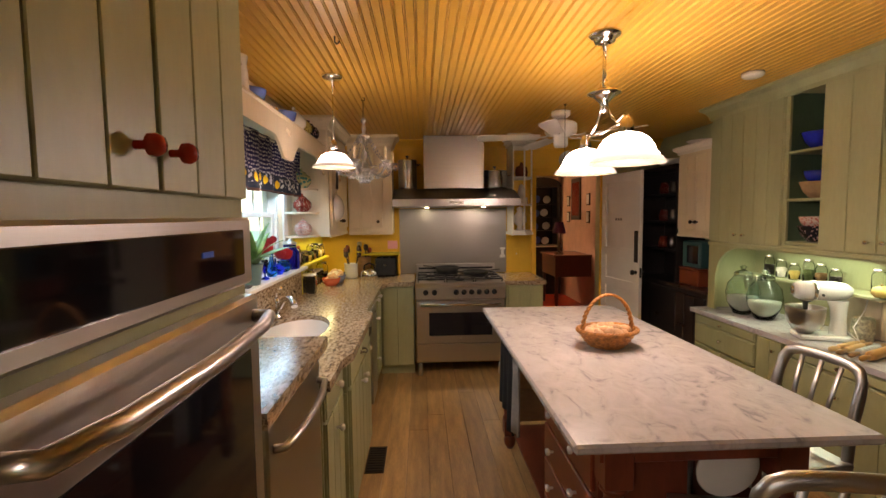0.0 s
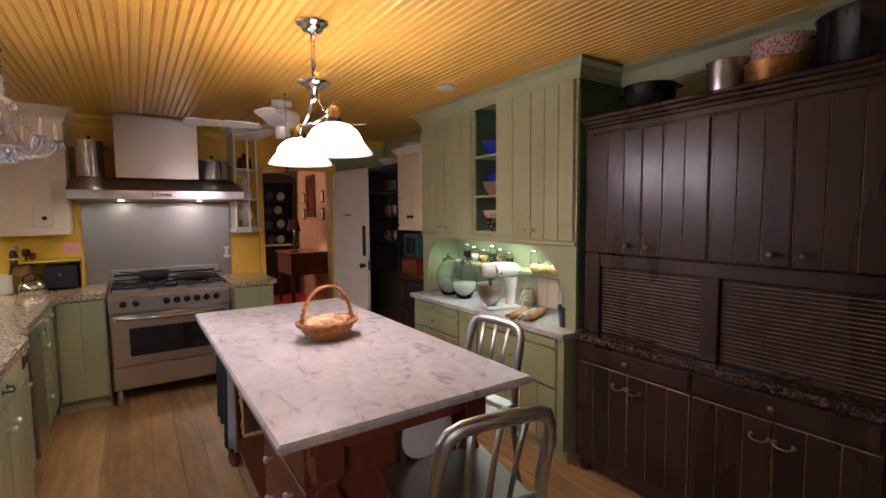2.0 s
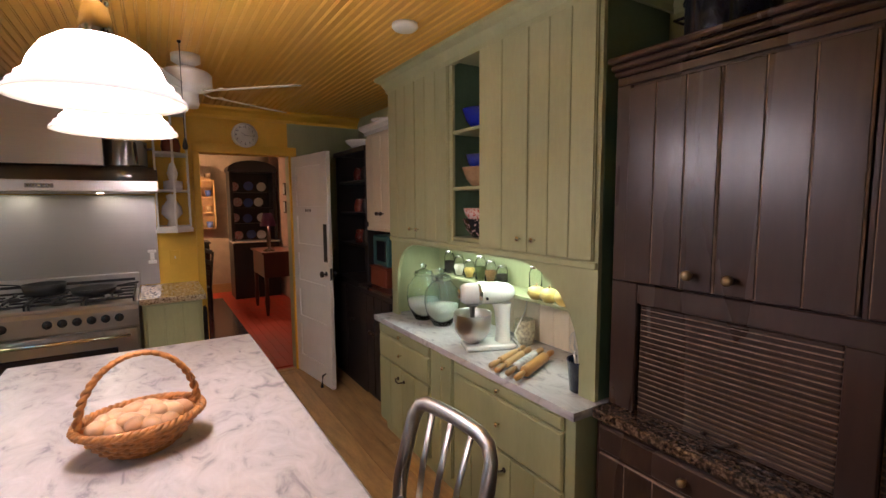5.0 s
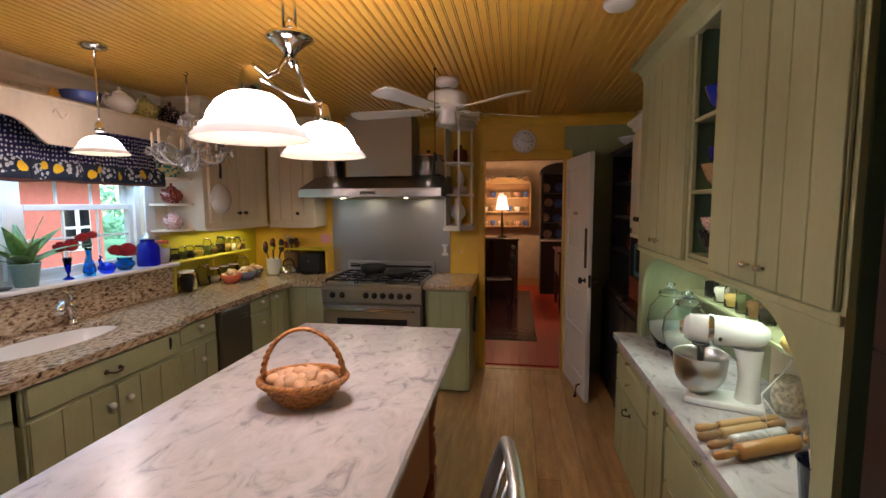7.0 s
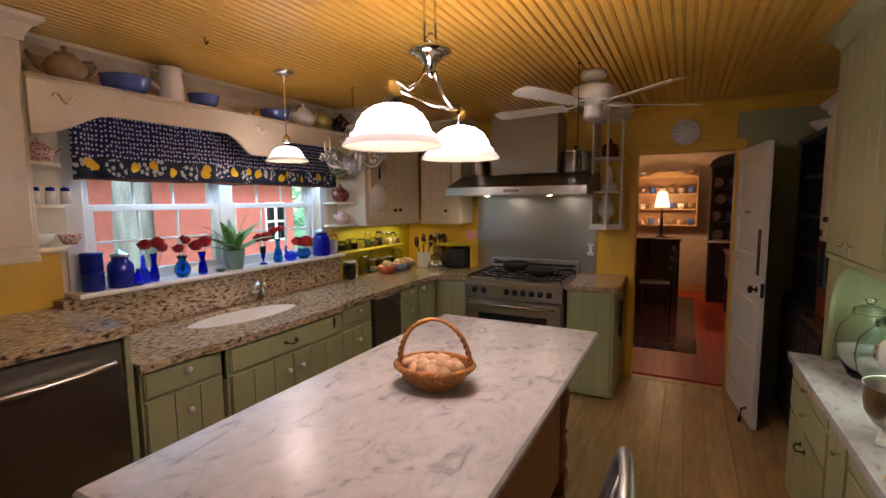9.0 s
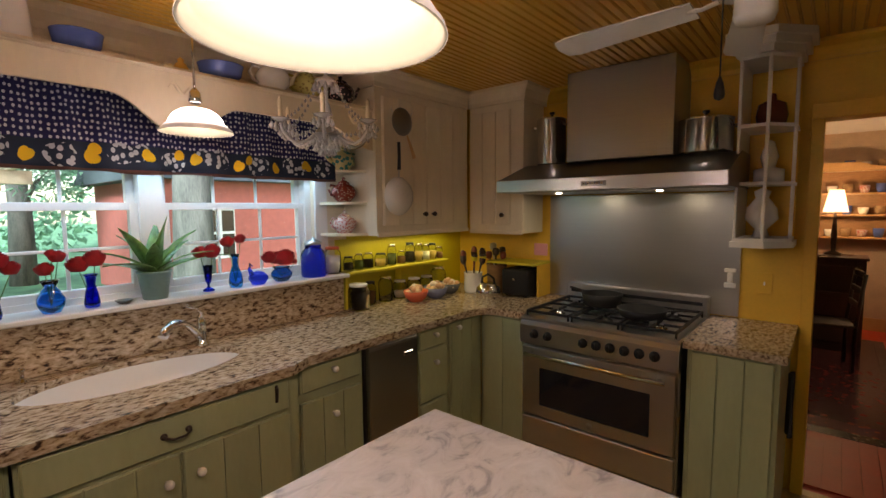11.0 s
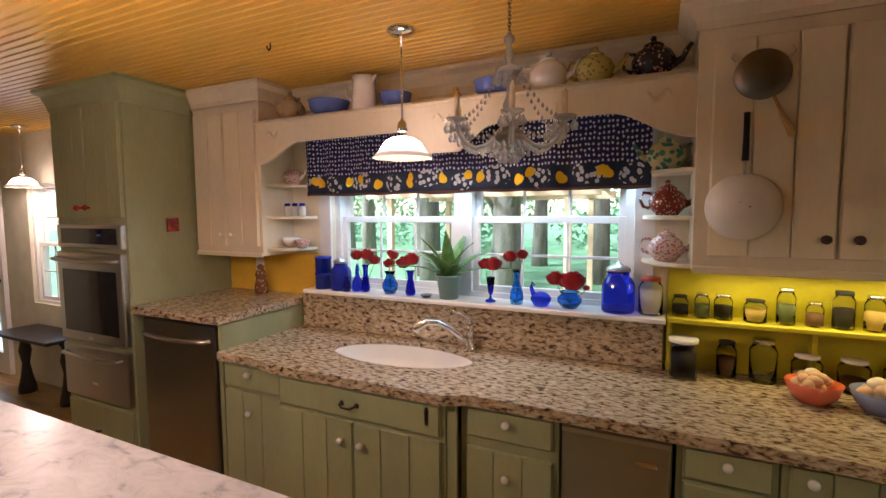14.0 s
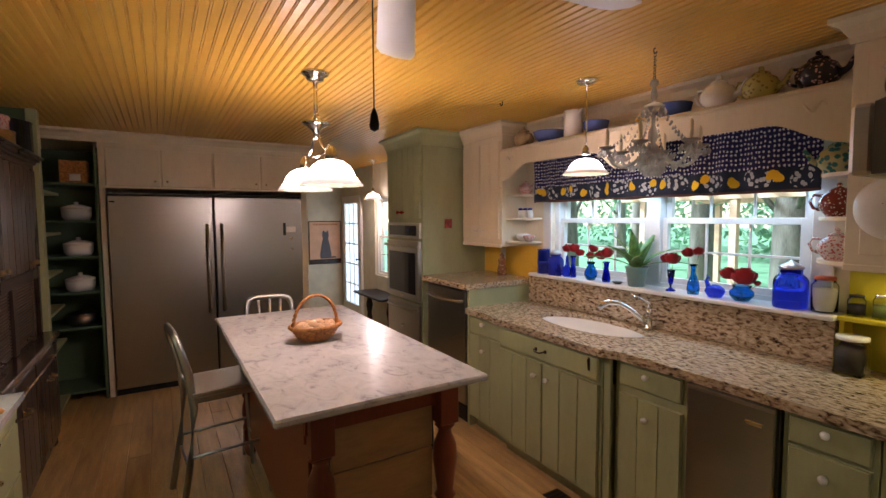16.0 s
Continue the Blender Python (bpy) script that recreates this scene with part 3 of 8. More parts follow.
for i in range(38):
    add_box(bm, 0.55, 0.558, 4.32 + i * 0.06, 4.32 + i * 0.06 + 0.054, 2.10, 2.31, 0.003)
part("beadboard", bm, CREAM, kind="structure")

# board with the scalloped apron over the window
t = thing("display_shelf", (0.55, 4.31, 2.12), "long cream display shelf with scalloped apron above the window", "shelf")
block("board", 0.008, 0.31, 0.0, 2.31, 0.06, 0.085, CREAM, t, 0.004)


def apron_z(y):
    """Lower edge of the apron over y from 0 to 2.31."""
    def bump(c, w, h):
        d = abs(y - c) / w
        return h * (0.5 + 0.5 * math.cos(math.pi * min(1, d)))
    z = -0.055
    ends = max(bump(0.0, 0.34, 1), bump(2.31, 0.34, 1), 0)
    z -= 0.13 * (ends if ends < 0.5 else 0.5 + (ends - 0.5) * 0.8)
    z -= min(0.115, bump(1.22, 0.27, 0.15))
    return z


bm = bmesh.new()
cols = []
for i in range(121):
    y = 2.31 * i / 120
    cols.append([bm.verts.new((x, y, z)) for x, z in ((0.29, apron_z(y)), (0.29, 0.058), (0.308, 0.058), (0.308, apron_z(y)))])
for a, b in zip(cols, cols[1:]):
    for k in range(4):
        bm.faces.new((a[k], a[(k + 1) % 4], b[(k + 1) % 4], b[k]))
bm.faces.new(cols[0])
bm.faces.new(cols[-1][::-1])
part("apron", bm, CREAM, t)
for name, y, s in (("scroll", 0.13, 1), ("scroll", 2.17, -1), ("scroll", 1.22, 1)):
    pts = [(0.311, y + s * (0.09 * (k / 10) - 0.045), -0.005 + 0.02 * math.sin(k * 0.75)) for k in range(11)]
    part(name, add_tube(bmesh.new(), pts, [0.003 + 0.006 * math.sin(math.pi * k / 10) for k in range(11)], 6), CREAM, t)
bm = bmesh.new()
part("edge_bead", add_tube(bm, [(0.312, 0, 0.072), (0.312, 2.31, 0.072)], 0.006, 6), CREAM, t)

# little corner shelves on both sides of the window
for y0, s, lab in ((4.31, 1, "cream quarter-round shelves beside the cabinet near the oven"), (6.62, -1, "cream quarter-round shelves holding teapots beside the window")):
    t = thing("corner_shelf", (0.555, y0, 1.40), lab, "shelf", "window corner shelves")
    block("back_board", 0.0, 0.012, *(sorted((0, s * 0.22))), 0.0, 0.70, CREAM, t)
    for z in (0.03, 0.225, 0.42):
        bm = bmesh.new()
        ring = [(0.0, 0.0)] + [(0.24 * math.cos(a), s * 0.20 * math.sin(a)) for a in [math.pi / 2 * k / 10 for k in range(11)]]
        lo = [bm.verts.new((x, y, z)) for x, y in ring]
        hi = [bm.verts.new((x, y, z + 0.016)) for x, y in ring]
        bm.faces.new(lo)
        bm.faces.new(hi)
        for k in range(len(ring)):
            bm.faces.new((lo[k], lo[(k + 1) % len(ring)], hi[(k + 1) % len(ring)], hi[k]))
        part("shelf_board", bm, CREAM, t)

# window: two double-hung units
def sash(parent, y0, y1, z0, z1, x, name):
    bm = bmesh.new()
    w = 0.035
    add_box(bm, x - 0.018, x + 0.018, y0, y0 + w, z0, z1, 0.002)
    add_box(bm, x - 0.018, x + 0.018, y1 - w, y1, z0, z1, 0.002)
    add_box(bm, x - 0.018, x + 0.018, y0 + w, y1 - w, z0, z0 + w, 0.002)
    add_box(bm, x - 0.018, x + 0.018, y0 + w, y1 - w, z1 - w, z1, 0.002)
    s = part(name, bm, WHITE, parent)
    iy0, iy1, iz0, iz1 = y0 + w, y1 - w, z0 + w, z1 - w
    for k in (1, 2):
        y = iy0 + (iy1 - iy0) * k / 3
        block("glazing_bar", x - 0.007, x + 0.007, y - 0.007, y + 0.007, iz0, iz1, WHITE, s, 0.002)
    zc = (iz0 + iz1) / 2
    block("glazing_bar", x - 0.0065, x + 0.0065, iy0, iy1, zc - 0.007, zc + 0.007, WHITE, s, 0.002)
    for k in range(3):
        for a, b in ((iz0, zc), (zc, iz1)):
            p = block("pane", x - 0.002, x + 0.002, iy0 + (iy1 - iy0) * k / 3 + 0.005, iy0 + (iy1 - iy0) * (k + 1) / 3 - 0.005, a + 0.005, b - 0.005, PANE, s, 0)
            p.visible_shadow = False


def window(name, y0, y1, z0, z1, x, units):
    t = thing(name, (0, 0, 0), "", "", kind="structure")
    fw = 0.04
    bm = bmesh.new()
    add_box(bm, x - 0.05, x + 0.05, y0, y0 + fw, z0, z1)
    add_box(bm, x - 0.05, x + 0.05, y1 - fw, y1, z0, z1)
    add_box(bm, x - 0.05, x + 0.05, y0 + fw, y1 - fw, z1 - fw, z1)
    add_box(bm, x - 0.05, x + 0.05, y0 + fw, y1 - fw, z0, z0 + 0.03)
    if units == 2:
        yc = (y0 + y1) / 2
        add_box(bm, x - 0.05, x + 0.055, yc - 0.05, yc + 0.05, z0 + 0.03, z1 - fw)
        spans = [(y0 + fw, yc - 0.05), (yc + 0.05, y1 - fw)]
    else:
        spans = [(y0 + fw, y1 - fw)]
    part("window_frame", bm, WHITE, t)
    zm = z0 + (1.62 - WZ0 if units == 2 else (z1 - z0) / 2)
    for a, b in spans:
        sash(t, a, b, z0 + 0.03, zm + 0.017, x + 0.01, "lower_sash")
        sash(t, a, b, zm - 0.017, z1 - fw, x - 0.03, "upper_sash")
    return t


window("window_1", WY0, WY1, WZ0, WZ1, 0.47, 2)
bm = bmesh.new()
add_box(bm, 0.55, 0.568, WY0 - 0.09, WY0, WZ0, WZ1 + 0.0, 0.003)
add_box(bm, 0.55, 0.568, WY1, WY1 + 0.09, WZ0, WZ1 + 0.0, 0.003)
part("window_casing", bm, WHITE, kind="structure")
block("window_sill", 0.50, 0.71, 4.50, 6.53, 1.168, 1.192, WHITE, None, 0.005, kind="structure")

# valance
m, nt, b = nodes_of("navy_lemon_print_cotton")
n, l = nt.nodes, nt.links
tc, sp = n.new("ShaderNodeTexCoord"), n.new("ShaderNodeSeparateXYZ")
l.new(tc.outputs["Object"], sp.inputs[0])


def calc(op, a, bb=None, c=None):
    k = n.new("ShaderNodeMath")
    k.operation = op
    for i, v in enumerate((a, bb, c)):
        if v is None:
            continue
        if isinstance(v, (int, float)):
            k.inputs[i].default_value = v
        else:
            l.new(v, k.inputs[i])
    return k.outputs[0]


Y, Z = sp.outputs[1], sp.outputs[2]
cb = n.new("ShaderNodeCombineXYZ")
l.new(calc("MULTIPLY", Y, 1.0), cb.inputs[0])
l.new(calc("MULTIPLY", Z, 0.8), cb.inputs[1])
vor = n.new("ShaderNodeTexVoronoi")
vor.voronoi_dimensions = "2D"
vor.inputs["Scale"].default_value, vor.inputs["Randomness"].default_value = 50, 0.35
l.new(cb.outputs[0], vor.inputs["Vector"])
dots = calc("MULTIPLY", calc("LESS_THAN", vor.outputs["Distance"], 0.25), calc("GREATER_THAN", Z, 0.12))


def motif(period, phase, zc, ry, rz, wob):
    u = calc("MULTIPLY", calc("SUBTRACT", calc("FRACT", calc("ADD", calc("DIVIDE", Y, period), phase)), 0.5), period)
    v = calc("SUBTRACT", Z, calc("MULTIPLY_ADD", calc("SINE", calc("MULTIPLY", Y, wob)), 0.014, zc))
    return calc("LESS_THAN", calc("ADD", calc("POWER", calc("DIVIDE", u, ry), 2.0), calc("POWER", calc("DIVIDE", v, rz), 2.0)), 1.0)


lemons = calc("MAXIMUM", calc("MAXIMUM", motif(0.205, 0.0, 0.066, 0.026, 0.022, 23.0), motif(0.205, 0.03, 0.070, 0.018, 0.028, 23.0)), motif(0.33, 0.3, 0.080, 0.022, 0.024, 37.0))
fol = n.new("ShaderNodeTexVoronoi")
fol.voronoi_dimensions = "2D"
fol.inputs["Scale"].default_value = 40
l.new(cb.outputs[0], fol.inputs["Vector"])
leaves = calc("MULTIPLY", calc("MAXIMUM", motif(0.205, 0.5, 0.070, 0.055, 0.046, 17.0), motif(0.27, 0.2, 0.080, 0.034, 0.038, 29.0)), calc("LESS_THAN", fol.outputs["Distance"], 0.37))
band = calc("LESS_THAN", Z, 0.12)
trim = calc("LESS_THAN", Z, 0.014)


def blend(fac, a, c):
    k = n.new("ShaderNodeMix")
    k.data_type = "RGBA"
    l.new(fac, k.inputs["Factor"])
    for s, v in (("A", a), ("B", c)):
        if isinstance(v, tuple):
            k.inputs[6 if s == "A" else 7].default_value = (*v, 1)
        else:
            l.new(v, k.inputs[6 if s == "A" else 7])
    return k.outputs[2]


col = blend(band, (0.012, 0.012, 0.085), (0.010, 0.020, 0.045))
col = blend(dots, col, (0.62, 0.62, 0.68))
col = blend(leaves, col, (0.50, 0.52, 0.55))
col = blend(lemons, col, (0.80, 0.50, 0.02))
col = blend(trim, col, (0.12, 0.05, 0.04))
l.new(col, b.inputs["Base Color"])
b.inputs["Roughness"].default_value = 0.85
PRINT = m
t = thing("valance_curtain", (0.675, 4.53, 1.762), "navy blue gathered valance printed with white dots and lemons", "curtain")
for a, c in ((0.0, 0.966), (0.960, 1.925)):
    bm = bmesh.new()
    cols = []
    for i in range(161):
        y = a + (c - a) * i / 160
        col_ = []
        for k in range(9):
            z = 0.012 * noise.noise(Vector((y * 5, 0, 3))) * (1 - k / 8) + 0.36 * k / 8
            x = 0.014 * math.sin(y * 34 + 1.5 * math.sin(y * 9)) * (1.1 - 0.5 * k / 8) + 0.012 * noise.noise(Vector((y * 9, k * 0.2, 0)))
            col_.append(bm.verts.new((x, y, z)))
        cols.append(col_)
    for p, q in zip(cols, cols[1:]):
        for k in range(8):
            bm.faces.new((p[k], p[k + 1], q[k + 1], q[k])).smooth = True
    o = part("curtain_panel", bm, PRINT, t)
    sm = o.modifiers.new("thick", "SOLIDIFY")
    sm.thickness = 0.003
part("curtain_rod", add_tube(bmesh.new(), [(-0.002, -0.06, 0.345), (-0.002, 1.97, 0.345)], 0.006, 8), WHITE, t)

# spice ledges under the cabinets, yellow
t = thing("spice_shelf", (0.555, 6.535, 1.175), "lemon yellow painted narrow spice shelf above the granite", "shelf")
block("board", 0, 0.13, 0, 1.0, 0, 0.02, LEMON, t, 0.003)
block("bracket", 0.0, 0.10, 0.0, 0.02, -0.224, 0.0, LEMON, t)
block("divider", 0.0, 0.06, 0.53, 0.55, -0.224, 0.0, LEMON, t)
t = thing("toaster_shelf", (1.02, 7.52, 0.95), "yellow painted open shelf box over the black toaster", "shelf")
block("top_board", 0, 0.40, 0.06, 0.32, 0.232, 0.25, LEMON, t, 0.003)
block("side_board", 0.38, 0.40, 0.14, 0.32, 0, 0.232, YELLOW, t, 0.003)
t = thing("paper_note", (1.28, 7.842, 1.235), "small pink paper note on the yellow wall", "note")
block("sheet", 0, 0.11, 0, 0.003, 0, 0.09, paint("pink_paper", (0.75, 0.35, 0.38), 0.8), t, 0)

# ---- range wall ----
t = thing("gas_range", (1.595, 7.14, 0), "wide stainless steel gas range with black knobs and iron grates", "range")
t.scale = (1, 1, 1.042)
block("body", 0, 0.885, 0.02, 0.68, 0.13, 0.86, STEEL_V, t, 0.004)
d = block("oven_door", 0.01, 0.875, -0.02, 0.02, 0.33, 0.735, STEEL, t, 0.006)
block("window", 0.13, 0.755, -0.024, -0.02, 0.40, 0.62, BLACKGLASS, d, 0.003)
bm = add_tube(bmesh.new(), [(0.05, -0.065, 0.70), (0.835, -0.065, 0.70)], 0.012, 12)
for x in (0.08, 0.80):
    add_tube(bm, [(x, -0.02, 0.70), (x, -0.065, 0.70)], 0.009, 8)
part("handle", bm, CHROME, d)
part("badge", add_lathe(bmesh.new(), [(0.017, -0.024), (0.015, -0.027), (0.001, -0.027)], 16, (0.44, 0, 0.365), "y"), STEEL, d)
block("drawer_front", 0.01, 0.875, -0.015, 0.02, 0.15, 0.315, STEEL, t, 0.005)
p = shape("control_panel", [(-0.03, 0.755), (0.02, 0.755), (0.02, 0.885), (-0.01, 0.885), (-0.03, 0.86)], 0.0, 0.885, STEEL, t, axis="x")
for i, x in enumerate((0.10, 0.185, 0.40, 0.475, 0.55, 0.625, 0.70, 0.775)):
    bm = bmesh.new()
    add_lathe(bm, [(0.026, -0.03), (0.026, -0.036), (0.019, -0.038), (0.017, -0.06), (0.001, -0.062)], 16, (x, 0, 0.815), "y")
    add_box(bm, x - 0.004, x + 0.004, -0.068, -0.058, 0.798, 0.832, 0.002)
    part("knob", bm, IRON, p)
for x in (0.04, 0.845):
    for y in (0.05, 0.62):
        part("leg", add_lathe(bmesh.new(), [(0.022, 0), (0.02, 0.13)], 12, (x, y, 0)), STEEL, t)
c = block("cooktop", 0, 0.885, -0.02, 0.62, 0.885, 0.905, STEEL, t, 0.006)
block("riser", 0, 0.885, 0.62, 0.68, 0.86, 1.02, STEEL, t, 0.006)
block("riser_vent", 0.03, 0.855, 0.616, 0.62, 0.965, 0.985, IRON, t, 0.001)
for ix in range(3):
    for iy in range(2):
        cx, cy = 0.155 + ix * 0.29, 0.15 + iy * 0.29
        bm = add_lathe(bmesh.new(), [(0.05, 0.905), (0.05, 0.915), (0.036, 0.917), (0.036, 0.925), (0.001, 0.927)], 16, (cx, cy, 0))
        part("burner", bm, IRON if (ix + iy) % 2 else CHROME, c)
    bm = bmesh.new()
    x0, x1, y0, y1 = 0.02 + ix * 0.285, 0.295 + ix * 0.285, 0.01, 0.60
    for x in (x0, x1 - 0.012):
        add_box(bm, x, x + 0.012, y0, y1, 0.925, 0.942, 0.002)
    for y in (y0, (y0 + y1) / 2 - 0.006, y1 - 0.012):
        add_box(bm, x0 + 0.012, x1 - 0.012, y, y + 0.012, 0.926, 0.941, 0.002)
    for y in (0.155, 0.44):
        add_box(bm, (x0 + x1) / 2 - 0.005, (x0 + x1) / 2 + 0.005, y - 0.11, y - 0.02, 0.925, 0.94)
        add_box(bm, (x0 + x1) / 2 - 0.005, (x0 + x1) / 2 + 0.005, y + 0.02, y + 0.11, 0.925, 0.94)
        add_box(bm, x0 + 0.012, x0 + 0.10, y - 0.005, y + 0.005, 0.927, 0.939)
        add_box(bm, x1 - 0.10, x1 - 0.012, y - 0.005, y + 0.005, 0.927, 0.939)
    for x in (x0 + 0.006, x1 - 0.006):
        for y in (y0 + 0.006, y1 - 0.006):
            add_box(bm, x - 0.005, x + 0.005, y - 0.005, y + 0.005, 0.905, 0.926)
    part("grate", bm, IRON, c)


def skillet(x, y, r, h, ang, z, label):
    t = thing("iron_pan", pose(x, y, z, 0, 0, ang), label, "pan")
    part("pan", add_lathe(bmesh.new(), [(0.001, 0), (r * 0.85, 0), (r, h), (r - 0.006, h), (r * 0.85 - 0.005, 0.006), (0.001, 0.006)], 32, close=False), IRON, t)
    part("handle", add_tube(bmesh.new(), [(r - 0.005, 0, h * 0.8), (r + 0.06, 0, h * 0.95), (r + 0.14, 0, h)], [0.01, 0.009, 0.013], 8, 0.5), IRON, t)


skillet(1.93, 7.54, 0.125, 0.075, 160, 0.983, "deep black cast iron pan on the back burner")
skillet(2.22, 7.38, 0.135, 0.045, 20, 0.983, "black cast iron skillet on the front burner")

t = thing("range_hood", (1.38, 7.17, 1.69), "wide stainless steel range hood with tall duct cover", "range hood")
block("fascia", 0, 1.265, 0.0, 0.02, 0, 0.075, STEEL, t, 0.004)
shape("canopy", [(0.02, 0.0), (0.67, 0.0), (0.67, 0.19), (0.37, 0.19), (0.02, 0.075)], 0.0, 1.265, DARKSTEEL, t, axis="x")
block("underside_filter", 0.05, 1.21, 0.05, 0.62, -0.006, -0.001, STEEL, t, 0.002)
for x in (0.34, 0.92):
    part("hood_bulb", add_lathe(bmesh.new(), [(0.018, -0.007), (0.016, -0.0095), (0.001, -0.010)], 20, (x, 0.18, 0)), BULB, t)
block("duct_cover", 0.315, 0.945, 0.33, 0.675, 0.192, 0.74, STEEL_V, t, 0.004)
s = block("switch_panel", 0.56, 0.70, -0.004, 0.0, 0.022, 0.05, DARKSTEEL, t, 0.001)
for k in range(5):
    block("button", 0.57 + k * 0.025, 0.585 + k * 0.025, -0.007, -0.004, 0.03, 0.042, CHROME, s, 0.001)
t = thing("steel_splashback", (1.415, 7.835, 0.95), "brushed stainless steel splashback behind the range", "splashback")
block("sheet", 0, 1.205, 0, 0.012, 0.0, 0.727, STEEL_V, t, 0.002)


def stock_pot(x, y, z, r, h, label):
    t = thing("stock_pot", (x, y, z), label, "pot")
    part("pot", add_lathe(bmesh.new(), [(r * 0.96, 0), (r, 0.01), (r, h), (r + 0.005, h + 0.003), (r - 0.003, h + 0.003)], 32), CHROME, t)
    part("lid", add_lathe(bmesh.new(), [(r + 0.003, h + 0.004), (r * 0.9, h + 0.014), (r * 0.3, h + 0.026), (0.001, h + 0.028)], 32), CHROME, t)
    part("knob", add_lathe(bmesh.new(), [(0.008, h + 0.026), (0.008, h + 0.04), (0.018, h + 0.045), (0.017, h + 0.058), (0.001, h + 0.062)], 14), IRON, t)
    for s in (-1, 1):
        part("handle", add_tube(bmesh.new(), [(s * r, -0.035, h - 0.04), (s * (r + 0.035), -0.03, h - 0.035), (s * (r + 0.035), 0.03, h - 0.035), (s * r, 0.035, h - 0.04)], 0.005, 8), CHROME, t)


stock_pot(1.52, 7.64, 1.881, 0.10, 0.30, "tall polished steel stock pot on the hood")
stock_pot(2.455, 7.62, 1.881, 0.135, 0.18, "wide polished steel stock pot on the hood")

# narrow display cabinet between hood and doorway
t = thing("display_cabinet", (2.625, 7.48, 1.385), "small white open display cabinet with crown beside the doorway", "display cabinet")
foot = [(0.0, 0.34), (0.0, 0.0), (0.13, 0.0), (0.235, 0.12), (0.235, 0.34)]
for z in (0.03, 0.315, 0.60, 0.93):
    bm = bmesh.new()
    lo = [bm.verts.new((x, y, z)) for x, y in foot]
    hi = [bm.verts.new((x, y, z + 0.016)) for x, y in foot]
    bm.faces.new(lo)
    bm.faces.new(hi)
    for k in range(5):
        bm.faces.new((lo[k], lo[(k + 1) % 5], hi[(k + 1) % 5], hi[k]))
    part("shelf_board", bm, WHITE, t)
block("side_panel", 0.0, 0.014, 0.0, 0.34, 0.046, 0.93, WHITE, t)
block("back_panel", 0.014, 0.235, 0.325, 0.34, 0.046, 0.93, YELLOW, t)
for x, y in ((0.118, 0.002), (0.222, 0.122)):
    block("post", x, x + 0.016, y, y + 0.016, 0.046, 0.93, WHITE, t)
for z0, z1, g in ((0.0, 0.03, 0.012), (0.95, 0.985, 0.015), (0.985, 1.02, 0.035), (1.02, 1.075, 0.06)):
    bm = bmesh.new()
    ring = [(-g, 0.34), (-g, -g), (0.13 + g * 0.4, -g), (0.235 + g, 0.12 - g * 0.4), (0.235 + g, 0.34)]
    lo = [bm.verts.new((x, y, z0)) for x, y in ring]
    hi = [bm.verts.new((x, y, z1)) for x, y in ring]
    bm.faces.new(lo)
    bm.faces.new(hi)
    for k in range(5):
        bm.faces.new((lo[k], lo[(k + 1) % 5], hi[(k + 1) % 5], hi[k]))
    part("moulding", bm, WHITE, t)

t = base_unit(pose(2.50, 7.19, 0), 0.375, 0.65, UNDER, [("door", 0.02, 0.355, 0.03, 0.84, 3, None, 0)], GREEN, "narrow sage green plank cabinet between range and doorway", toe=0.02)
worktop("side_worktop", [(2.485, 7.15), (2.90, 7.15), (2.90, 7.845), (2.485, 7.845)], 0.905, 0.945, GRANITE, "small square granite worktop between range and doorway")
bm = bmesh.new()
for y in (7.82,):
    add_box(bm, DX0 - 0.055, DX0, y, FAR - 0.001, 0, DZ + 0.0, 0.003)
    add_box(bm, DX1, DX1 + 0.07, y, FAR - 0.001, 0, DZ + 0.0, 0.003)
    add_box(bm, DX0 - 0.055, DX1 + 0.07, y, FAR - 0.001, DZ + 0.001, DZ + 0.08, 0.003)
part("door_casing", bm, YELLOW, kind="structure")
block("threshold", DX0, DX1, 7.83, 7.90, -0.011, 0.004, FLOORWOOD, None, 0.002, kind="structure")

# open paneled door
t = thing("door_1", pose(3.735, 7.825, 0.008, 0, 0, -81.5), "", "", kind="structure")
W_, H_ = 0.71, 2.02
bm = bmesh.new()
st = 0.09
add_box(bm, 0, st, -0.018, 0.018, 0, H_, 0.002)
add_box(bm, W_ - st, W_, -0.018, 0.018, 0, H_, 0.002)
rails = [0.0, 0.46, 0.80, 1.14, 1.48, 1.98 - 0.06]
hs = [0.17, 0.09, 0.09, 0.09, 0.09, 0.10]
for z, h in zip(rails, hs):
    add_box(bm, st, W_ - st, -0.018, 0.018, z, z + h, 0.002)
part("frame", bm, WHITE, t)
for (z, h), z2 in zip(zip(rails, hs), rails[1:]):
    block("panel", st, W_ - st, -0.004, 0.004, z + h, z2, WHITE, t, 0.0)
for s in (-1, 1):
    part("door_knob", add_lathe(bmesh.new(), [(0.022, s * 0.018), (0.022, s * 0.022), (0.009, s * 0.024), (0.009, s * 0.045), (0.026, s * 0.05), (0.026, s * 0.068), (0.001, s * 0.075)], 16, (W_ - 0.05, 0, 1.0), "y"), IRON, t)
block("push_plate", W_ - 0.085, W_ - 0.02, -0.021, -0.018, 1.10, 1.42, IRON, t, 0.002)
block("lock_edge", W_, W_ + 0.003, -0.01, 0.01, 0.95, 1.05, IRON, t, 0)
part("door_stop", add_tube(bmesh.new(), [(W_ - 0.12, -0.02, 0.11), (W_ - 0.12, -0.05, 0.10), (W_ - 0.12, -0.06, 0.0)], [0.008, 0.008, 0.014], 8), IRON, t)
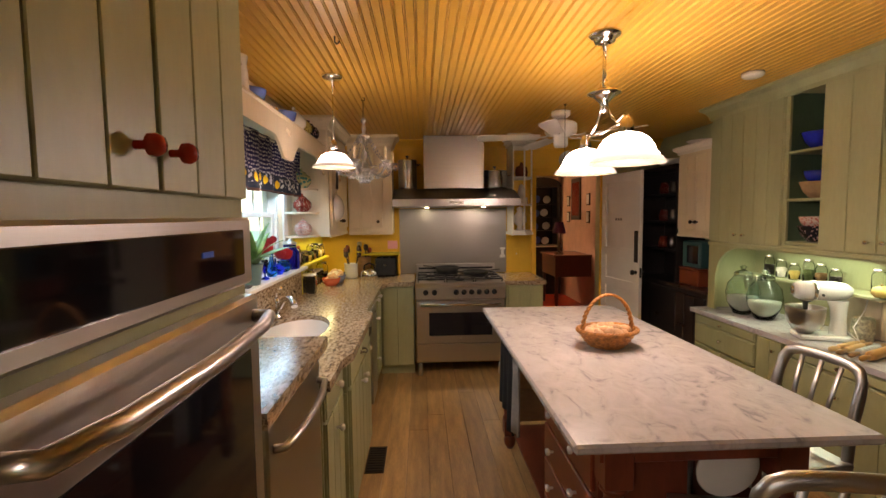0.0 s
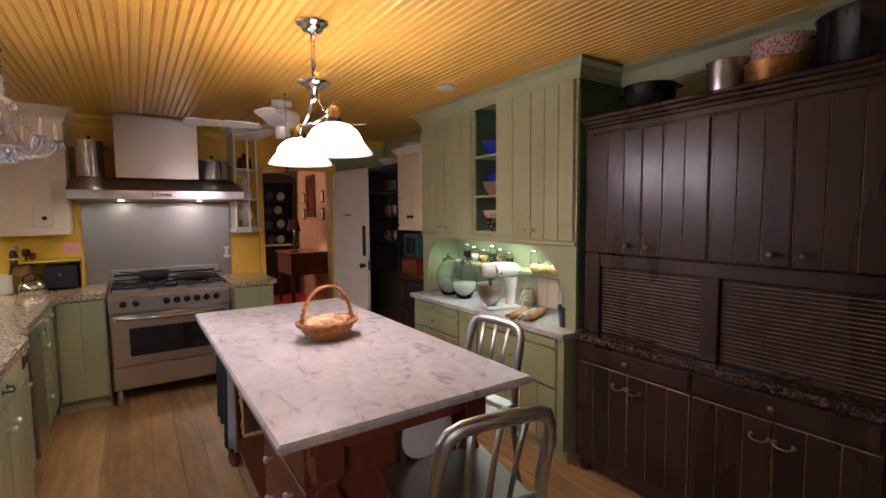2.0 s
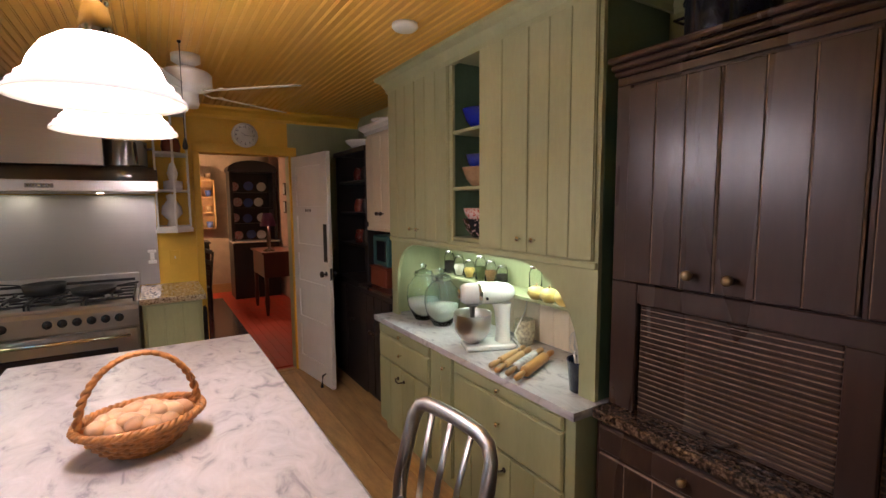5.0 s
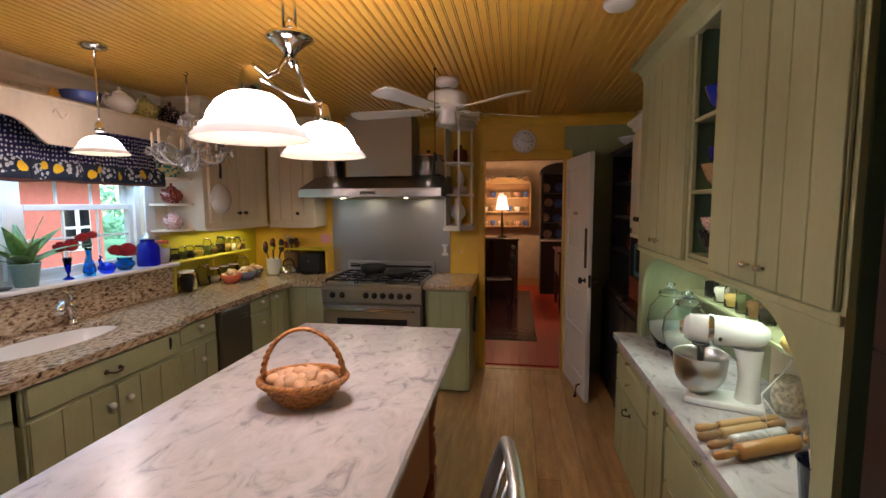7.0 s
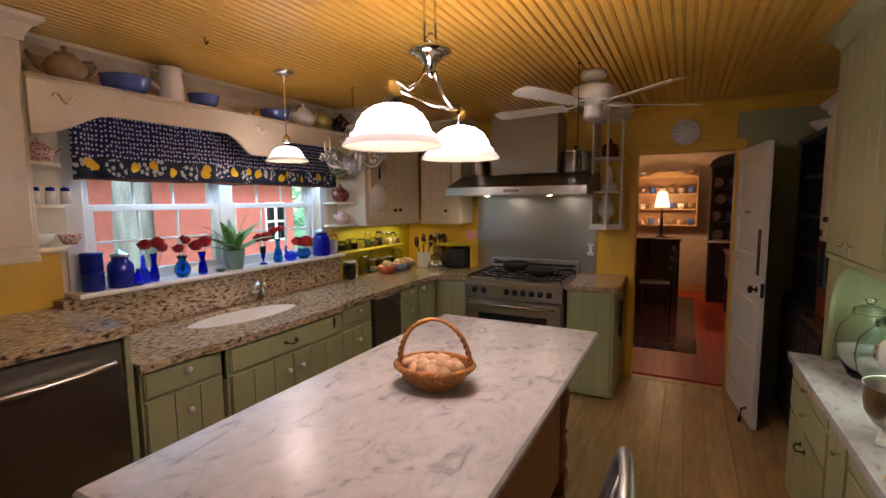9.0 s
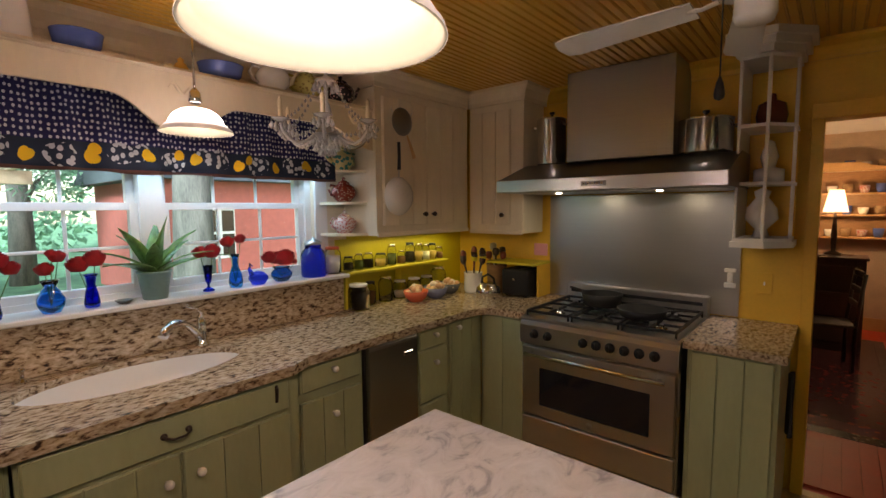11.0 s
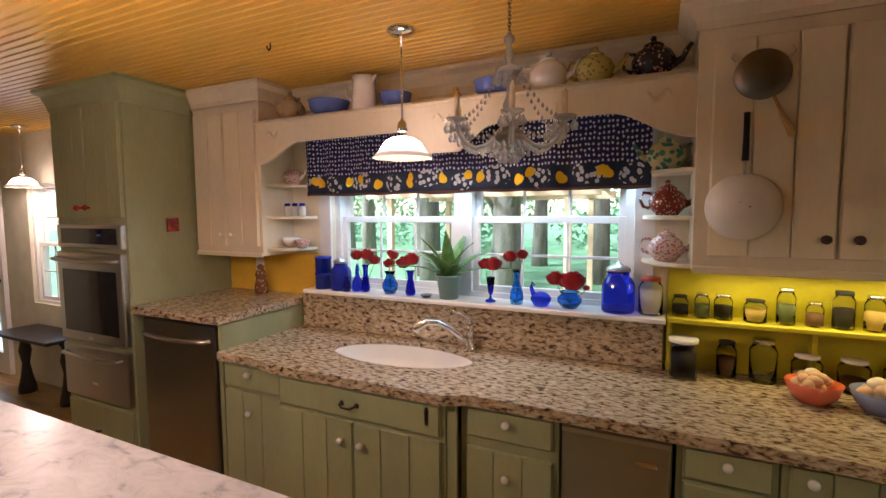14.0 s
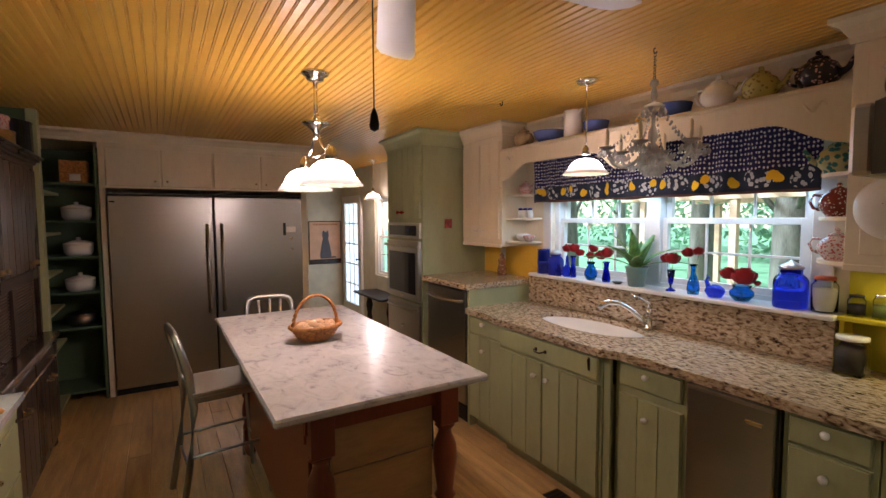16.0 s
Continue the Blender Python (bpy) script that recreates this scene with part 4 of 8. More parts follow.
for k in range(3):
    block("name_plate", 0.28 + k * 0.045, 0.31 + k * 0.045, -0.0195, -0.018, 1.52, 1.545, DARKSTEEL, t, 0)

CLOCKWHITE = paint("white_clock_dial", (0.8, 0.8, 0.78), 0.6, vary=0.01, bump=0)
t = thing("wall_clock", (3.33, 7.82, 2.205), "round white wall clock above the doorway", "clock")
part("case", add_lathe(bmesh.new(), [(0.105, 0.028), (0.11, 0.015), (0.105, -0.01), (0.095, -0.012), (0.094, 0.0)], 40, axis="y", close=False), WHITE, t)
part("dial", add_lathe(bmesh.new(), [(0.001, 0.02), (0.0935, 0.02), (0.0935, -0.002), (0.001, -0.002)], 40, axis="y"), CLOCKWHITE, t)
for hh in range(12):
    cu = bpy.data.curves.new("numeral", "FONT")
    cu.body, cu.size, cu.align_x, cu.align_y, cu.extrude = str(12 if hh == 0 else hh), 0.026, "CENTER", "CENTER", 0.0005
    o = new("numeral", cu)
    o.data.materials.append(IRON)
    a = radians(90 - hh * 30)
    o.location, o.rotation_euler = (0.074 * math.cos(a), -0.0035, 0.074 * math.sin(a)), (radians(90), 0, 0)
    o.parent = t
for a, ln, w in ((radians(90 - 305), 0.045, 0.005), (radians(90 - 95), 0.068, 0.004)):
    part("clock_hand", add_tube(bmesh.new(), [(0, -0.005, 0), (ln * math.cos(a), -0.005, ln * math.sin(a))], w * 0.6, 6, 0.4), IRON, t)

# ---- right wall ----
HUT = "tall sage green baking hutch with arched lit niche"
t = thing("baking_hutch", RIGHT(3.90, 6.28), HUT, "hutch")
W2 = 1.77
bm = bmesh.new()
add_box(bm, 0.0, W2, 0.0, 0.49, 0.09, 0.795, 0.002)
add_box(bm, 0.0, W2, 0.04, 0.49, 0.0, 0.09)
part("body", bm, GREEN, t)
for kind, x0, x1, a, c, nb, kx, kz in [("drawer", 0.03, 0.70, 0.725, 0.785, 0, 0.36, 0.757), ("drawer", 0.03, 0.70, 0.56, 0.715, 0, 0.36, 0.64), ("door", 0.03, 0.70, 0.12, 0.55, 4, 0.36, "pull"), ("door", 0.73, 0.94, 0.12, 0.785, 2, 0.88, 0.72), ("drawer", 0.97, 1.72, 0.725, 0.785, 0, 1.34, 0.757), ("drawer", 0.97, 1.72, 0.48, 0.715, 0, 1.34, 0.60), ("door", 0.97, 1.72, 0.12, 0.47, 5, 1.34, "pull")]:
    d = door_leaf(t, x0, x1, a, c, GREEN, nb, None, name=kind)
    if kz == "pull":
        bow_pull(d, kx, c - 0.07, -0.022)
    else:
        knob_at(d, kx, kz, -0.018, CHROME, 0.011)
# face frame with the arched niche
bm = bmesh.new()
z0n, z1n, xa, xb, rr = 0.832, 1.335, 0.085, 1.69, 0.26
top = []
for k in range(9):
    a = radians(180 - 90 * k / 8)
    top.append((xa + rr * 1.0 + rr * math.cos(a), z1n - rr + rr * math.sin(a)))
for k in range(9):
    a = radians(90 - 90 * k / 8)
    top.append((xb - rr * 1.4 + rr * 1.4 * math.cos(a), z1n - rr * 1.5 + rr * 1.5 * math.sin(a)))
outl = [(0.0, z0n), (0.0, 1.39), (W2, 1.39), (W2, z0n), (xb, z0n)] + top[::-1] + [(xa, z0n)]
vs = [bm.verts.new((x, 0.10, z)) for x, z in outl]
es = [bm.edges.new((vs[i], vs[(i + 1) % len(vs)])) for i in range(len(vs))]
bmesh.ops.triangle_fill(bm, use_beauty=True, edges=es)
ext = bmesh.ops.extrude_face_region(bm, geom=list(bm.faces))
bmesh.ops.translate(bm, vec=(0, 0.02, 0), verts=[v for v in ext["geom"] if isinstance(v, bmesh.types.BMVert)])
part("niche_arch", bm, GREEN, t)
block("end_panel", 0.0, 0.02, 0.12, 0.49, z0n, 2.36, GREEN, t)
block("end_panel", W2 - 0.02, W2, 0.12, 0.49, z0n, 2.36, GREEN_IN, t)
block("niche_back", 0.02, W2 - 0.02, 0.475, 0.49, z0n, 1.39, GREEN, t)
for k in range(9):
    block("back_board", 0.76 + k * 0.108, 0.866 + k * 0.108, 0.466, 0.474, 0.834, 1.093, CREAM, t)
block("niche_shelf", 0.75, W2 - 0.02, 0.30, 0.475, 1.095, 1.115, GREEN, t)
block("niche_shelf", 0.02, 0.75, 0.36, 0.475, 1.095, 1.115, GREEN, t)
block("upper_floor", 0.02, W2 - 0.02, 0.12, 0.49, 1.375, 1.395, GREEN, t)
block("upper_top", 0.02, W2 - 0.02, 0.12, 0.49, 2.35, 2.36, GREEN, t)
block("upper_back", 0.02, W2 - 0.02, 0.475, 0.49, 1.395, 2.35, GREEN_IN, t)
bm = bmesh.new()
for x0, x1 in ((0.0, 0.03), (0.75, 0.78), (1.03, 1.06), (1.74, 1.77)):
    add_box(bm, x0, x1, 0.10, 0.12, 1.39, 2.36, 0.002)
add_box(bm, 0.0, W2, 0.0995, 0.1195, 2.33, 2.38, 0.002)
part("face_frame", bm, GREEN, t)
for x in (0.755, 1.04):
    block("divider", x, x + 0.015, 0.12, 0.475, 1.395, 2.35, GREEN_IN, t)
for z in (1.395, 1.665, 1.965):
    block("shelf", 0.77, 1.04, 0.105, 0.475, z, z + 0.018, GREEN, t)
for x0, x1, n_, kx in ((0.02, 0.385, 3, 0.345), (0.39, 0.755, 3, 0.43), (1.05, 1.40, 2, 1.36), (1.405, 1.755, 3, 1.45)):
    door_leaf(t, x0, x1, 1.378, 2.33, GREEN, n_, (kx, 1.437), CHROME, y=0.10, r=0.012)
block("lower_rail", 0.0, W2, 0.085, 0.0995, 1.345, 1.372, GREEN, t, 0.004)
crown("cornice", [(4.39, 6.29), (4.0, 6.29), (4.0, 4.50), (4.39, 4.50)][::1], GREEN, 2.33)
worktop("marble_counter", [(3.865, 4.49), (4.385, 4.49), (4.385, 6.30), (3.865, 6.30)], 0.797, 0.83, MARBLE, "white marble counter on the green baking hutch")

t = thing("dark_hutch", RIGHT(3.97, 4.47), "tall dark brown distressed hutch with plank doors and roll-up shutters", "hutch")
W3 = 1.42
bm = bmesh.new()
add_box(bm, 0.0, W3, 0.0, 0.42, 0.08, 0.80, 0.003)
part("body", bm, DARK, t)
block("worktop", -0.005, W3 + 0.0, -0.03, 0.42, 0.802, 0.84, BROWN_GRANITE, t, 0.006, "speckled brown granite worktop")
for x0, x1 in ((0.02, 0.682), (0.697, 1.37)):
    door_leaf(t, x0, x1, 0.69, 0.785, DARK, 0, ((x0 + x1) / 2, 0.74), BRASS, "drawer", r=0.014)
    xm = (x0 + x1) / 2
    for a, c in ((x0, xm - 0.002), (xm + 0.002, x1)):
        d = door_leaf(t, a, c, 0.15, 0.675, DARK, 3)
        bow_pull(d, xm + (-0.045 if a == x0 else 0.045), 0.60, -0.022, BRASS, w=0.07)
for x in (0.05, W3 - 0.05):
    part("foot", add_lathe(bmesh.new(), [(0.02, 0), (0.035, 0.02), (0.03, 0.05), (0.02, 0.08)], 16, (x, 0.04, 0)), DARK, t)
block("skirt", 0.08, W3 - 0.08, 0.01, 0.03, 0.05, 0.08, DARK, t)
bm = bmesh.new()
add_box(bm, 0, 0.02, 0.08, 0.42, 0.842, 2.03)
add_box(bm, W3 - 0.02, W3, 0.08, 0.42, 0.842, 2.03)
add_box(bm, 0.02, W3 - 0.02, 0.40, 0.42, 0.842, 2.03)
part("carcass", bm, DARK, t)
bm = bmesh.new()
for x0, x1, a, c in ((0.0, 0.104, 0.842, 1.312), (0.685, 0.765, 0.842, 1.24), (1.361, W3, 0.842, 1.312)):
    add_box(bm, x0, x1, 0.06, 0.08, a, c, 0.003)
add_box(bm, 0.105, 1.36, 0.0605, 0.0795, 1.24, 1.31, 0.003)
add_box(bm, 0.0, W3, 0.061, 0.081, 2.0, 2.03, 0.003)
add_box(bm, 0.0, 0.055, 0.06, 0.08, 1.314, 2.0, 0.003)
add_box(bm, 1.366, W3, 0.06, 0.08, 1.314, 2.0, 0.003)
add_box(bm, 0.711, 0.725, 0.058, 0.0745, 1.314, 1.998, 0.002)
add_box(bm, 0.056, 1.365, 0.075, 0.09, 1.312, 2.0)
part("face_frame", bm, DARK, t)
for x0, x1 in ((0.106, 0.684), (0.766, 1.359)):
    sh = block("roll_shutter", x0, x1, 0.085, 0.095, 0.842, 1.24, WORN, t, 0)
    for k in range(21):
        z = 0.845 + k * 0.0188
        bm = add_box(bmesh.new(), x0 + 0.002, x1 - 0.002, 0.076, 0.085, z, z + 0.0145, 0.004)
        part("slat", bm, DARK, sh)
    bow_pull(sh, (x0 + x1) / 2, 0.87, 0.075, w=0.09)
for x0, x1, kx in ((0.06, 0.368, 0.305), (0.373, 0.708, 0.425), (0.728, 1.038, 0.982), (1.045, 1.362, 1.098)):
    door_leaf(t, x0, x1, 1.32, 1.985, DARK, 3, (kx, 1.37), BRASS, y=0.06, r=0.016)
for (a, c, g) in ((2.031, 2.05, 0.015), (2.05, 2.07, 0.035), (2.07, 2.09, 0.055)):
    block("cornice", -0.005 + 0 * g, W3 + g, 0.06 - g, 0.42, a, c, DARK, t, 0.006)

crown("crown_moulding_hutch_wall", [(4.395, 4.49), (4.395, 3.0), (4.395, 1.5)], GREEN, 2.30, out=0.09)

# open green shelves beside the dark hutch
t = thing("pantry_shelves", (4.0, 2.25, 0), "open sage green pantry shelves in the corner by the refrigerator", "shelf")
block("post", 0.0, 0.06, 0.69, 0.78, 0, 2.43, GREEN, t)
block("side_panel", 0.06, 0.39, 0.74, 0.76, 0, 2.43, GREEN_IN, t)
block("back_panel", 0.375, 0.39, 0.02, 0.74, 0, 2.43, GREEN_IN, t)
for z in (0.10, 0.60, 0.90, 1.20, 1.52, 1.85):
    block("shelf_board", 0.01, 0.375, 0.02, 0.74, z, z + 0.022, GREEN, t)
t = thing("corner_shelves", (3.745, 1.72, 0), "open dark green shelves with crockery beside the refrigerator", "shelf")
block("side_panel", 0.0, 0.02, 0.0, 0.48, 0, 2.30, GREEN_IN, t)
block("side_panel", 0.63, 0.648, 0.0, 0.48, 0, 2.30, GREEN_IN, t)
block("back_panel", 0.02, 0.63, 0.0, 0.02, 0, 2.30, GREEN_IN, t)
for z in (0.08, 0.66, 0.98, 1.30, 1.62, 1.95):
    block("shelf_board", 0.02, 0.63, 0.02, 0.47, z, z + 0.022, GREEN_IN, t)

# refrigerator and the cabinets over it
t = thing("refrigerator", pose(3.685, 2.21, 0, 0, 0, 180), "wide stainless steel refrigerator and freezer pair with bar handles", "refrigerator")
block("body", 0, 1.73, 0.03, 0.72, 0.0, 1.885, IRON, t)
for x0, x1, hx in ((0.004, 0.857, 0.80), (0.873, 1.726, 0.93)):
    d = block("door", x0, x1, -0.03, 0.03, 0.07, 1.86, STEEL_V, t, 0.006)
    bm = add_tube(bmesh.new(), [(hx, -0.075, 0.72), (hx, -0.075, 1.60)], 0.014, 12)
    for z in (0.76, 1.56):
        add_tube(bm, [(hx, -0.03, z), (hx, -0.075, z)], 0.01, 8)
    part("handle", bm, STEEL, d)
block("badge", 0.02, 0.06, -0.033, -0.03, 1.80, 1.815, IRON, t, 0)
tt = block("note_clip", 1.56, 1.66, -0.034, -0.03, 1.50, 1.56, WHITE, t, 0.001)
block("magnet", 1.53, 1.555, -0.038, -0.03, 1.47, 1.60, IRON, t, 0.001)
block("magnet", 1.60, 1.625, -0.036, -0.03, 1.42, 1.44, CHROME, t, 0.001)
block("magnet", 1.61, 1.63, -0.036, -0.03, 1.31, 1.33, CHROME, t, 0.001)
t = thing("fridge_surround", pose(3.735, 2.20, 0, 0, 0, 180), "cream cabinet row above the steel refrigerator", "wall cabinet")
block("side_panel", 0.0, 0.045, 0.0, 0.75, 0, 1.93, CREAM, t)
block("side_panel", 1.785, 1.85, 0.0, 0.75, 0, 1.93, CREAM, t)
block("body", 0.0, 1.85, 0.0, 0.75, 1.931, 2.37, CREAM, t)
for x0, x1, kx in ((0.05, 0.475, 0.43), (0.485, 0.91, 0.53), (0.93, 1.365, 1.32), (1.375, 1.80, 1.42)):
    door_leaf(t, x0, x1, 1.95, 2.30, CREAM, 0, (kx, 2.0), CHROME, r=0.011)
crown("crown_moulding_fridge", [(4.38, 2.20), (1.885, 2.20), (1.885, 1.45)], CREAM, 2.34)

# ---- island and stools ----
t = thing("kitchen_island", (2.525, 4.81, 0), "red wood kitchen island with drawers and turned legs", "kitchen island")
block("marble_top", -0.45, 0.455, -0.97, 0.97, 0.932, 0.962, MARBLE, t, 0.008, "white veined marble top")
block("apron_rail", -0.33, 0.33, -0.85, -0.83, 0.84, 0.93, REDWOOD, t)
block("apron_rail", -0.33, 0.33, 0.86, 0.88, 0.84, 0.93, REDWOOD, t)
block("apron_rail", 0.31, 0.33, -0.83, 0.86, 0.80, 0.93, REDWOOD, t)
for x in (-0.275, 0.275):
    for y in (-0.82, 0.88):
        leg = add_box(bmesh.new(), x - 0.045, x + 0.045, y - 0.045, y + 0.045, 0.76, 0.93, 0.003)
        add_lathe(leg, [(0.04, 0.76), (0.045, 0.745), (0.03, 0.73), (0.03, 0.71), (0.05, 0.66), (0.055, 0.60), (0.045, 0.52), (0.034, 0.45), (0.047, 0.43), (0.034, 0.41), (0.045, 0.36), (0.05, 0.30), (0.036, 0.24), (0.046, 0.22), (0.046, 0.20)], 20, (x, y, 0))
        add_box(leg, x - 0.043, x + 0.043, y - 0.043, y + 0.043, 0.10, 0.20, 0.003)
        add_lathe(leg, [(0.03, 0.10), (0.042, 0.06), (0.038, 0.03), (0.022, 0.0)], 20, (x, y, 0))
        part("leg", leg, REDWOOD, t)
c = block("drawer_cabinet", -0.30, 0.0, -0.76, -0.15, 0.18, 0.84, REDWOOD, t)
for k in range(4):
    z = 0.20 + k * 0.16
    d = block("drawer", -0.318, -0.30, -0.74, -0.17, z, z + 0.145, REDWOOD, c, 0.004)
    for y in (-0.60, -0.31):
        part("knob", add_lathe(bmesh.new(), [(0.006, -0.318), (0.006, -0.332), (0.015, -0.338), (0.014, -0.35), (0.001, -0.353)], 12, (0, y, z + 0.075), "x"), CERAMIC, d)
block("side_panel", 0.28, 0.30, -0.70, 0.80, 0.20, 0.80, REDWOOD, t)
block("lower_shelf", -0.28, 0.28, -0.76, 0.84, 0.16, 0.178, REDWOOD, t)
for k, (z0, z1) in enumerate(((0.20, 0.42), (0.425, 0.65), (0.655, 0.85))):
    block("pine_board", -0.225, 0.225, 0.835, 0.858, z0, z1, PINE, t, 0.003, "old pine end board")
t = thing("wire_basket", (2.52, 4.22, 0.18), "dark woven storage basket on the island's lower shelf", "basket")
bm = add_lathe(bmesh.new(), [(0.14, 0), (0.18, 0.25), (0.17, 0.25), (0.13, 0.01), (0.001, 0.01)], 20)
part("basket_body", bm, paint("dark_wicker", (0.10, 0.06, 0.035), 0.7, vary=0.6, scale=60, bump=0.4), t)
t = thing("towel_rail", (2.17, 5.05, 0.0), "wire towel rail on the island's long side", "towel rail")
part("rail", add_tube(bmesh.new(), [(0.07, -0.22, 0.86), (-0.03, -0.22, 0.84), (-0.03, 0.34, 0.84), (0.07, 0.34, 0.86)], 0.005, 8), CHROME, t)


def cloth(name, x, y, w, z0, z1, material, label, axis="y"):
    t = thing(name, (x, y, z0), label, "towel")
    bm = bmesh.new()
    n = 18
    cols = []
    for i in range(n + 1):
        u = w * i / n
        col_ = []
        for k in range(7):
            z = (z1 - z0) * k / 6
            off = 0.012 * math.sin(u * 60 + k * 0.3) * (1 - 0.5 * k / 6)
            col_.append(bm.verts.new((off, u, z) if axis == "y" else (u, off, z)))
        cols.append(col_)
    for p, q in zip(cols, cols[1:]):
        for k in range(6):
            bm.faces.new((p[k], p[k + 1], q[k + 1], q[k])).smooth = True
    o = part("cloth", bm, material, t)
    s = o.modifiers.new("thick", "SOLIDIFY")
    s.thickness = 0.012


BLACKCLOTH = paint("black_terry_cloth", (0.015, 0.015, 0.018), 0.95, vary=0.3, grain=200)
cloth("tea_towel", 2.137, 5.20, 0.18, 0.46, 0.85, BLACKCLOTH, "black cotton tea towel hanging from the island rail")
cloth("tea_towel", 2.137, 5.00, 0.14, 0.42, 0.85, BLACKCLOTH, "black cotton towel beside the grey striped one")
cloth("tea_towel", 2.135, 4.86, 0.12, 0.48, 0.85, paint("grey_cloth", (0.35, 0.33, 0.31), 0.95, vary=0.2), "grey cotton tea towel hanging from the island rail")
cloth("oven_glove", 2.91, 7.35, 0.10, 0.50, 0.80, BLACKCLOTH, "black oven glove hanging on the narrow green cabinet")


def stool(m, label):
    t = thing("counter_stool", m, label, "stool", "aluminium stools at the island")
    bm = bmesh.new()
    ring = [(-0.19, -0.19), (0.19, -0.19), (0.175, 0.20), (-0.175, 0.20)]
    add_box(bm, -0.20, 0.20, -0.19, 0.23, 0.666, 0.690, 0.01, 2)
    part("seat", bm, ALU, t)
    part("seat_skirt", add_box(bmesh.new(), -0.188, 0.188, -0.178, 0.218, 0.630, 0.665, 0.004), ALU, t)
    legs = [((-0.165, 0.175), (-0.20, 0.215)), ((0.165, 0.175), (0.20, 0.215))]
    for (a, b_), (c, d) in legs:
        part("leg", add_tube(bmesh.new(), [(a, b_, 0.655), ((a + c) / 2, (b_ + d) / 2, 0.3), (c, d, 0.0)], [0.016, 0.015, 0.013], 10), ALU, t)
    bow = [(-0.19, -0.26, 0.0), (-0.178, -0.21, 0.30), (-0.172, -0.18, 0.60), (-0.170, -0.20, 0.80), (-0.168, -0.232, 0.92), (-0.163, -0.247, 0.975), (-0.145, -0.255, 1.008), (-0.112, -0.258, 1.022), (-0.06, -0.26, 1.026), (0.0, -0.261, 1.027)]
    bow += [(-x, y, z) for x, y, z in bow[-2::-1]]
    part("back_frame", add_tube(bmesh.new(), bow, [0.014, 0.015, 0.017] + [0.0175] * (len(bow) - 6) + [0.017, 0.015, 0.014], 12, 1.25), ALU, t)
    for x in (-0.075, 0.0, 0.075):
        part("back_slat", add_tube(bmesh.new(), [(x * 0.9, -0.185, 0.74), (x, -0.215, 0.88), (x * 1.1, -0.255, 1.01)], 0.011, 8, 0.5), ALU, t)
    part("back_rail", add_tube(bmesh.new(), [(-0.17, -0.187, 0.74), (0.17, -0.187, 0.74)], 0.010, 8), ALU, t)
    part("stretcher", add_tube(bmesh.new(), [(-0.185, 0.195, 0.26), (0.185, 0.195, 0.26)], 0.010, 8), ALU, t)
    part("stretcher", add_tube(bmesh.new(), [(-0.182, 0.19, 0.33), (-0.18, -0.20, 0.33)], 0.009, 8), ALU, t)
    part("stretcher", add_tube(bmesh.new(), [(0.182, 0.19, 0.33), (0.18, -0.20, 0.33)], 0.009, 8), ALU, t)
    part("stretcher", add_tube(bmesh.new(), [(-0.18, -0.21, 0.26), (0.18, -0.21, 0.26)], 0.009, 8), ALU, t)
    return t


s1 = stool(pose(2.605, 3.785, 0, 0, 0, -10), "brushed aluminium counter stool at the island's end")
s2 = copy_thing(s1, pose(3.00, 4.34, 0, 0, 0, 96))
s2["label"] = "brushed aluminium counter stool at the island's long side"

t = thing("enamel_tray", pose(2.62, 3.99, 0.792, 8, 0, 0), "round white enamel tray standing on the aluminium stool", "tray")
part("dish", add_lathe(bmesh.new(), [(0.100, 0.0), (0.104, 0.005), (0.096, 0.012), (0.06, 0.02), (0.001, 0.022)], 32, axis="y"), CERAMIC, t)

# egg basket
def egg(parent, x, y, z, material, tilt, turn, r=0.021, loose=False, name="egg"):
    bm = bmesh.new()
    prof = [(0.001, -1.25), (0.45, -1.12), (0.8, -0.75), (1.0, -0.1), (0.93, 0.45), (0.68, 0.95), (0.35, 1.22), (0.001, 1.32)]
    add_lathe(bm, [(r * a, r * b) for a, b in prof], 12)
    bmesh.ops.transform(bm, matrix=pose(x, y, z, tilt, turn * 0.3, turn), verts=bm.verts)
    o = part(name, bm, material, parent)
    return o


bx, by = 2.55, 4.785
t = thing("wicker_basket", pose(bx, by, 0.963, 0, 0, 12), "orange-brown wicker basket with tall hoop handle on the marble", "basket")
t.scale = (1.07, 1.10, 1.0)
bm = bmesh.new()
n = 56
for k in range(9):
    z = 0.008 + k * 0.0085
    r = 0.068 + 0.046 * (k / 8) ** 0.8
    pts = []
    for i in range(n + 1):
        a = 2 * math.pi * i / n
        w = 0.0035 * math.cos(a * 14 + math.pi * (k % 2))
        pts.append(((r * 1.12 + w) * math.cos(a), (r * 0.85 + w) * math.sin(a), z))
    add_tube(bm, pts, 0.0062, 6)
part("woven_side", bm, WICKER, t, kind="stuff")
bm = bmesh.new()
for ph in (0, 2.1, 4.2):
    add_tube(bm, [((0.134 + 0.006 * math.cos(a * 18 + ph)) * math.cos(a), (0.104 + 0.006 * math.cos(a * 18 + ph)) * math.sin(a), 0.081 + 0.006 * math.sin(a * 18 + ph)) for a in [2 * math.pi * i / 100 for i in range(101)]], 0.006, 6)
part("braided_rim", bm, WICKER, t)
part("base", add_lathe(bmesh.new(), [(0.066, 0.0), (0.074, 0.006), (0.001, 0.008)], 28), WICKER, t)
bm = bmesh.new()
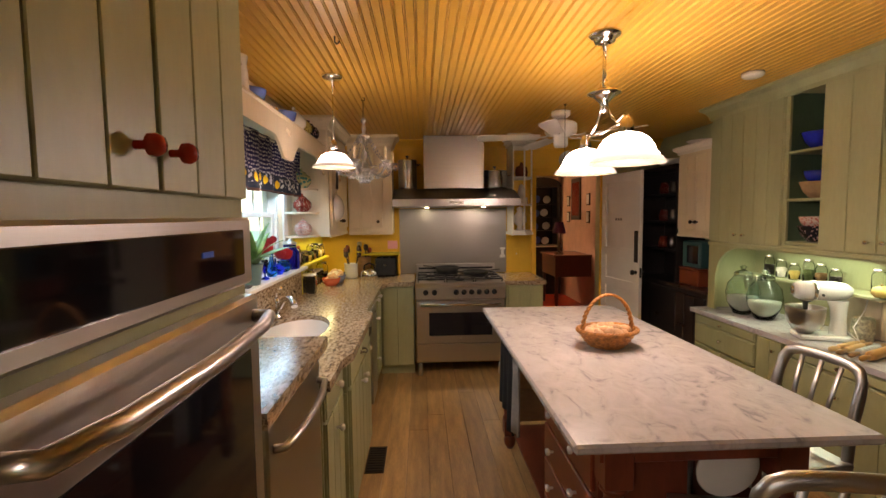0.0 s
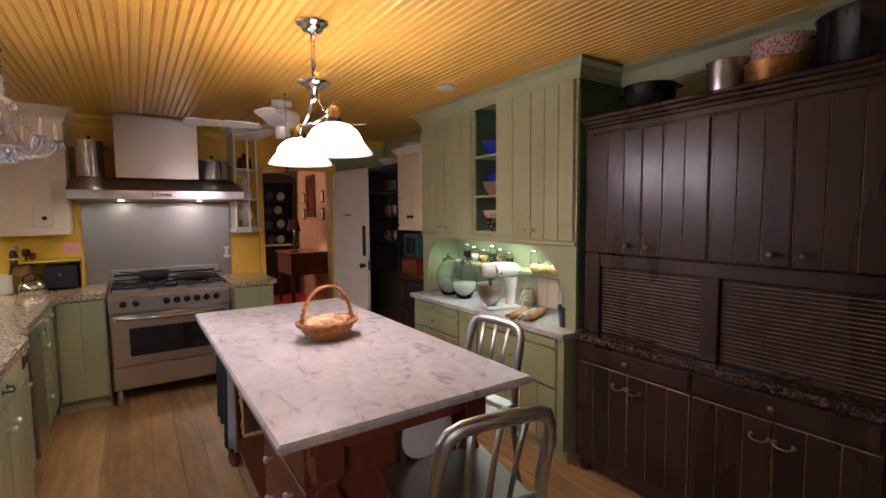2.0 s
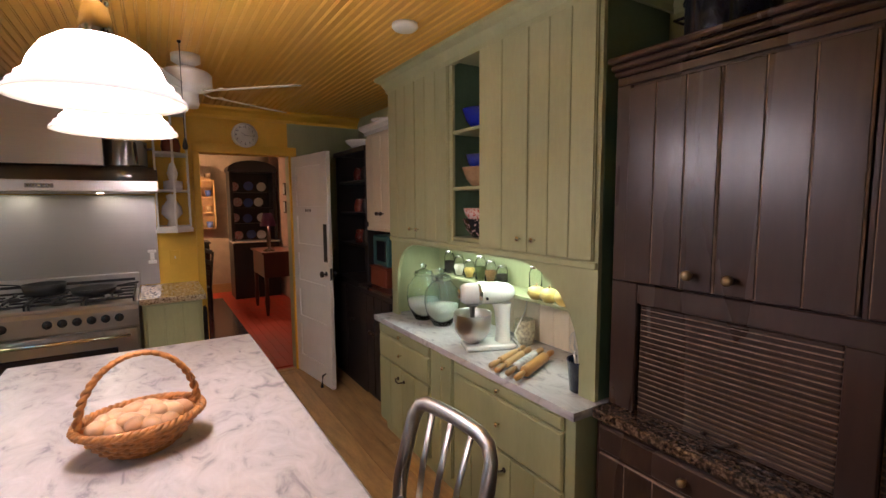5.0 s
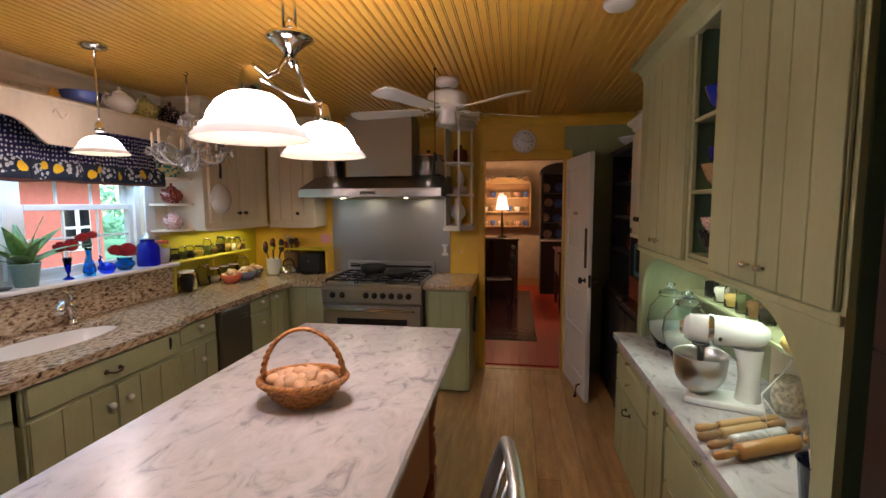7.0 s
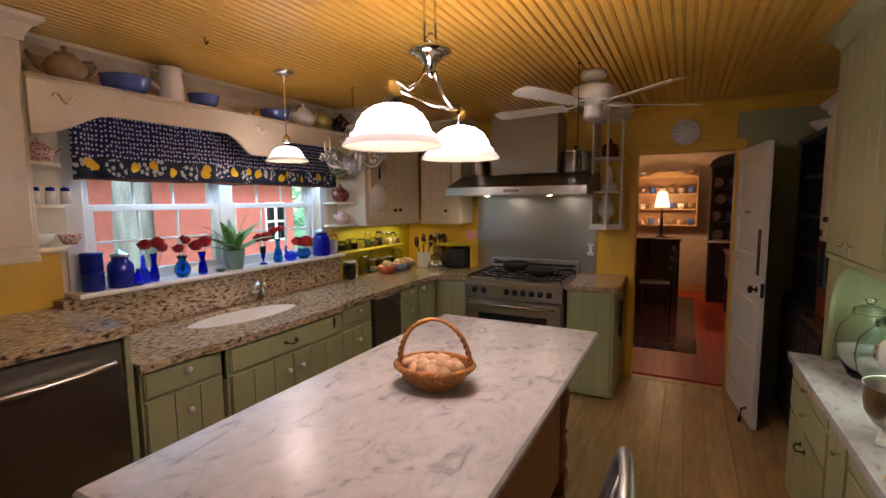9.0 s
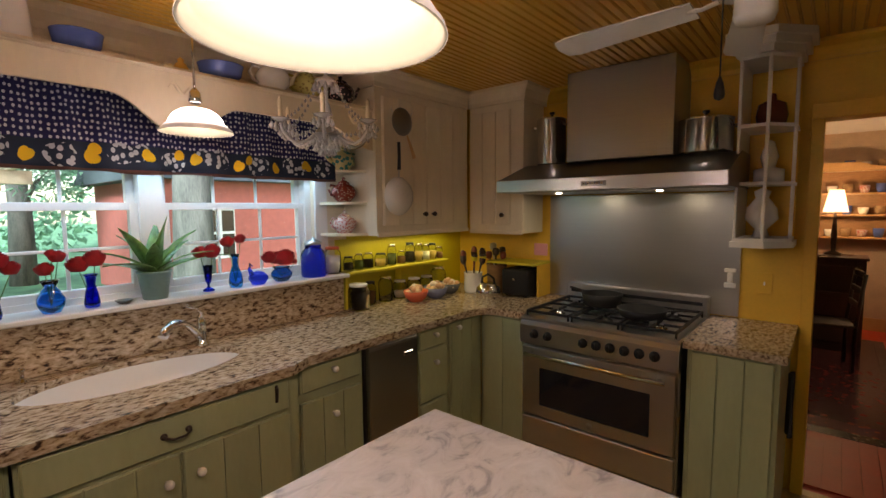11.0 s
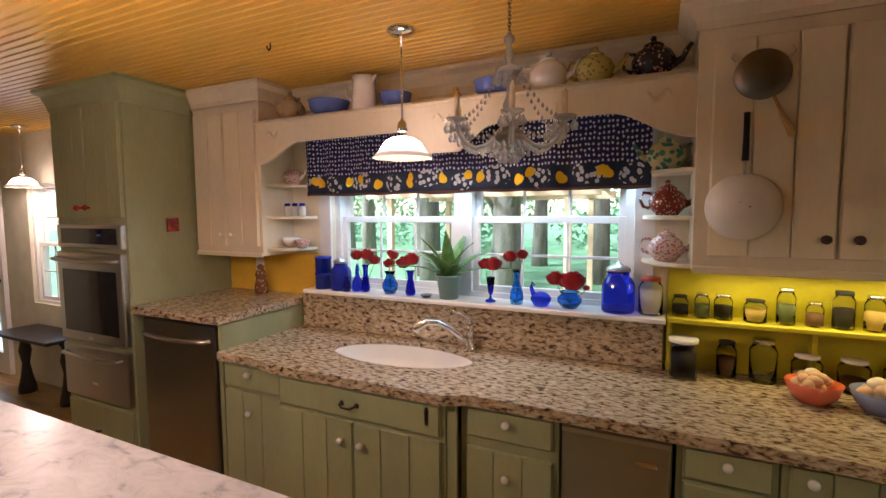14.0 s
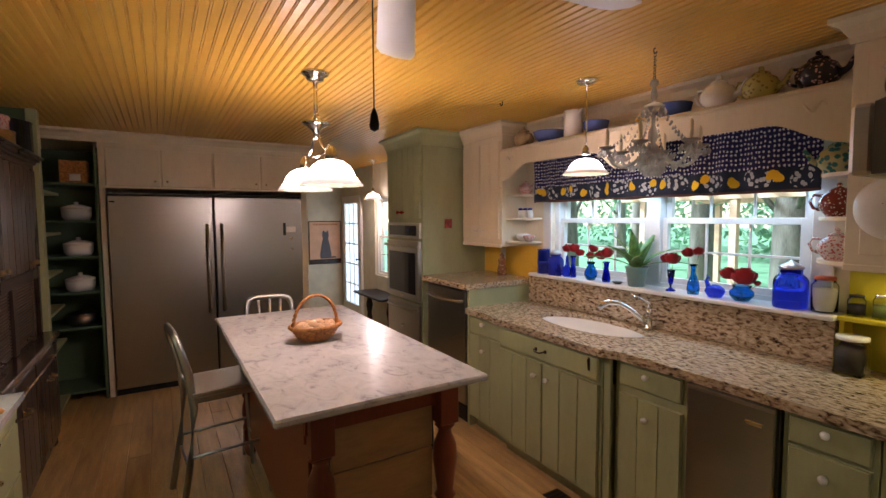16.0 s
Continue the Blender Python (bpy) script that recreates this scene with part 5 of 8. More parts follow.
for ph in (0, 3.14):
    add_tube(bm, [((0.126 + 0.005 * math.cos(k * 1.1 + ph)) * math.cos(a), 0.005 * math.sin(k * 1.1 + ph), 0.08 + 0.17 * math.sin(a)) for k, a in enumerate([math.pi * i / 60 for i in range(61)])], 0.0065, 8)
part("handle", bm, WICKER, t)
for i in range(26):
    rr_ = 0.092 * math.sqrt((i + 0.5) / 26)
    a = i * 2.4
    eggt = egg(None, 0, 0, 0, EGG, 70 + random.random() * 40, random.random() * 360, 0.0235)
    tagged(eggt, "brown hen's egg lying in the wicker basket", "egg", "eggs in the wicker basket")
    eggt.location = (bx + rr_ * 1.1 * math.cos(a), by + rr_ * 0.8 * math.sin(a), 0.963 + 0.064 + 0.024 * (1 - rr_ / 0.10) + 0.010 * (i % 2))

# ---- lamps ----
def bell_shade(parent, x, y, z0, r, h, material=SHADE, name="shade"):
    prof = [(r, 0), (r * 0.985, h * 0.06), (r * 0.93, h * 0.12), (r * 0.92, h * 0.17), (r * 0.85, h * 0.21), (r * 0.84, h * 0.28), (r * 0.76, h * 0.36), (r * 0.70, h * 0.55), (r * 0.58, h * 0.77), (r * 0.40, h * 0.93), (r * 0.2, h)]
    inner = [(a - 0.004, b) for a, b in prof[::-1]]
    s = part(name, add_lathe(bmesh.new(), [(a, b + z0) for a, b in prof], 48, (x, y, 0), close=False), material, parent)
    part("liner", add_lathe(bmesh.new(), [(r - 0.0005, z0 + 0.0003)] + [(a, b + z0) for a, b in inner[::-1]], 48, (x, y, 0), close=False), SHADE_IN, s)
    return s


t = thing("island_light", (2.53, 4.815, 0), "polished nickel two-light ceiling fixture with lit alabaster bell shades", "ceiling light")
ROSE = [(0.075, 2.437), (0.078, 2.428), (0.06, 2.418), (0.05, 2.41), (0.045, 2.395), (0.012, 2.39)]
part("ceiling_rose", add_lathe(bmesh.new(), ROSE, 32), CHROME, t)
for s in (-1, 1):
    part("rod", add_tube(bmesh.new(), [(0.012 * s, 0.018 * s, 2.40), (0.012 * s, 0.018 * s, 2.17)], 0.005, 8), CHROME, t)
part("hub", add_lathe(bmesh.new(), [(0.01, 2.23), (0.02, 2.205), (0.025, 2.19), (0.072, 2.175), (0.078, 2.163), (0.05, 2.15), (0.035, 2.135), (0.02, 2.12), (0.012, 2.10), (0.016, 2.09), (0.001, 2.075)], 32), CHROME, t)
for s in (-1, 1):
    part("arm", add_tube(bmesh.new(), [(0, 0.02 * s, 2.14), (0, 0.045 * s, 2.085), (0, 0.09 * s, 2.04), (0, 0.16 * s, 2.005), (0, 0.225 * s, 2.02), (0.0, 0.245 * s, 1.995)], 0.007, 10), CHROME, t)
    part("socket_cup", add_lathe(bmesh.new(), [(0.008, 2.015), (0.022, 2.00), (0.028, 1.975), (0.034, 1.94), (0.028, 1.93)], 24, (0, 0.245 * s, 0)), CHROME, t)
    bell_shade(t, 0, 0.245 * s, 1.812, 0.158, 0.13)
    part("bulb", add_lathe(bmesh.new(), [(0.012, 1.925), (0.018, 1.91), (0.03, 1.89), (0.03, 1.87), (0.018, 1.86), (0.001, 1.855)], 16, (0, 0.245 * s, 0)), BULB, t)
part("crossbar", add_tube(bmesh.new(), [(0.0, -0.23, 1.995), (0.0, 0.0, 1.985), (0.0, 0.23, 1.995)], 0.006, 8), CHROME, t)


def pendant(x, y, z0, label):
    t = thing("pendant_lamp", (x, y, 0), label, "pendant lamp", "small bell pendants")
    part("ceiling_rose", add_lathe(bmesh.new(), [(0.062, 2.437), (0.064, 2.43), (0.05, 2.418), (0.01, 2.412)], 28), CHROME, t)
    part("rod", add_tube(bmesh.new(), [(0, 0, 2.415), (0, 0, z0 + 0.13)], 0.005, 8), CHROME, t)
    part("socket_cup", add_lathe(bmesh.new(), [(0.008, z0 + 0.165), (0.02, z0 + 0.15), (0.024, z0 + 0.115), (0.02, z0 + 0.11)], 20), CHROME, t)
    bell_shade(t, 0, 0, z0, 0.130, 0.092, PENDANT_SHADE)
    part("bulb", add_lathe(bmesh.new(), [(0.01, z0 + 0.075), (0.024, z0 + 0.05), (0.022, z0 + 0.035), (0.001, z0 + 0.02)], 16), BULB, t)


pendant(1.142, 5.475, 1.895, "small nickel pendant with lit bell shade above the sink")
pendant(0.75, 1.38, 1.90, "small nickel pendant with lit bell shade beyond the oven tower")

t = thing("crystal_chandelier", (1.26, 5.988, 0), "small crystal chandelier with candle arms hanging by a chain", "chandelier")
CRYSTAL = glassy("crystal", (0.96, 0.96, 0.98), 0.03, 1.5)
CRYSTAL.node_tree.nodes["Principled BSDF"].inputs["Transmission Weight"].default_value = 0.72
part("hook", add_tube(bmesh.new(), arc((0, 0, 2.425), 0.012, 90, -180, 8), 0.003, 6), IRON, t)
bm = bmesh.new()
for k in range(9):
    c_ = (0, 0, 2.405 - k * 0.013)
    pts = [(0.006 * math.cos(a) * (1 if k % 2 else 0), 0.006 * math.cos(a) * (0 if k % 2 else 1), c_[2] + 0.010 * math.sin(a)) for a in [2 * math.pi * i / 10 for i in range(11)]]
    add_tube(bm, pts, 0.0016, 5)
part("chain", bm, BRONZE, t)
stem = [(0.004, 2.30), (0.018, 2.285), (0.02, 2.27), (0.008, 2.255), (0.014, 2.235), (0.016, 2.21), (0.008, 2.19), (0.05, 2.17), (0.045, 2.155), (0.01, 2.14), (0.009, 2.08), (0.022, 2.05), (0.024, 2.02), (0.01, 2.0), (0.03, 1.97), (0.06, 1.935), (0.065, 1.925), (0.045, 1.91), (0.02, 1.89), (0.001, 1.88)]
part("stem", add_lathe(bmesh.new(), stem, 16), CRYSTAL, t)
part("plate", add_lathe(bmesh.new(), [(0.0655, 1.93), (0.07, 1.935), (0.06, 1.938), (0.001, 1.94)], 24), CRYSTAL, t)
CANDLE = paint("ivory_candle_sleeve", (0.78, 0.68, 0.48), 0.5)


def drop_bm(bm, x, y, z, s):
    add_lathe(bm, [(0.001, 0.5 * s), (0.12 * s, 0.3 * s), (0.34 * s, -0.1 * s), (0.3 * s, -0.35 * s), (0.001, -0.55 * s)], 6, (x, y, z))


for k in range(6):
    a = 2 * math.pi * k / 6 + 0.35
    ca, sa = math.cos(a), math.sin(a)
    part("arm", add_tube(bmesh.new(), [(r * ca, r * sa, z) for r, z in ((0.03, 1.955), (0.06, 1.925), (0.10, 1.895), (0.14, 1.885), (0.175, 1.90), (0.20, 1.93), (0.21, 1.965))], 0.0085, 8), CRYSTAL, t)
    part("drip_cup", add_lathe(bmesh.new(), [(0.012, 1.965), (0.038, 1.978), (0.04, 1.983), (0.012, 1.975)], 16, (0.21 * ca, 0.21 * sa, 0)), CRYSTAL, t)
    part("candle", add_lathe(bmesh.new(), [(0.009, 1.978), (0.009, 2.06), (0.004, 2.068), (0.001, 2.075)], 12, (0.21 * ca, 0.21 * sa, 0)), CANDLE, t)
    bm = bmesh.new()
    for j in range(6):
        b2 = 2 * math.pi * j / 6
        drop_bm(bm, 0.21 * ca + 0.036 * math.cos(b2), 0.21 * sa + 0.036 * math.sin(b2), 1.955 - 0.006 * (j % 2), 0.036)
    part("crystal_fringe", bm, CRYSTAL, t, kind="stuff")
bm = bmesh.new()
for r, z, n_, s_ in ((0.062, 1.90, 14, 0.030), (0.05, 1.875, 12, 0.032), (0.032, 1.855, 8, 0.034), (0.10, 1.88, 12, 0.024), (0.05, 2.14, 10, 0.036)):
    for j in range(n_):
        drop_bm(bm, r * math.cos(6.283 * j / n_), r * math.sin(6.283 * j / n_), z, s_)
for k in range(6):
    a0, a1 = 2 * math.pi * k / 6 + 0.35, 2 * math.pi * (k + 1) / 6 + 0.35
    for j in range(1, 10):
        f_ = j / 10
        x = 0.21 * (math.cos(a0) * (1 - f_) + math.cos(a1) * f_)
        y = 0.21 * (math.sin(a0) * (1 - f_) + math.sin(a1) * f_)
        drop_bm(bm, x, y, 1.965 - 0.22 * f_ * (1 - f_), 0.019)
        g = f_
        drop_bm(bm, (0.05 + 0.16 * g) * math.cos(a0), (0.05 + 0.16 * g) * math.sin(a0), 2.15 - 0.17 * g - 0.14 * g * (1 - g), 0.018)
part("crystal_cascade", bm, CRYSTAL, t, kind="stuff")

t = thing("ceiling_fan", (2.81, 6.42, 0), "white five-blade ceiling fan with curved blade brackets", "ceiling fan")
part("canopy", add_lathe(bmesh.new(), [(0.075, 2.437), (0.075, 2.40), (0.05, 2.385), (0.02, 2.38)], 28), WHITE, t)
part("motor_housing", add_lathe(bmesh.new(), [(0.02, 2.38), (0.06, 2.365), (0.115, 2.345), (0.13, 2.33), (0.13, 2.27), (0.12, 2.25), (0.06, 2.235), (0.055, 2.22), (0.058, 2.17), (0.05, 2.15), (0.001, 2.145)], 36), WHITE, t)
for k in range(5):
    a = 2 * math.pi * k / 5 + 0.506
    m4 = pose(0, 0, 2.235, 0, 0, math.degrees(a)) @ pose(0, 0, 0, 12, 0, 0)
    bm = bmesh.new()
    rim = [(0.17, -0.048), (0.62, -0.068), (0.67, -0.055), (0.685, 0), (0.67, 0.055), (0.62, 0.068), (0.17, 0.048)]
    lo = [bm.verts.new((x, y, -0.003)) for x, y in rim]
    hi = [bm.verts.new((x, y, 0.003)) for x, y in rim]
    bm.faces.new(lo[::-1])
    bm.faces.new(hi)
    for i in range(7):
        bm.faces.new((lo[i], lo[(i + 1) % 7], hi[(i + 1) % 7], hi[i]))
    bmesh.ops.transform(bm, matrix=m4, verts=bm.verts)
    blade = part("blade", bm, WHITE, t)
    bm = add_tube(bmesh.new(), [(0.10, 0, 0.005), (0.15, 0, -0.005), (0.22, 0, 0.006)], [0.014, 0.012, 0.022], 8, 0.3)
    bmesh.ops.transform(bm, matrix=m4, verts=bm.verts)
    part("bracket", bm, WHITE, blade)
t = thing("pull_cord", (2.768, 6.174, 0), "thin dark pull cord with black teardrop weight below the ceiling", "pull cord")
part("cord", add_tube(bmesh.new(), [(0.0, 0.0, 2.437), (0.0, 0.0, 1.942)], 0.0022, 5), IRON, t)
part("anchor", add_lathe(bmesh.new(), [(0.010, 2.437), (0.009, 2.43), (0.003, 2.424)], 12), IRON, t)
part("weight", add_lathe(bmesh.new(), [(0.003, 1.947), (0.009, 1.932), (0.014, 1.902), (0.012, 1.890), (0.001, 1.884)], 14), IRON, t)
t = thing("smoke_detector", (3.66, 5.38, 2.405), "round white smoke detector on the ochre ceiling", "smoke detector")
part("case", add_lathe(bmesh.new(), [(0.06, 0.03), (0.062, 0.015), (0.05, 0.002), (0.001, 0.0)], 32), WHITE, t)
t = thing("ceiling_hook", (1.27, 4.86, 2.40), "small dark iron hook in the ceiling", "hook")
part("hook", add_tube(bmesh.new(), [(0, 0, 0.035), (0, 0, 0.01), (0.01, 0, 0.0), (0.02, 0, 0.008), (0.02, 0, 0.015)], 0.004, 6), IRON, t)

# ---- sill ----
SZ = 1.193


def vessel(name, x, y, z, prof, material, label, category="vase", seg=24, group=""):
    t = thing(name, (x, y, z), label, category, group)
    part("body", add_lathe(bmesh.new(), prof, seg), material, t)
    return t


def hollow(prof, w=0.003):
    return prof + [(max(0.001, r - w), h) for r, h in prof[::-1] if h > 0.006] + [(0.001, 0.008)]


def rose(parent, x, y, z, r, base):
    part("stem", add_tube(bmesh.new(), [base, ((base[0] + x) / 2 + 0.005, (base[1] + y) / 2, (base[2] + z) / 2), (x, y, z)], 0.002, 5), LEAF, parent)
    bloom = part("bloom", add_lathe(bmesh.new(), [(0.001, -0.2 * r), (0.35 * r, 0), (0.38 * r, 0.5 * r), (0.28 * r, 0.95 * r), (0.001, 1.0 * r)], 10, (x, y, z)), PETAL, parent)
    for k in range(11):
        bm = bmesh.new()
        a = k * 2.4
        rr2 = r * (0.35 + 0.065 * k)
        rows = []
        for u in range(4):
            row = []
            for v in range(5):
                ang = a + (v - 2) * 0.42
                q = rr2 * (0.55 + 0.45 * math.sin(u / 3 * 1.9))
                row.append(bm.verts.new((x + q * math.cos(ang), y + q * math.sin(ang), z + r * (1.4 - 0.05 * k) * (u / 3) - 0.2 * r)))
            rows.append(row)
        for p, q in zip(rows, rows[1:]):
            for v in range(4):
                bm.faces.new((p[v], p[v + 1], q[v + 1], q[v])).smooth = True
        part("petal", bm, PETAL, bloom)


CAN = [(0.055, 0), (0.058, 0.01), (0.058, 0.13), (0.05, 0.15), (0.038, 0.165), (0.038, 0.185)]
NAVY = paint("cobalt_blue_enamel", (0.008, 0.02, 0.30), 0.12, vary=0.15, bump=0)


def canister(x, y, s, label):
    t = vessel("storage_canister", x, y, SZ, [(r * s, h * s) for r, h in CAN] + [(0.001, 0.185 * s)], BLUEGLASS if s > 1 else NAVY, label, "canister")
    part("lid", add_lathe(bmesh.new(), [(0.042 * s, 0.186 * s), (0.042 * s, 0.20 * s), (0.02 * s, 0.215 * s), (0.01 * s, 0.222 * s), (0.001, 0.235 * s)], 24), ALU, t)
    t.scale = (1.24, 1.24, 1.0)


for y, h, r in ((4.60, 0.085, 0.050),):
    t = vessel("stacking_tin", 0.63, y, SZ, [(r, 0), (r, h), (r + 0.003, h), (r + 0.003, h + 0.012), (0.001, h + 0.014)], NAVY, "dark blue enamel tin stacked at the sill's end", "tin")
    t = vessel("stacking_tin", 0.63, y, SZ + 0.101, [(r, 0), (r, h), (r + 0.003, h), (r + 0.003, h + 0.012), (0.001, h + 0.014)], NAVY, "dark blue enamel tin on top of another tin", "tin")
canister(0.63, 4.735, 0.88, "cobalt blue canister with metal lid beside small bottles")
canister(0.62, 6.325, 1.03, "large cobalt blue glass canister with metal knob lid")
BOT = [(0.001, 0), (0.03, 0), (0.034, 0.02), (0.03, 0.06), (0.014, 0.09), (0.011, 0.12), (0.016, 0.125), (0.012, 0.13)]
VASE = [(0.001, 0), (0.022, 0), (0.026, 0.02), (0.02, 0.07), (0.013, 0.11), (0.018, 0.15), (0.024, 0.16)]
ROUND = [(0.001, 0), (0.03, 0), (0.045, 0.03), (0.047, 0.055), (0.03, 0.09), (0.02, 0.105), (0.032, 0.13)]
t = vessel("glass_bottle", 0.67, 4.805, SZ, [(0.001, 0), (0.022, 0), (0.024, 0.05), (0.012, 0.075), (0.012, 0.09)], BLUEGLASS, "tiny cobalt blue glass bottle on the sill", "bottle")
t = vessel("glass_bottle", 0.63, 4.855, SZ, BOT, BLUEGLASS, "cobalt blue glass bottle with stopper", "bottle")
part("stopper", add_lathe(bmesh.new(), [(0.008, 0.125), (0.012, 0.145), (0.004, 0.16), (0.001, 0.165)], 12), BLUEGLASS, t)


def flower_vase(name, y, prof, material, label, blooms):
    t = vessel(name, 0.63, y, SZ, hollow(prof), material, label)
    top = prof[-1][1]
    for dy, dz, r in blooms:
        rose(t, 0.012 * math.sin(dy * 90), dy, top + dz, r * 1.85, (0, 0, 0.02))


flower_vase("bud_vase", 4.915, VASE, BLUEGLASS, "slim cobalt glass vase holding red roses", [(-0.05, 0.04, 0.022), (0.02, 0.045, 0.024), (0.06, 0.015, 0.02)])
flower_vase("round_vase", 5.085, ROUND, AQUAGLASS, "ribbed turquoise glass vase with fading roses", [(0.03, 0.08, 0.018), (-0.01, 0.03, 0.020), (0.01, 0.10, 0.012)])
flower_vase("bud_vase", 5.22, [(r * 1.15, h * 0.88) for r, h in VASE], BLUEGLASS, "dark cobalt glass vase with two red roses", [(-0.04, 0.025, 0.025), (0.015, 0.045, 0.026)])
t = vessel("glass_dish", 0.65, 5.33, SZ, [(0.001, 0), (0.02, 0), (0.035, 0.015), (0.033, 0.016), (0.001, 0.006)], DARKSTEEL, "small dark soap dish on the sill", "dish")
t = vessel("flower_pot", 0.63, 5.46, SZ, hollow([(0.001, 0), (0.05, 0), (0.068, 0.12), (0.072, 0.122), (0.072, 0.13)], 0.006), paint("sea_green_glazed_pot", (0.20, 0.33, 0.29), 0.3), "sage ceramic flower pot with a snake plant", "potted plant")
part("soil", add_lathe(bmesh.new(), [(0.064, 0.115), (0.001, 0.118)], 20, close=False), paint("potting_soil", (0.03, 0.02, 0.012), 0.9), t)
STRIPE = paint("striped_green_leaf", (0.11, 0.22, 0.06), 0.3, vary=0.5, scale=14, stretch=(3, 3, 1))
for k in range(13):
    a = k * 2.4 + 0.3
    lean = 0.10 + 0.27 * (k / 12)
    hgt = 0.27 - 0.014 * k
    bm = bmesh.new()
    rows = []
    for j in range(9):
        f_ = j / 8
        w = 0.036 * math.sin(math.pi * min(1, 0.22 + 0.78 * f_)) + 0.0005
        rad = 0.012 + lean * f_ ** 1.6
        z = 0.11 + hgt * (f_ - 0.25 * f_ ** 3 * (k / 12) * 1.8)
        cxl, cyl = rad * math.cos(a), rad * math.sin(a) * 1.0
        px_, py_ = -math.sin(a + 0.8 * f_), math.cos(a + 0.8 * f_)
        rows.append([bm.verts.new((cxl + px_ * w * s, cyl + py_ * w * s, z - 0.004 * (1 - abs(s)))) for s in (-1, 0, 1)])
    for p, q in zip(rows, rows[1:]):
        for v in range(2):
            bm.faces.new((p[v], p[v + 1], q[v + 1], q[v])).smooth = True
    o = part("leaf", bm, STRIPE, t)
    sm = o.modifiers.new("thick", "SOLIDIFY")
    sm.thickness = 0.002
flower_vase("flute_vase", 5.70, [(0.001, 0), (0.028, 0), (0.028, 0.006), (0.006, 0.02), (0.006, 0.035), (0.014, 0.05), (0.024, 0.13)], BLUEGLASS, "footed cobalt flute vase with two red roses", [(-0.03, 0.05, 0.022), (0.02, 0.05, 0.026)])
flower_vase("tall_vase", 5.84, [(0.001, 0), (0.03, 0), (0.036, 0.03), (0.03, 0.07), (0.014, 0.12), (0.014, 0.155), (0.024, 0.175)], AQUAGLASS, "tall blue glass vase with two small roses", [(-0.035, 0.05, 0.021), (0.03, 0.065, 0.018)])
t = vessel("glass_hen_dish", 0.63, 5.965, SZ, [(0.001, 0), (0.035, 0), (0.052, 0.03), (0.05, 0.045), (0.03, 0.065), (0.015, 0.07), (0.001, 0.072)], BLUEGLASS, "cobalt glass lidded dish between the vases", "dish")
part("handle", add_tube(bmesh.new(), [(0, -0.035, 0.05), (0, -0.05, 0.09), (0, -0.045, 0.115), (0, -0.03, 0.10)], [0.014, 0.01, 0.008, 0.004], 8), BLUEGLASS, t)
flower_vase("round_vase", 6.105, [(0.001, 0), (0.035, 0), (0.058, 0.03), (0.058, 0.05), (0.04, 0.07), (0.05, 0.082)], AQUAGLASS, "low turquoise glass bowl vase with red roses", [(-0.07, 0.04, 0.025), (-0.02, 0.03, 0.026), (0.02, 0.025, 0.034), (0.08, 0.015, 0.01)])


def jar(x, y, z, r, h, fill, label, lid=None, frac=0.75, square=False):
    seg = 4 if square else 20
    t = thing("glass_jar", pose(x, y, z, 0, 0, 45 if square else 0), label, "jar")
    part("glass", add_lathe(bmesh.new(), [(0.001, 0), (r * 0.95, 0), (r, 0.006), (r, h * 0.74), (r * 0.78, h * 0.86), (r * 0.76, h * 0.92), (r * 0.76 - 0.002, h * 0.92), (r - 0.003, h * 0.73), (r - 0.003, 0.008), (0.001, 0.006)], seg, close=False), CLEAR, t)
    if fill:
        part("contents", add_lathe(bmesh.new(), [(0.001, 0.0075), (r * 0.90, 0.0085), (r * 0.92, h * frac * 0.72), (0.001, h * frac * 0.74)], seg, close=False), fill, t)
    part("lid", add_lathe(bmesh.new(), [(r * 0.80, h * 0.90), (r * 0.82, h * 0.91), (r * 0.82, h * 0.99), (r * 0.78, h), (0.001, h)], 20), lid or CHROME, t)
    return t


SALT = paint("white_granules", (0.75, 0.68, 0.6), 0.9, grain=300)
SPICE = [paint("dark_spice", (0.03, 0.02, 0.015), 0.9, vary=0.6, grain=250), paint("brown_spice", (0.22, 0.11, 0.04), 0.9, vary=0.5, grain=250), paint("green_herbs", (0.10, 0.12, 0.04), 0.9, vary=0.6, grain=250), paint("yellow_grain", (0.62, 0.42, 0.12), 0.9, vary=0.3, grain=250), SALT]
REDLID = paint("red_painted_lid", (0.45, 0.08, 0.03), 0.4)
jar(0.62, 6.465, SZ, 0.052, 0.17, SALT, "salt-filled glass jar with red lid at the sill's end", REDLID, 0.9)
for k, (y, r, h, f) in enumerate([(6.585, 0.033, 0.095, 0), (6.67, 0.03, 0.11, 2), (6.75, 0.036, 0.11, 0), (6.865, 0.042, 0.095, 3), (6.97, 0.033, 0.15, 2), (7.065, 0.03, 0.10, 1), (7.155, 0.036, 0.15, 0), (7.25, 0.033, 0.14, 3), (7.33, 0.030, 0.13, 4), (7.405, 0.033, 0.13, 3), (7.485, 0.03, 0.10, 1)]):
    jar(0.625, y, 1.196, r, h, SPICE[f], "small clear glass spice jar with metal lid", IRON if k % 3 == 0 else CHROME)
jar(0.70, 6.60, 0.949, 0.072, 0.17, SPICE[0], "large dark-filled glass jar with pale lid on granite", CERAMIC, 0.95, True)
jar(0.62, 6.77, 0.949, 0.038, 0.155, SPICE[1], "narrow glass jar of nuts with dark lid", IRON)
jar(0.63, 6.90, 0.949, 0.05, 0.18, None, "tall clear glass canister on the granite", CHROME)
for y, f in ((7.05, 4), (7.20, 1), (7.34, 2)):
    jar(0.62, y, 0.949, 0.052, 0.13, SPICE[f], "wide glass jar with white lid on granite", CERAMIC, 0.5)
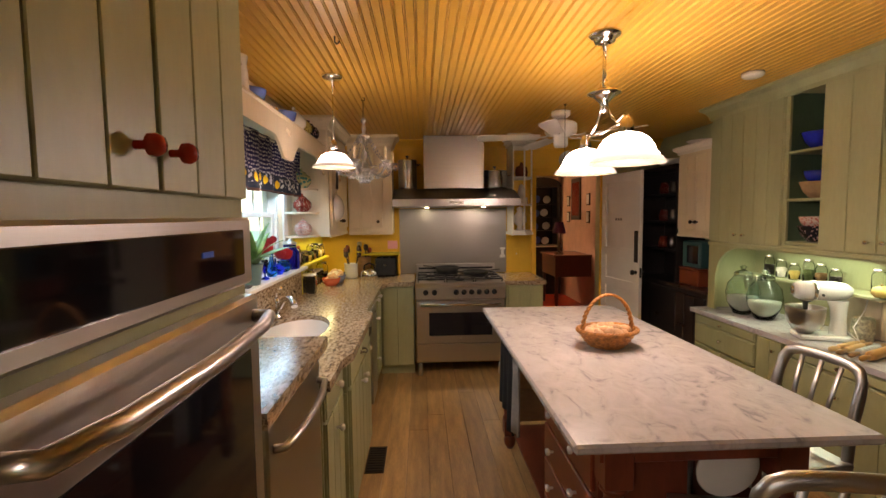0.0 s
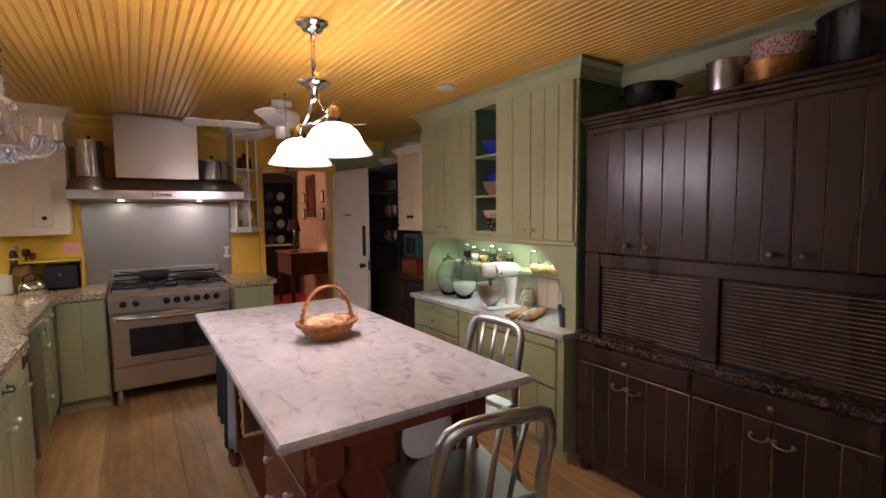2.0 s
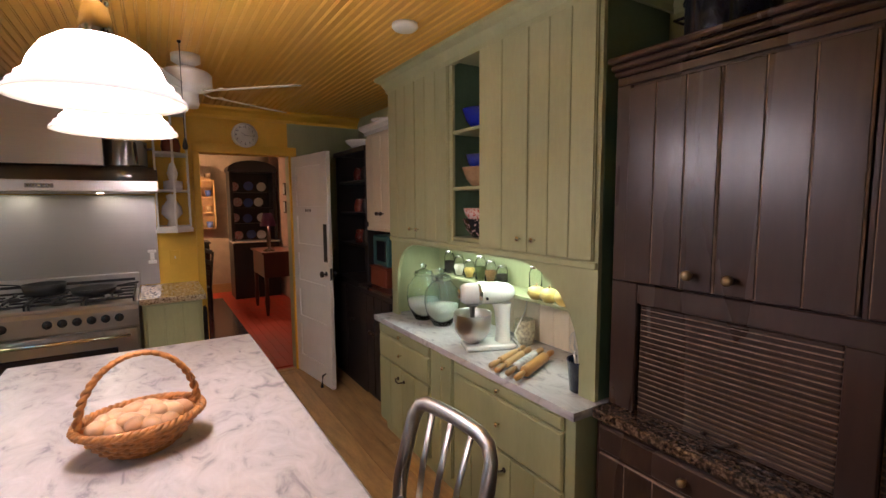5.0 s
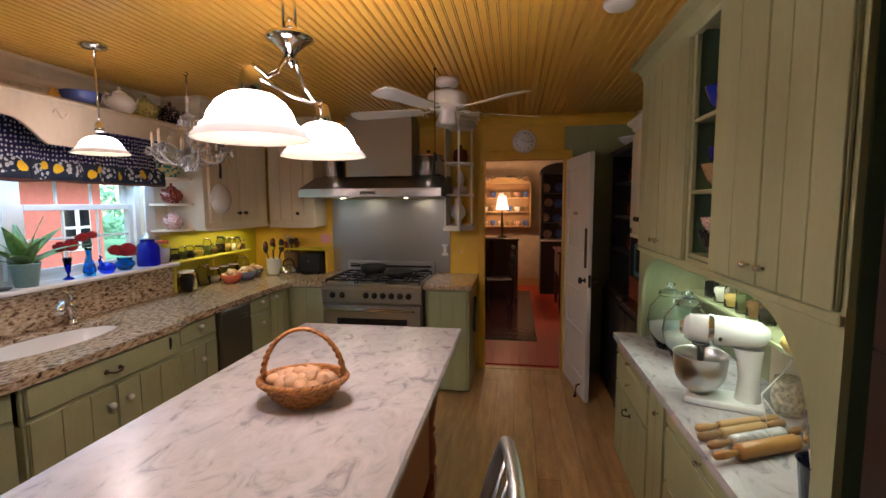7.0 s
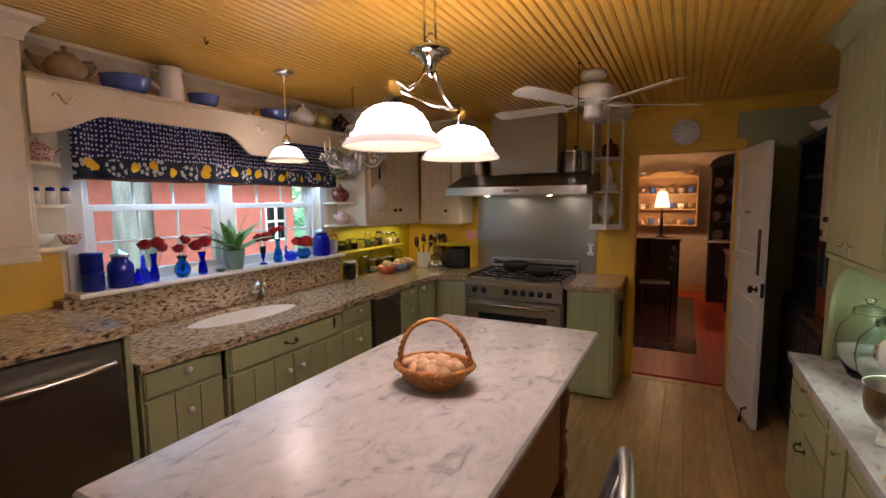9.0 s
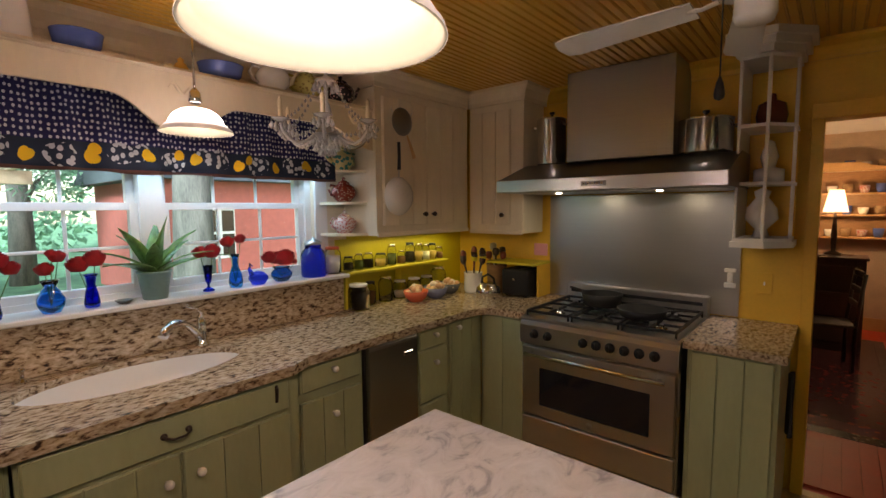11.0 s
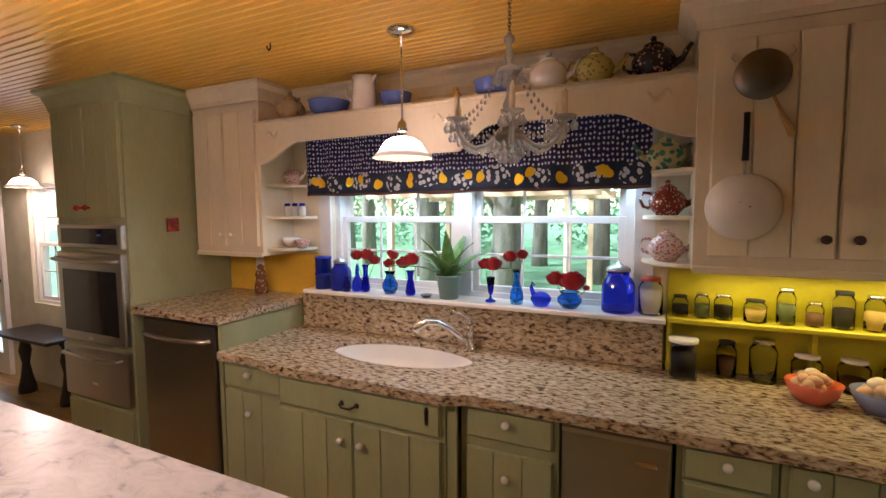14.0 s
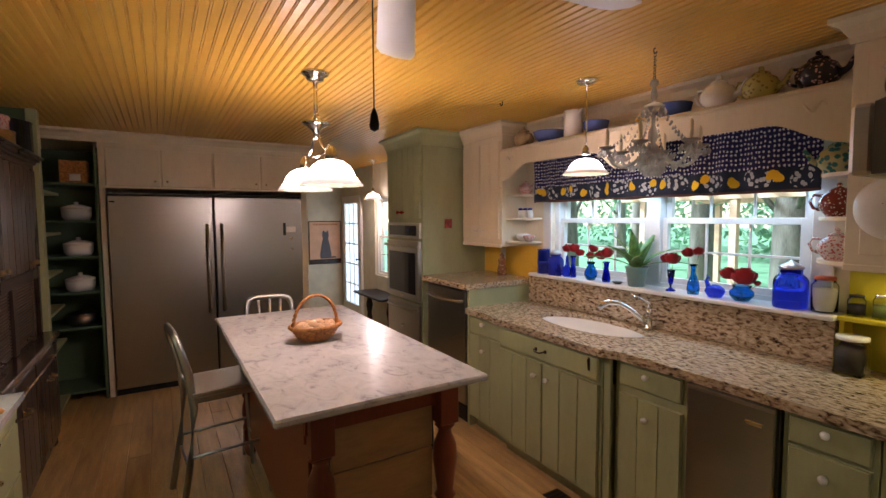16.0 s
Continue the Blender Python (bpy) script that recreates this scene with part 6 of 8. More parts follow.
jar(0.62, 7.48, 0.949, 0.06, 0.19, SPICE[0], "clip-top glass jar near the corner", CHROME, 0.4)
for x, y, col_, lab in ((0.80, 7.03, (0.62, 0.13, 0.07), "red glass bowl heaped with eggs"), (0.82, 7.22, (0.20, 0.22, 0.36), "blue glass bowl heaped with eggs"), (0.78, 7.42, (0.16, 0.16, 0.17), "dark smoky bowl heaped with eggs")):
    t = vessel("egg_bowl", x, y, 0.949, hollow([(0.001, 0), (0.05, 0), (0.075, 0.03), (0.09, 0.075)]), paint("tinted_pressed_glass", col_, 0.1, vary=0.1), lab, "bowl")
    for i in range(20):
        rr_ = 0.062 * math.sqrt(random.random())
        a = random.random() * 6.28
        e = egg(None, 0, 0, 0, EGG if random.random() < 0.6 else EGG2, 80, random.random() * 360)
        tagged(e, "hen's egg in a bowl on the granite worktop", "egg", "eggs in bowls on the worktop")
        e.location = (x + rr_ * math.cos(a), y + rr_ * math.sin(a), 0.993 + (0.06 if i > 9 else 0.01) * (1 - rr_ / 0.09) + 0.01 * random.random())

t = vessel("utensil_crock", 0.91, 7.56, 0.949, hollow([(0.001, 0), (0.065, 0), (0.072, 0.02), (0.07, 0.15), (0.075, 0.155)], 0.006), CERAMIC, "cream ceramic crock full of kitchen utensils", "crock")
for k in range(11):
    a = k * 2.1
    top = (0.085 * math.cos(a), 0.085 * math.sin(a), 0.25 + 0.02 * (k % 4))
    u = part("utensil", add_tube(bmesh.new(), [(0.02 * math.cos(a), 0.02 * math.sin(a), 0.02), tuple(0.7 * c for c in top[:2]) + (0.17,), top], [0.005, 0.006, 0.008], 8), [DARK, BRONZE, REDWOOD, DARK, LEMON][k % 5], t)
    part("head", add_lathe(bmesh.new(), [(0.001, -0.035), (0.02, -0.02), (0.026, 0.005), (0.018, 0.03), (0.001, 0.04)], 12, top), [DARK, BRONZE, REDWOOD, DARK, LEMON][k % 5], u)
t = vessel("utensil_crock", 1.03, 7.70, 0.949, hollow([(0.001, 0), (0.06, 0), (0.068, 0.02), (0.078, 0.21), (0.082, 0.215)], 0.007), PINE, "tall brown stoneware crock holding wooden spatulas", "crock")
for k in range(5):
    a = k * 1.3
    u = part("utensil", add_tube(bmesh.new(), [(0.02 * math.cos(a), 0.02 * math.sin(a), 0.02), (0.05 * math.cos(a), 0.05 * math.sin(a), 0.25), (0.06 * math.cos(a), 0.06 * math.sin(a), 0.27 + 0.03 * (k % 3))], [0.006, 0.007, 0.009], 8), [REDWOOD, BRONZE, STEEL][k % 3], t)
    part("head", add_lathe(bmesh.new(), [(0.001, -0.03), (0.02, -0.02), (0.027, 0.005), (0.022, 0.03), (0.001, 0.035)], 12, (0.06 * math.cos(a), 0.06 * math.sin(a), 0.28 + 0.03 * (k % 3))), [REDWOOD, BRONZE, STEEL][k % 3], u)
t = thing("kettle", (1.11, 7.47, 0.949), "small polished steel kettle with black handle", "kettle")
part("body", add_lathe(bmesh.new(), [(0.001, 0), (0.082, 0), (0.09, 0.02), (0.086, 0.07), (0.06, 0.10), (0.03, 0.108), (0.001, 0.11)], 28), CHROME, t)
part("handle", add_tube(bmesh.new(), [(-0.06, 0, 0.07), (-0.05, 0, 0.14), (0, 0, 0.165), (0.05, 0, 0.14), (0.06, 0, 0.07)], 0.008, 8), IRON, t)
part("lid_knob", add_lathe(bmesh.new(), [(0.006, 0.094), (0.013, 0.105), (0.001, 0.112)], 12), IRON, t)
t = thing("toaster", (1.16, 7.57, 0.951), "black toaster inside the yellow open shelf", "toaster")
part("body", add_box(bmesh.new(), 0, 0.22, 0, 0.24, 0.008, 0.20, 0.02, 3), IRON, t)
block("slot", 0.06, 0.08, 0.03, 0.21, 0.2, 0.203, DARKSTEEL, t, 0)
block("slot", 0.14, 0.16, 0.03, 0.21, 0.2, 0.203, DARKSTEEL, t, 0)
block("lever", 0.10, 0.12, -0.012, 0.0, 0.12, 0.135, CHROME, t, 0.002)
for x, y in ((0.03, 0.03), (0.19, 0.03), (0.03, 0.21), (0.19, 0.21)):
    part("foot", add_lathe(bmesh.new(), [(0.01, 0), (0.01, 0.009)], 8, (x, y, 0)), IRON, t)


# ---- crockery ----
def teapot(x, y, z, s, material, label, turn=0):
    t = thing("teapot", pose(x, y, z, 0, 0, turn), label, "teapot")
    b_ = part("body", add_lathe(bmesh.new(), [(r * s, h * s) for r, h in ((0.001, 0), (0.045, 0), (0.048, 0.006), (0.072, 0.035), (0.076, 0.065), (0.06, 0.095), (0.038, 0.108), (0.036, 0.112))], 28), material, t)
    l_ = part("lid", add_lathe(bmesh.new(), [(r * s, h * s) for r, h in ((0.037, 0.112), (0.034, 0.12), (0.015, 0.13), (0.008, 0.134), (0.012, 0.142), (0.008, 0.15), (0.001, 0.152))], 24), material, t)
    part("spout", add_tube(bmesh.new(), [tuple(s * c for c in p) for p in ((0, 0.065, 0.045), (0, 0.095, 0.06), (0, 0.11, 0.09), (0, 0.125, 0.11))], [0.016 * s, 0.012 * s, 0.009 * s, 0.008 * s], 10), material, t)
    part("handle", add_tube(bmesh.new(), [tuple(s * c for c in p) for p in ((0, -0.06, 0.095), (0, -0.095, 0.10), (0, -0.11, 0.07), (0, -0.095, 0.04), (0, -0.07, 0.03))], 0.007 * s, 8), material, t)
    return t


def spotted(name, base, spot, scale=26, size=0.3):
    m, nt, b = nodes_of(name)
    n, l = nt.nodes, nt.links
    v, tc, mx = n.new("ShaderNodeTexVoronoi"), n.new("ShaderNodeTexCoord"), n.new("ShaderNodeMix")
    v.inputs["Scale"].default_value = scale
    l.new(tc.outputs["Object"], v.inputs["Vector"])
    k = n.new("ShaderNodeMath")
    k.operation = "LESS_THAN"
    k.inputs[1].default_value = size
    l.new(v.outputs["Distance"], k.inputs[0])
    mx.data_type = "RGBA"
    l.new(k.outputs[0], mx.inputs["Factor"])
    mx.inputs[6].default_value, mx.inputs[7].default_value = (*base, 1), (*spot, 1)
    l.new(mx.outputs[2], b.inputs["Base Color"])
    b.inputs["Roughness"].default_value = 0.15
    return m


BLUEWARE = paint("periwinkle_glazed_ware", (0.10, 0.15, 0.42), 0.15, vary=0.1, bump=0)
FLORAL = spotted("black_floral_glaze", (0.02, 0.018, 0.025), (0.55, 0.35, 0.35), 60, 0.3)
YFLORAL = spotted("yellow_floral_glaze", (0.48, 0.42, 0.14), (0.25, 0.18, 0.06), 50, 0.3)
MAROON = spotted("maroon_flower_glaze", (0.20, 0.03, 0.02), (0.6, 0.45, 0.35), 75, 0.28)
PINKW = spotted("pink_transfer_glaze", (0.62, 0.50, 0.45), (0.50, 0.12, 0.10), 85, 0.42)
BROWNGLAZE = paint("toffee_glaze", (0.36, 0.24, 0.13), 0.12, vary=0.2, scale=20, bump=0)
TEAL = spotted("teal_majolica_glaze", (0.52, 0.50, 0.26), (0.06, 0.22, 0.20), 36, 0.45)
SH = 2.206
teapot(0.765, 4.50, SH, 1.1, BROWNGLAZE, "toffee brown glazed teapot on the high shelf", 160)
for y, r, h in ((4.77, 0.115, 0.085), (5.21, 0.085, 0.08), (5.76, 0.10, 0.078)):
    vessel("stoneware_bowl", 0.75, y, SH, hollow([(0.001, 0), (r * 0.55, 0), (r * 0.9, h * 0.4), (r, h * 0.95), (r * 1.02, h)], 0.006), BLUEWARE, "periwinkle blue glazed bowl on the high shelf", "bowl", 32)
t = vessel("milk_pitcher", 0.75, 5.01, SH, hollow([(0.001, 0), (0.062, 0), (0.068, 0.02), (0.064, 0.10), (0.058, 0.15), (0.066, 0.19)], 0.005), CERAMIC, "tall cream ceramic pitcher on the high shelf", "pitcher", 28)
part("handle", add_tube(bmesh.new(), [(0, -0.06, 0.16), (0, -0.11, 0.16), (0, -0.115, 0.10), (0, -0.06, 0.06)], 0.008, 8), CERAMIC, t)
part("lip", add_tube(bmesh.new(), [(0, 0.05, 0.16), (0, 0.068, 0.185), (0, 0.085, 0.195)], [0.012, 0.012, 0.004], 8), CERAMIC, t)
vessel("duck_figurine", 0.78, 5.57, SH, [(0.001, 0), (0.022, 0), (0.032, 0.018), (0.022, 0.038), (0.01, 0.045), (0.015, 0.056), (0.001, 0.068)], paint("yellow_porcelain", (0.75, 0.42, 0.08), 0.2), "small yellow porcelain duck on the high shelf", "figurine", 16)
teapot(0.765, 6.02, SH, 1.14, CERAMIC, "cream ceramic teapot on the high shelf", 0)
teapot(0.765, 6.22, SH, 1.08, YFLORAL, "yellow floral teapot on the high shelf", 0)
teapot(0.765, 6.45, SH, 1.12, FLORAL, "black floral teapot on the high shelf", 0)
teapot(0.68, 6.51, 1.838, 1.05, TEAL, "green and yellow majolica teapot on a corner shelf", 180)
teapot(0.68, 6.52, 1.643, 1.0, MAROON, "maroon flowered teapot on a corner shelf", 0)
teapot(0.68, 6.52, 1.448, 0.95, PINKW, "pink and white patterned teapot on a corner shelf", 0)
teapot(0.66, 4.41, 1.838, 0.75, PINKW, "small gold and white teapot on a corner shelf", 0)
for y in (4.37, 4.43, 4.49):
    t = vessel("shaker", 0.68, y, 1.643, [(0.001, 0), (0.022, 0), (0.022, 0.055), (0.016, 0.062)], CERAMIC, "white ceramic shaker with dark blue lid", "shaker", 14)
    part("lid", add_lathe(bmesh.new(), [(0.018, 0.062), (0.018, 0.078), (0.001, 0.082)], 14), NAVY, t)
vessel("gravy_boat", 0.66, 4.38, 1.448, hollow([(0.001, 0), (0.03, 0), (0.055, 0.03), (0.06, 0.06)]), CERAMIC, "white china bowl on a corner shelf", "bowl")
vessel("gravy_boat", 0.69, 4.49, 1.448, hollow([(0.001, 0), (0.025, 0), (0.045, 0.03), (0.05, 0.05)]), PINKW, "patterned china cup on a corner shelf", "cup")

# utensils hanging on the cream cabinet door
ENAMEL = paint("speckled_white_enamel", (0.70, 0.66, 0.6), 0.2, vary=0.05, bump=0)
t = thing("enamel_colander", (0.912, 6.765, 1.675), "white enamel colander with long black handle on the cabinet", "colander")
part("bowl", add_lathe(bmesh.new(), [(0.118, 0.0), (0.122, 0.004), (0.118, 0.008), (0.105, 0.03), (0.07, 0.055), (0.03, 0.066), (0.001, 0.068)], 36, axis="x"), ENAMEL, t)
for k in range(16):
    a = k * 2.399
    r_ = 0.013 * math.sqrt(k + 0.5) * 1.4
    part("hole", add_lathe(bmesh.new(), [(0.003, 0.0685 - 4.6 * r_ * r_), (0.001, 0.069 - 4.6 * r_ * r_)], 6, (0, r_ * math.cos(a), r_ * math.sin(a)), "x"), IRON, t)
part("neck", add_tube(bmesh.new(), [(0.008, 0.0, 0.115), (0.012, 0.0, 0.17)], 0.006, 8), STEEL, t)
part("handle", add_tube(bmesh.new(), [(0.012, 0.0, 0.165), (0.015, 0.0, 0.25), (0.012, 0.0, 0.335)], [0.012, 0.010, 0.010], 10), IRON, t)
t = thing("mesh_skimmer", (0.912, 6.805, 2.14), "dark wire mesh skimmer with pale wooden handle", "skimmer")
part("mesh_bowl", add_lathe(bmesh.new(), [(0.085, 0.0), (0.088, 0.005), (0.084, 0.010), (0.06, 0.022), (0.001, 0.03)], 32, axis="x"), DARKSTEEL, t)
part("handle", add_tube(bmesh.new(), [(0.012, 0.035, -0.08), (0.016, 0.06, -0.14), (0.016, 0.095, -0.22)], [0.005, 0.009, 0.012], 8), LIGHTWOOD, t)
for s in (-1, 1):
    part("ear", add_tube(bmesh.new(), [(0.005, s * 0.08, 0.05), (0.005, s * 0.095, 0.07), (0.005, s * 0.085, 0.085)], 0.003, 6), STEEL, t)
t = thing("wall_picture", (0.95, 3.712, 1.55), "small red framed picture tile on the green tower side", "picture")
block("frame", 0, 0.075, -0.006, 0.006, 0, 0.085, paint("red_picture", (0.30, 0.05, 0.04), 0.4, vary=0.6, scale=30), t, 0.002)
t = vessel("figurine", 0.66, 4.10, 1.131, [(0.001, 0), (0.04, 0), (0.042, 0.05), (0.03, 0.10), (0.036, 0.13), (0.02, 0.16), (0.024, 0.18), (0.001, 0.2)], spotted("painted_figurine", (0.25, 0.10, 0.05), (0.45, 0.30, 0.18), 40), "brown painted ceramic figurine on the raised granite", "figurine")
t = thing("wall_switch", (0.552, 3.95, 1.24), "cream switch plate on the yellow wall", "switch")
block("plate", 0, 0.006, 0, 0.075, 0, 0.12, CERAMIC, t, 0.002)
t = thing("wall_switch", (2.70, 7.842, 1.10), "yellow painted switch plate above the side worktop", "switch")
block("plate", 0, 0.075, 0, 0.006, 0, 0.12, YELLOW, t, 0.002)
block("toggle", 0.034, 0.042, -0.01, 0, 0.05, 0.07, CERAMIC, t, 0.001)
t = thing("magnet_timer", (2.575, 7.81, 1.12), "small white ceramic spoon rest on the steel splashback", "spoon rest")
block("body", -0.03, 0.03, 0, 0.022, 0, 0.03, CERAMIC, t, 0.004)
block("neck", -0.015, 0.015, 0.002, 0.02, 0.031, 0.09, CERAMIC, t, 0.004)
block("top", -0.03, 0.03, 0, 0.022, 0.091, 0.115, CERAMIC, t, 0.004)
t = vessel("lidded_pot", 2.75, 7.64, 1.385 + 0.617, [(0.001, 0), (0.06, 0), (0.07, 0.05), (0.06, 0.11), (0.02, 0.13), (0.015, 0.16), (0.001, 0.165)], paint("red_brown_glaze", (0.15, 0.04, 0.025), 0.25), "red-brown lidded pot in the display cabinet", "pot")
t = vessel("bottle_figurine", 2.75, 7.64, 1.385 + 0.332, [(0.001, 0), (0.05, 0), (0.05, 0.06), (0.02, 0.07), (0.03, 0.12), (0.014, 0.19), (0.001, 0.2)], CERAMIC, "pale ceramic figurine in the display cabinet", "figurine")
t.scale = (1.35, 1.35, 1.08)
t = vessel("rooster_figurine", 2.73, 7.62, 1.385 + 0.047, [(0.001, 0), (0.03, 0), (0.02, 0.04), (0.055, 0.09), (0.05, 0.14), (0.022, 0.19), (0.028, 0.22), (0.001, 0.24)], CERAMIC, "white ceramic rooster in the display cabinet", "figurine")
t.scale = (1.35, 1.35, 1.08)

# ---- on the hutch counter ----
CZ = 0.831
t = thing("stand_mixer", pose(4.045, 5.31, CZ, 0, 0, -112), "white stand mixer with steel bowl on the marble counter", "stand mixer")
t.scale = (0.92, 0.82, 0.94)
APPL = paint("white_enamelled_metal", (0.78, 0.77, 0.74), 0.12, vary=0.02, bump=0)
bm = add_box(bmesh.new(), -0.09, 0.09, -0.11, 0.22, 0.0, 0.03, 0.014, 3)
part("base", bm, APPL, t)
bm = bmesh.new()
rows = []
for z, y0, y1, w in ((0.03, 0.10, 0.21, 0.05), (0.12, 0.11, 0.20, 0.045), (0.20, 0.10, 0.205, 0.045), (0.25, 0.08, 0.21, 0.05)):
    rows.append([bm.verts.new((w * math.cos(a), (y0 + y1) / 2 + (y1 - y0) / 2 * math.sin(a), z)) for a in [2 * math.pi * i / 20 for i in range(20)]])
for a, b2 in zip(rows, rows[1:]):
    for i in range(20):
        bm.faces.new((a[i], a[(i + 1) % 20], b2[(i + 1) % 20], b2[i])).smooth = True
part("column", bm, APPL, t)
bm = add_lathe(bmesh.new(), [(0.001, -0.13), (0.045, -0.125), (0.058, -0.10), (0.063, 0.0), (0.062, 0.12), (0.052, 0.19), (0.03, 0.225), (0.001, 0.235)], 28, (0, 0, 0.31), "y")
part("motor_head", bm, APPL, t)
part("trim_band", add_lathe(bmesh.new(), [(0.0655, -0.02), (0.0665, -0.015), (0.0665, 0.0), (0.0655, 0.004)], 28, (0, 0, 0.31), "y", close=False), CHROME, t)
part("hub_cap", add_lathe(bmesh.new(), [(0.03, -0.125), (0.03, -0.142), (0.02, -0.146), (0.001, -0.146)], 20, (0, 0, 0.31), "y"), CHROME, t)
part("beater_shaft", add_lathe(bmesh.new(), [(0.04, 0.25), (0.04, 0.24), (0.018, 0.23), (0.015, 0.17)], 20, (0, -0.05, 0)), DARKSTEEL, t)
part("steel_bowl", add_lathe(bmesh.new(), hollow([(0.001, 0.03), (0.045, 0.03), (0.05, 0.042), (0.084, 0.062), (0.112, 0.10), (0.121, 0.15), (0.122, 0.20), (0.126, 0.202)]), 36, (0, -0.05, 0), close=False), STEEL, t)
part("speed_knob", add_lathe(bmesh.new(), [(0.008, -0.063), (0.008, -0.075), (0.001, -0.076)], 12, (0, 0.03, 0.29), "x"), IRON, t)
part("speed_knob", add_lathe(bmesh.new(), [(0.008, 0.063), (0.008, 0.075), (0.001, 0.076)], 12, (0, 0.03, 0.29), "x"), IRON, t)
part("cord", add_tube(bmesh.new(), [(0.0, 0.215, 0.05), (0.04, 0.26, 0.006), (0.12, 0.28, 0.005), (0.16, 0.22, 0.005), (0.10, 0.20, 0.30 - 0.2), (0.02, 0.30, 0.2), (0.0, 0.33, 0.30)], 0.004, 6), WHITE, t)


def rolling_pin(x, y, turn, r, ln, body, handle, label):
    t = thing("rolling_pin", pose(x, y, CZ + r, 0, 0, turn), label, "rolling pin", "rolling pins on the marble")
    part("roller", add_lathe(bmesh.new(), [(0.001, -ln / 2), (r * 0.8, -ln / 2), (r, -ln / 2 + 0.01), (r, ln / 2 - 0.01), (r * 0.8, ln / 2), (0.001, ln / 2)], 24, axis="x"), body, t)
    for s in (-1, 1):
        part("handle", add_lathe(bmesh.new(), [(0.008, s * ln / 2), (0.01, s * (ln / 2 + 0.02)), (0.015, s * (ln / 2 + 0.05)), (0.013, s * (ln / 2 + 0.085)), (0.001, s * (ln / 2 + 0.095))], 14, axis="x"), handle, t)


PINWOOD = paint("orange_varnished_wood", (0.55, 0.27, 0.08), 0.35, vary=0.2, stretch=(0.3, 1, 1))
INK = paint("near_black_navy_enamel", (0.006, 0.008, 0.03), 0.15, bump=0)
GREYMARBLE = stone("grey_marble", [(0.4, (0.4, 0.4, 0.4)), (0.6, (0.66, 0.65, 0.64))], 20, 0.2)
rolling_pin(4.05, 5.08, 22, 0.016, 0.17, LIGHTWOOD, LIGHTWOOD, "slim carved wooden rolling pin on the marble")
rolling_pin(4.04, 5.025, 24, 0.017, 0.19, LIGHTWOOD, PINE, "plain wooden rolling pin on the marble")
rolling_pin(4.06, 4.965, 24, 0.022, 0.22, GREYMARBLE, PINE, "grey marble rolling pin with wooden handles")
rolling_pin(4.06, 4.90, 24, 0.025, 0.24, PINWOOD, PINWOOD, "thick brown wooden rolling pin on the marble")


def apothecary(x, y, r, h, label, ribs=0):
    t = thing("glass_canister", (x, y, CZ), label, "canister")
    glass = glassy("greenish_thick_glass", (0.86, 0.96, 0.94), 0.02, 1.4) if "greenish_thick_glass" not in bpy.data.materials else bpy.data.materials["greenish_thick_glass"]
    prof = [(0.5, 0), (0.55, 0.02), (0.9, 0.25), (1.0, 0.42), (0.9, 0.62), (0.55, 0.76), (0.5, 0.78), (0.52, 0.8)]
    part("glass", add_lathe(bmesh.new(), hollow([(0.001, 0)] + [(a * r, b2 * h) for a, b2 in prof]), 32), glass, t)
    part("contents", add_lathe(bmesh.new(), [(0.001, 0.009), (r * 0.5, 0.009), (r * 0.86, h * 0.25), (r * 0.90, h * 0.36), (0.001, h * 0.38)], 24, close=False), SALT, t)
    part("lid", add_lathe(bmesh.new(), [(r * 0.55, h * 0.805), (r * 0.5, h * 0.86), (r * 0.2, h * 0.9), (r * 0.12, h * 0.92), (r * 0.2, h * 0.97), (0.001, h)], 24), glass, t)


apothecary(4.10, 6.01, 0.115, 0.37, "large round glass canister half full of flour")
apothecary(4.12, 5.81, 0.115, 0.36, "large ribbed glass canister half full of flour")
for k, y in enumerate((5.45, 5.56, 5.66, 5.78, 5.90, 6.02)):
    jar(4.31, y, 1.116, 0.034, 0.12 + 0.02 * (k % 3), SPICE[k % 5], "glass storage jar on the niche shelf")
GOURD = paint("pale_yellow_gourd", (0.66, 0.52, 0.16), 0.4, vary=0.2)
for y, r in ((4.86, 0.05), (4.96, 0.046), (5.05, 0.044)):
    t = vessel("gourd", 4.20, y, 1.116, [(0.001, 0), (r * 0.6, 0.004), (r, r * 0.7), (r * 0.8, r * 1.3), (r * 0.3, r * 1.55), (0.001, r * 1.5)], GOURD, "pale yellow gourd on the niche shelf", "gourd")
    part("stalk", add_tube(bmesh.new(), [(0, 0, r * 1.5), (0.006, 0, r * 1.85)], 0.004, 6), PINE, t)
jar(4.30, 5.16, 1.116, 0.035, 0.15, None, "clear glass jar beside the gourds")
jar(4.28, 4.62, CZ, 0.06, 0.22, None, "clear glass pitcher jar at the counter end")
t = vessel("straw_basket", 4.29, 5.23, CZ, [(0.001, 0), (0.05, 0), (0.058, 0.05), (0.055, 0.12), (0.05, 0.135)], paint("pale_straw_weave", (0.60, 0.58, 0.42), 0.8, vary=0.4, scale=60, bump=0.4), "pale woven straw basket behind the mixer", "basket")
t = vessel("utensil_cup", 4.05, 4.62, CZ, hollow([(0.001, 0), (0.046, 0), (0.058, 0.125), (0.062, 0.13)]), INK, "navy enamel cup holding wire whisks", "cup")
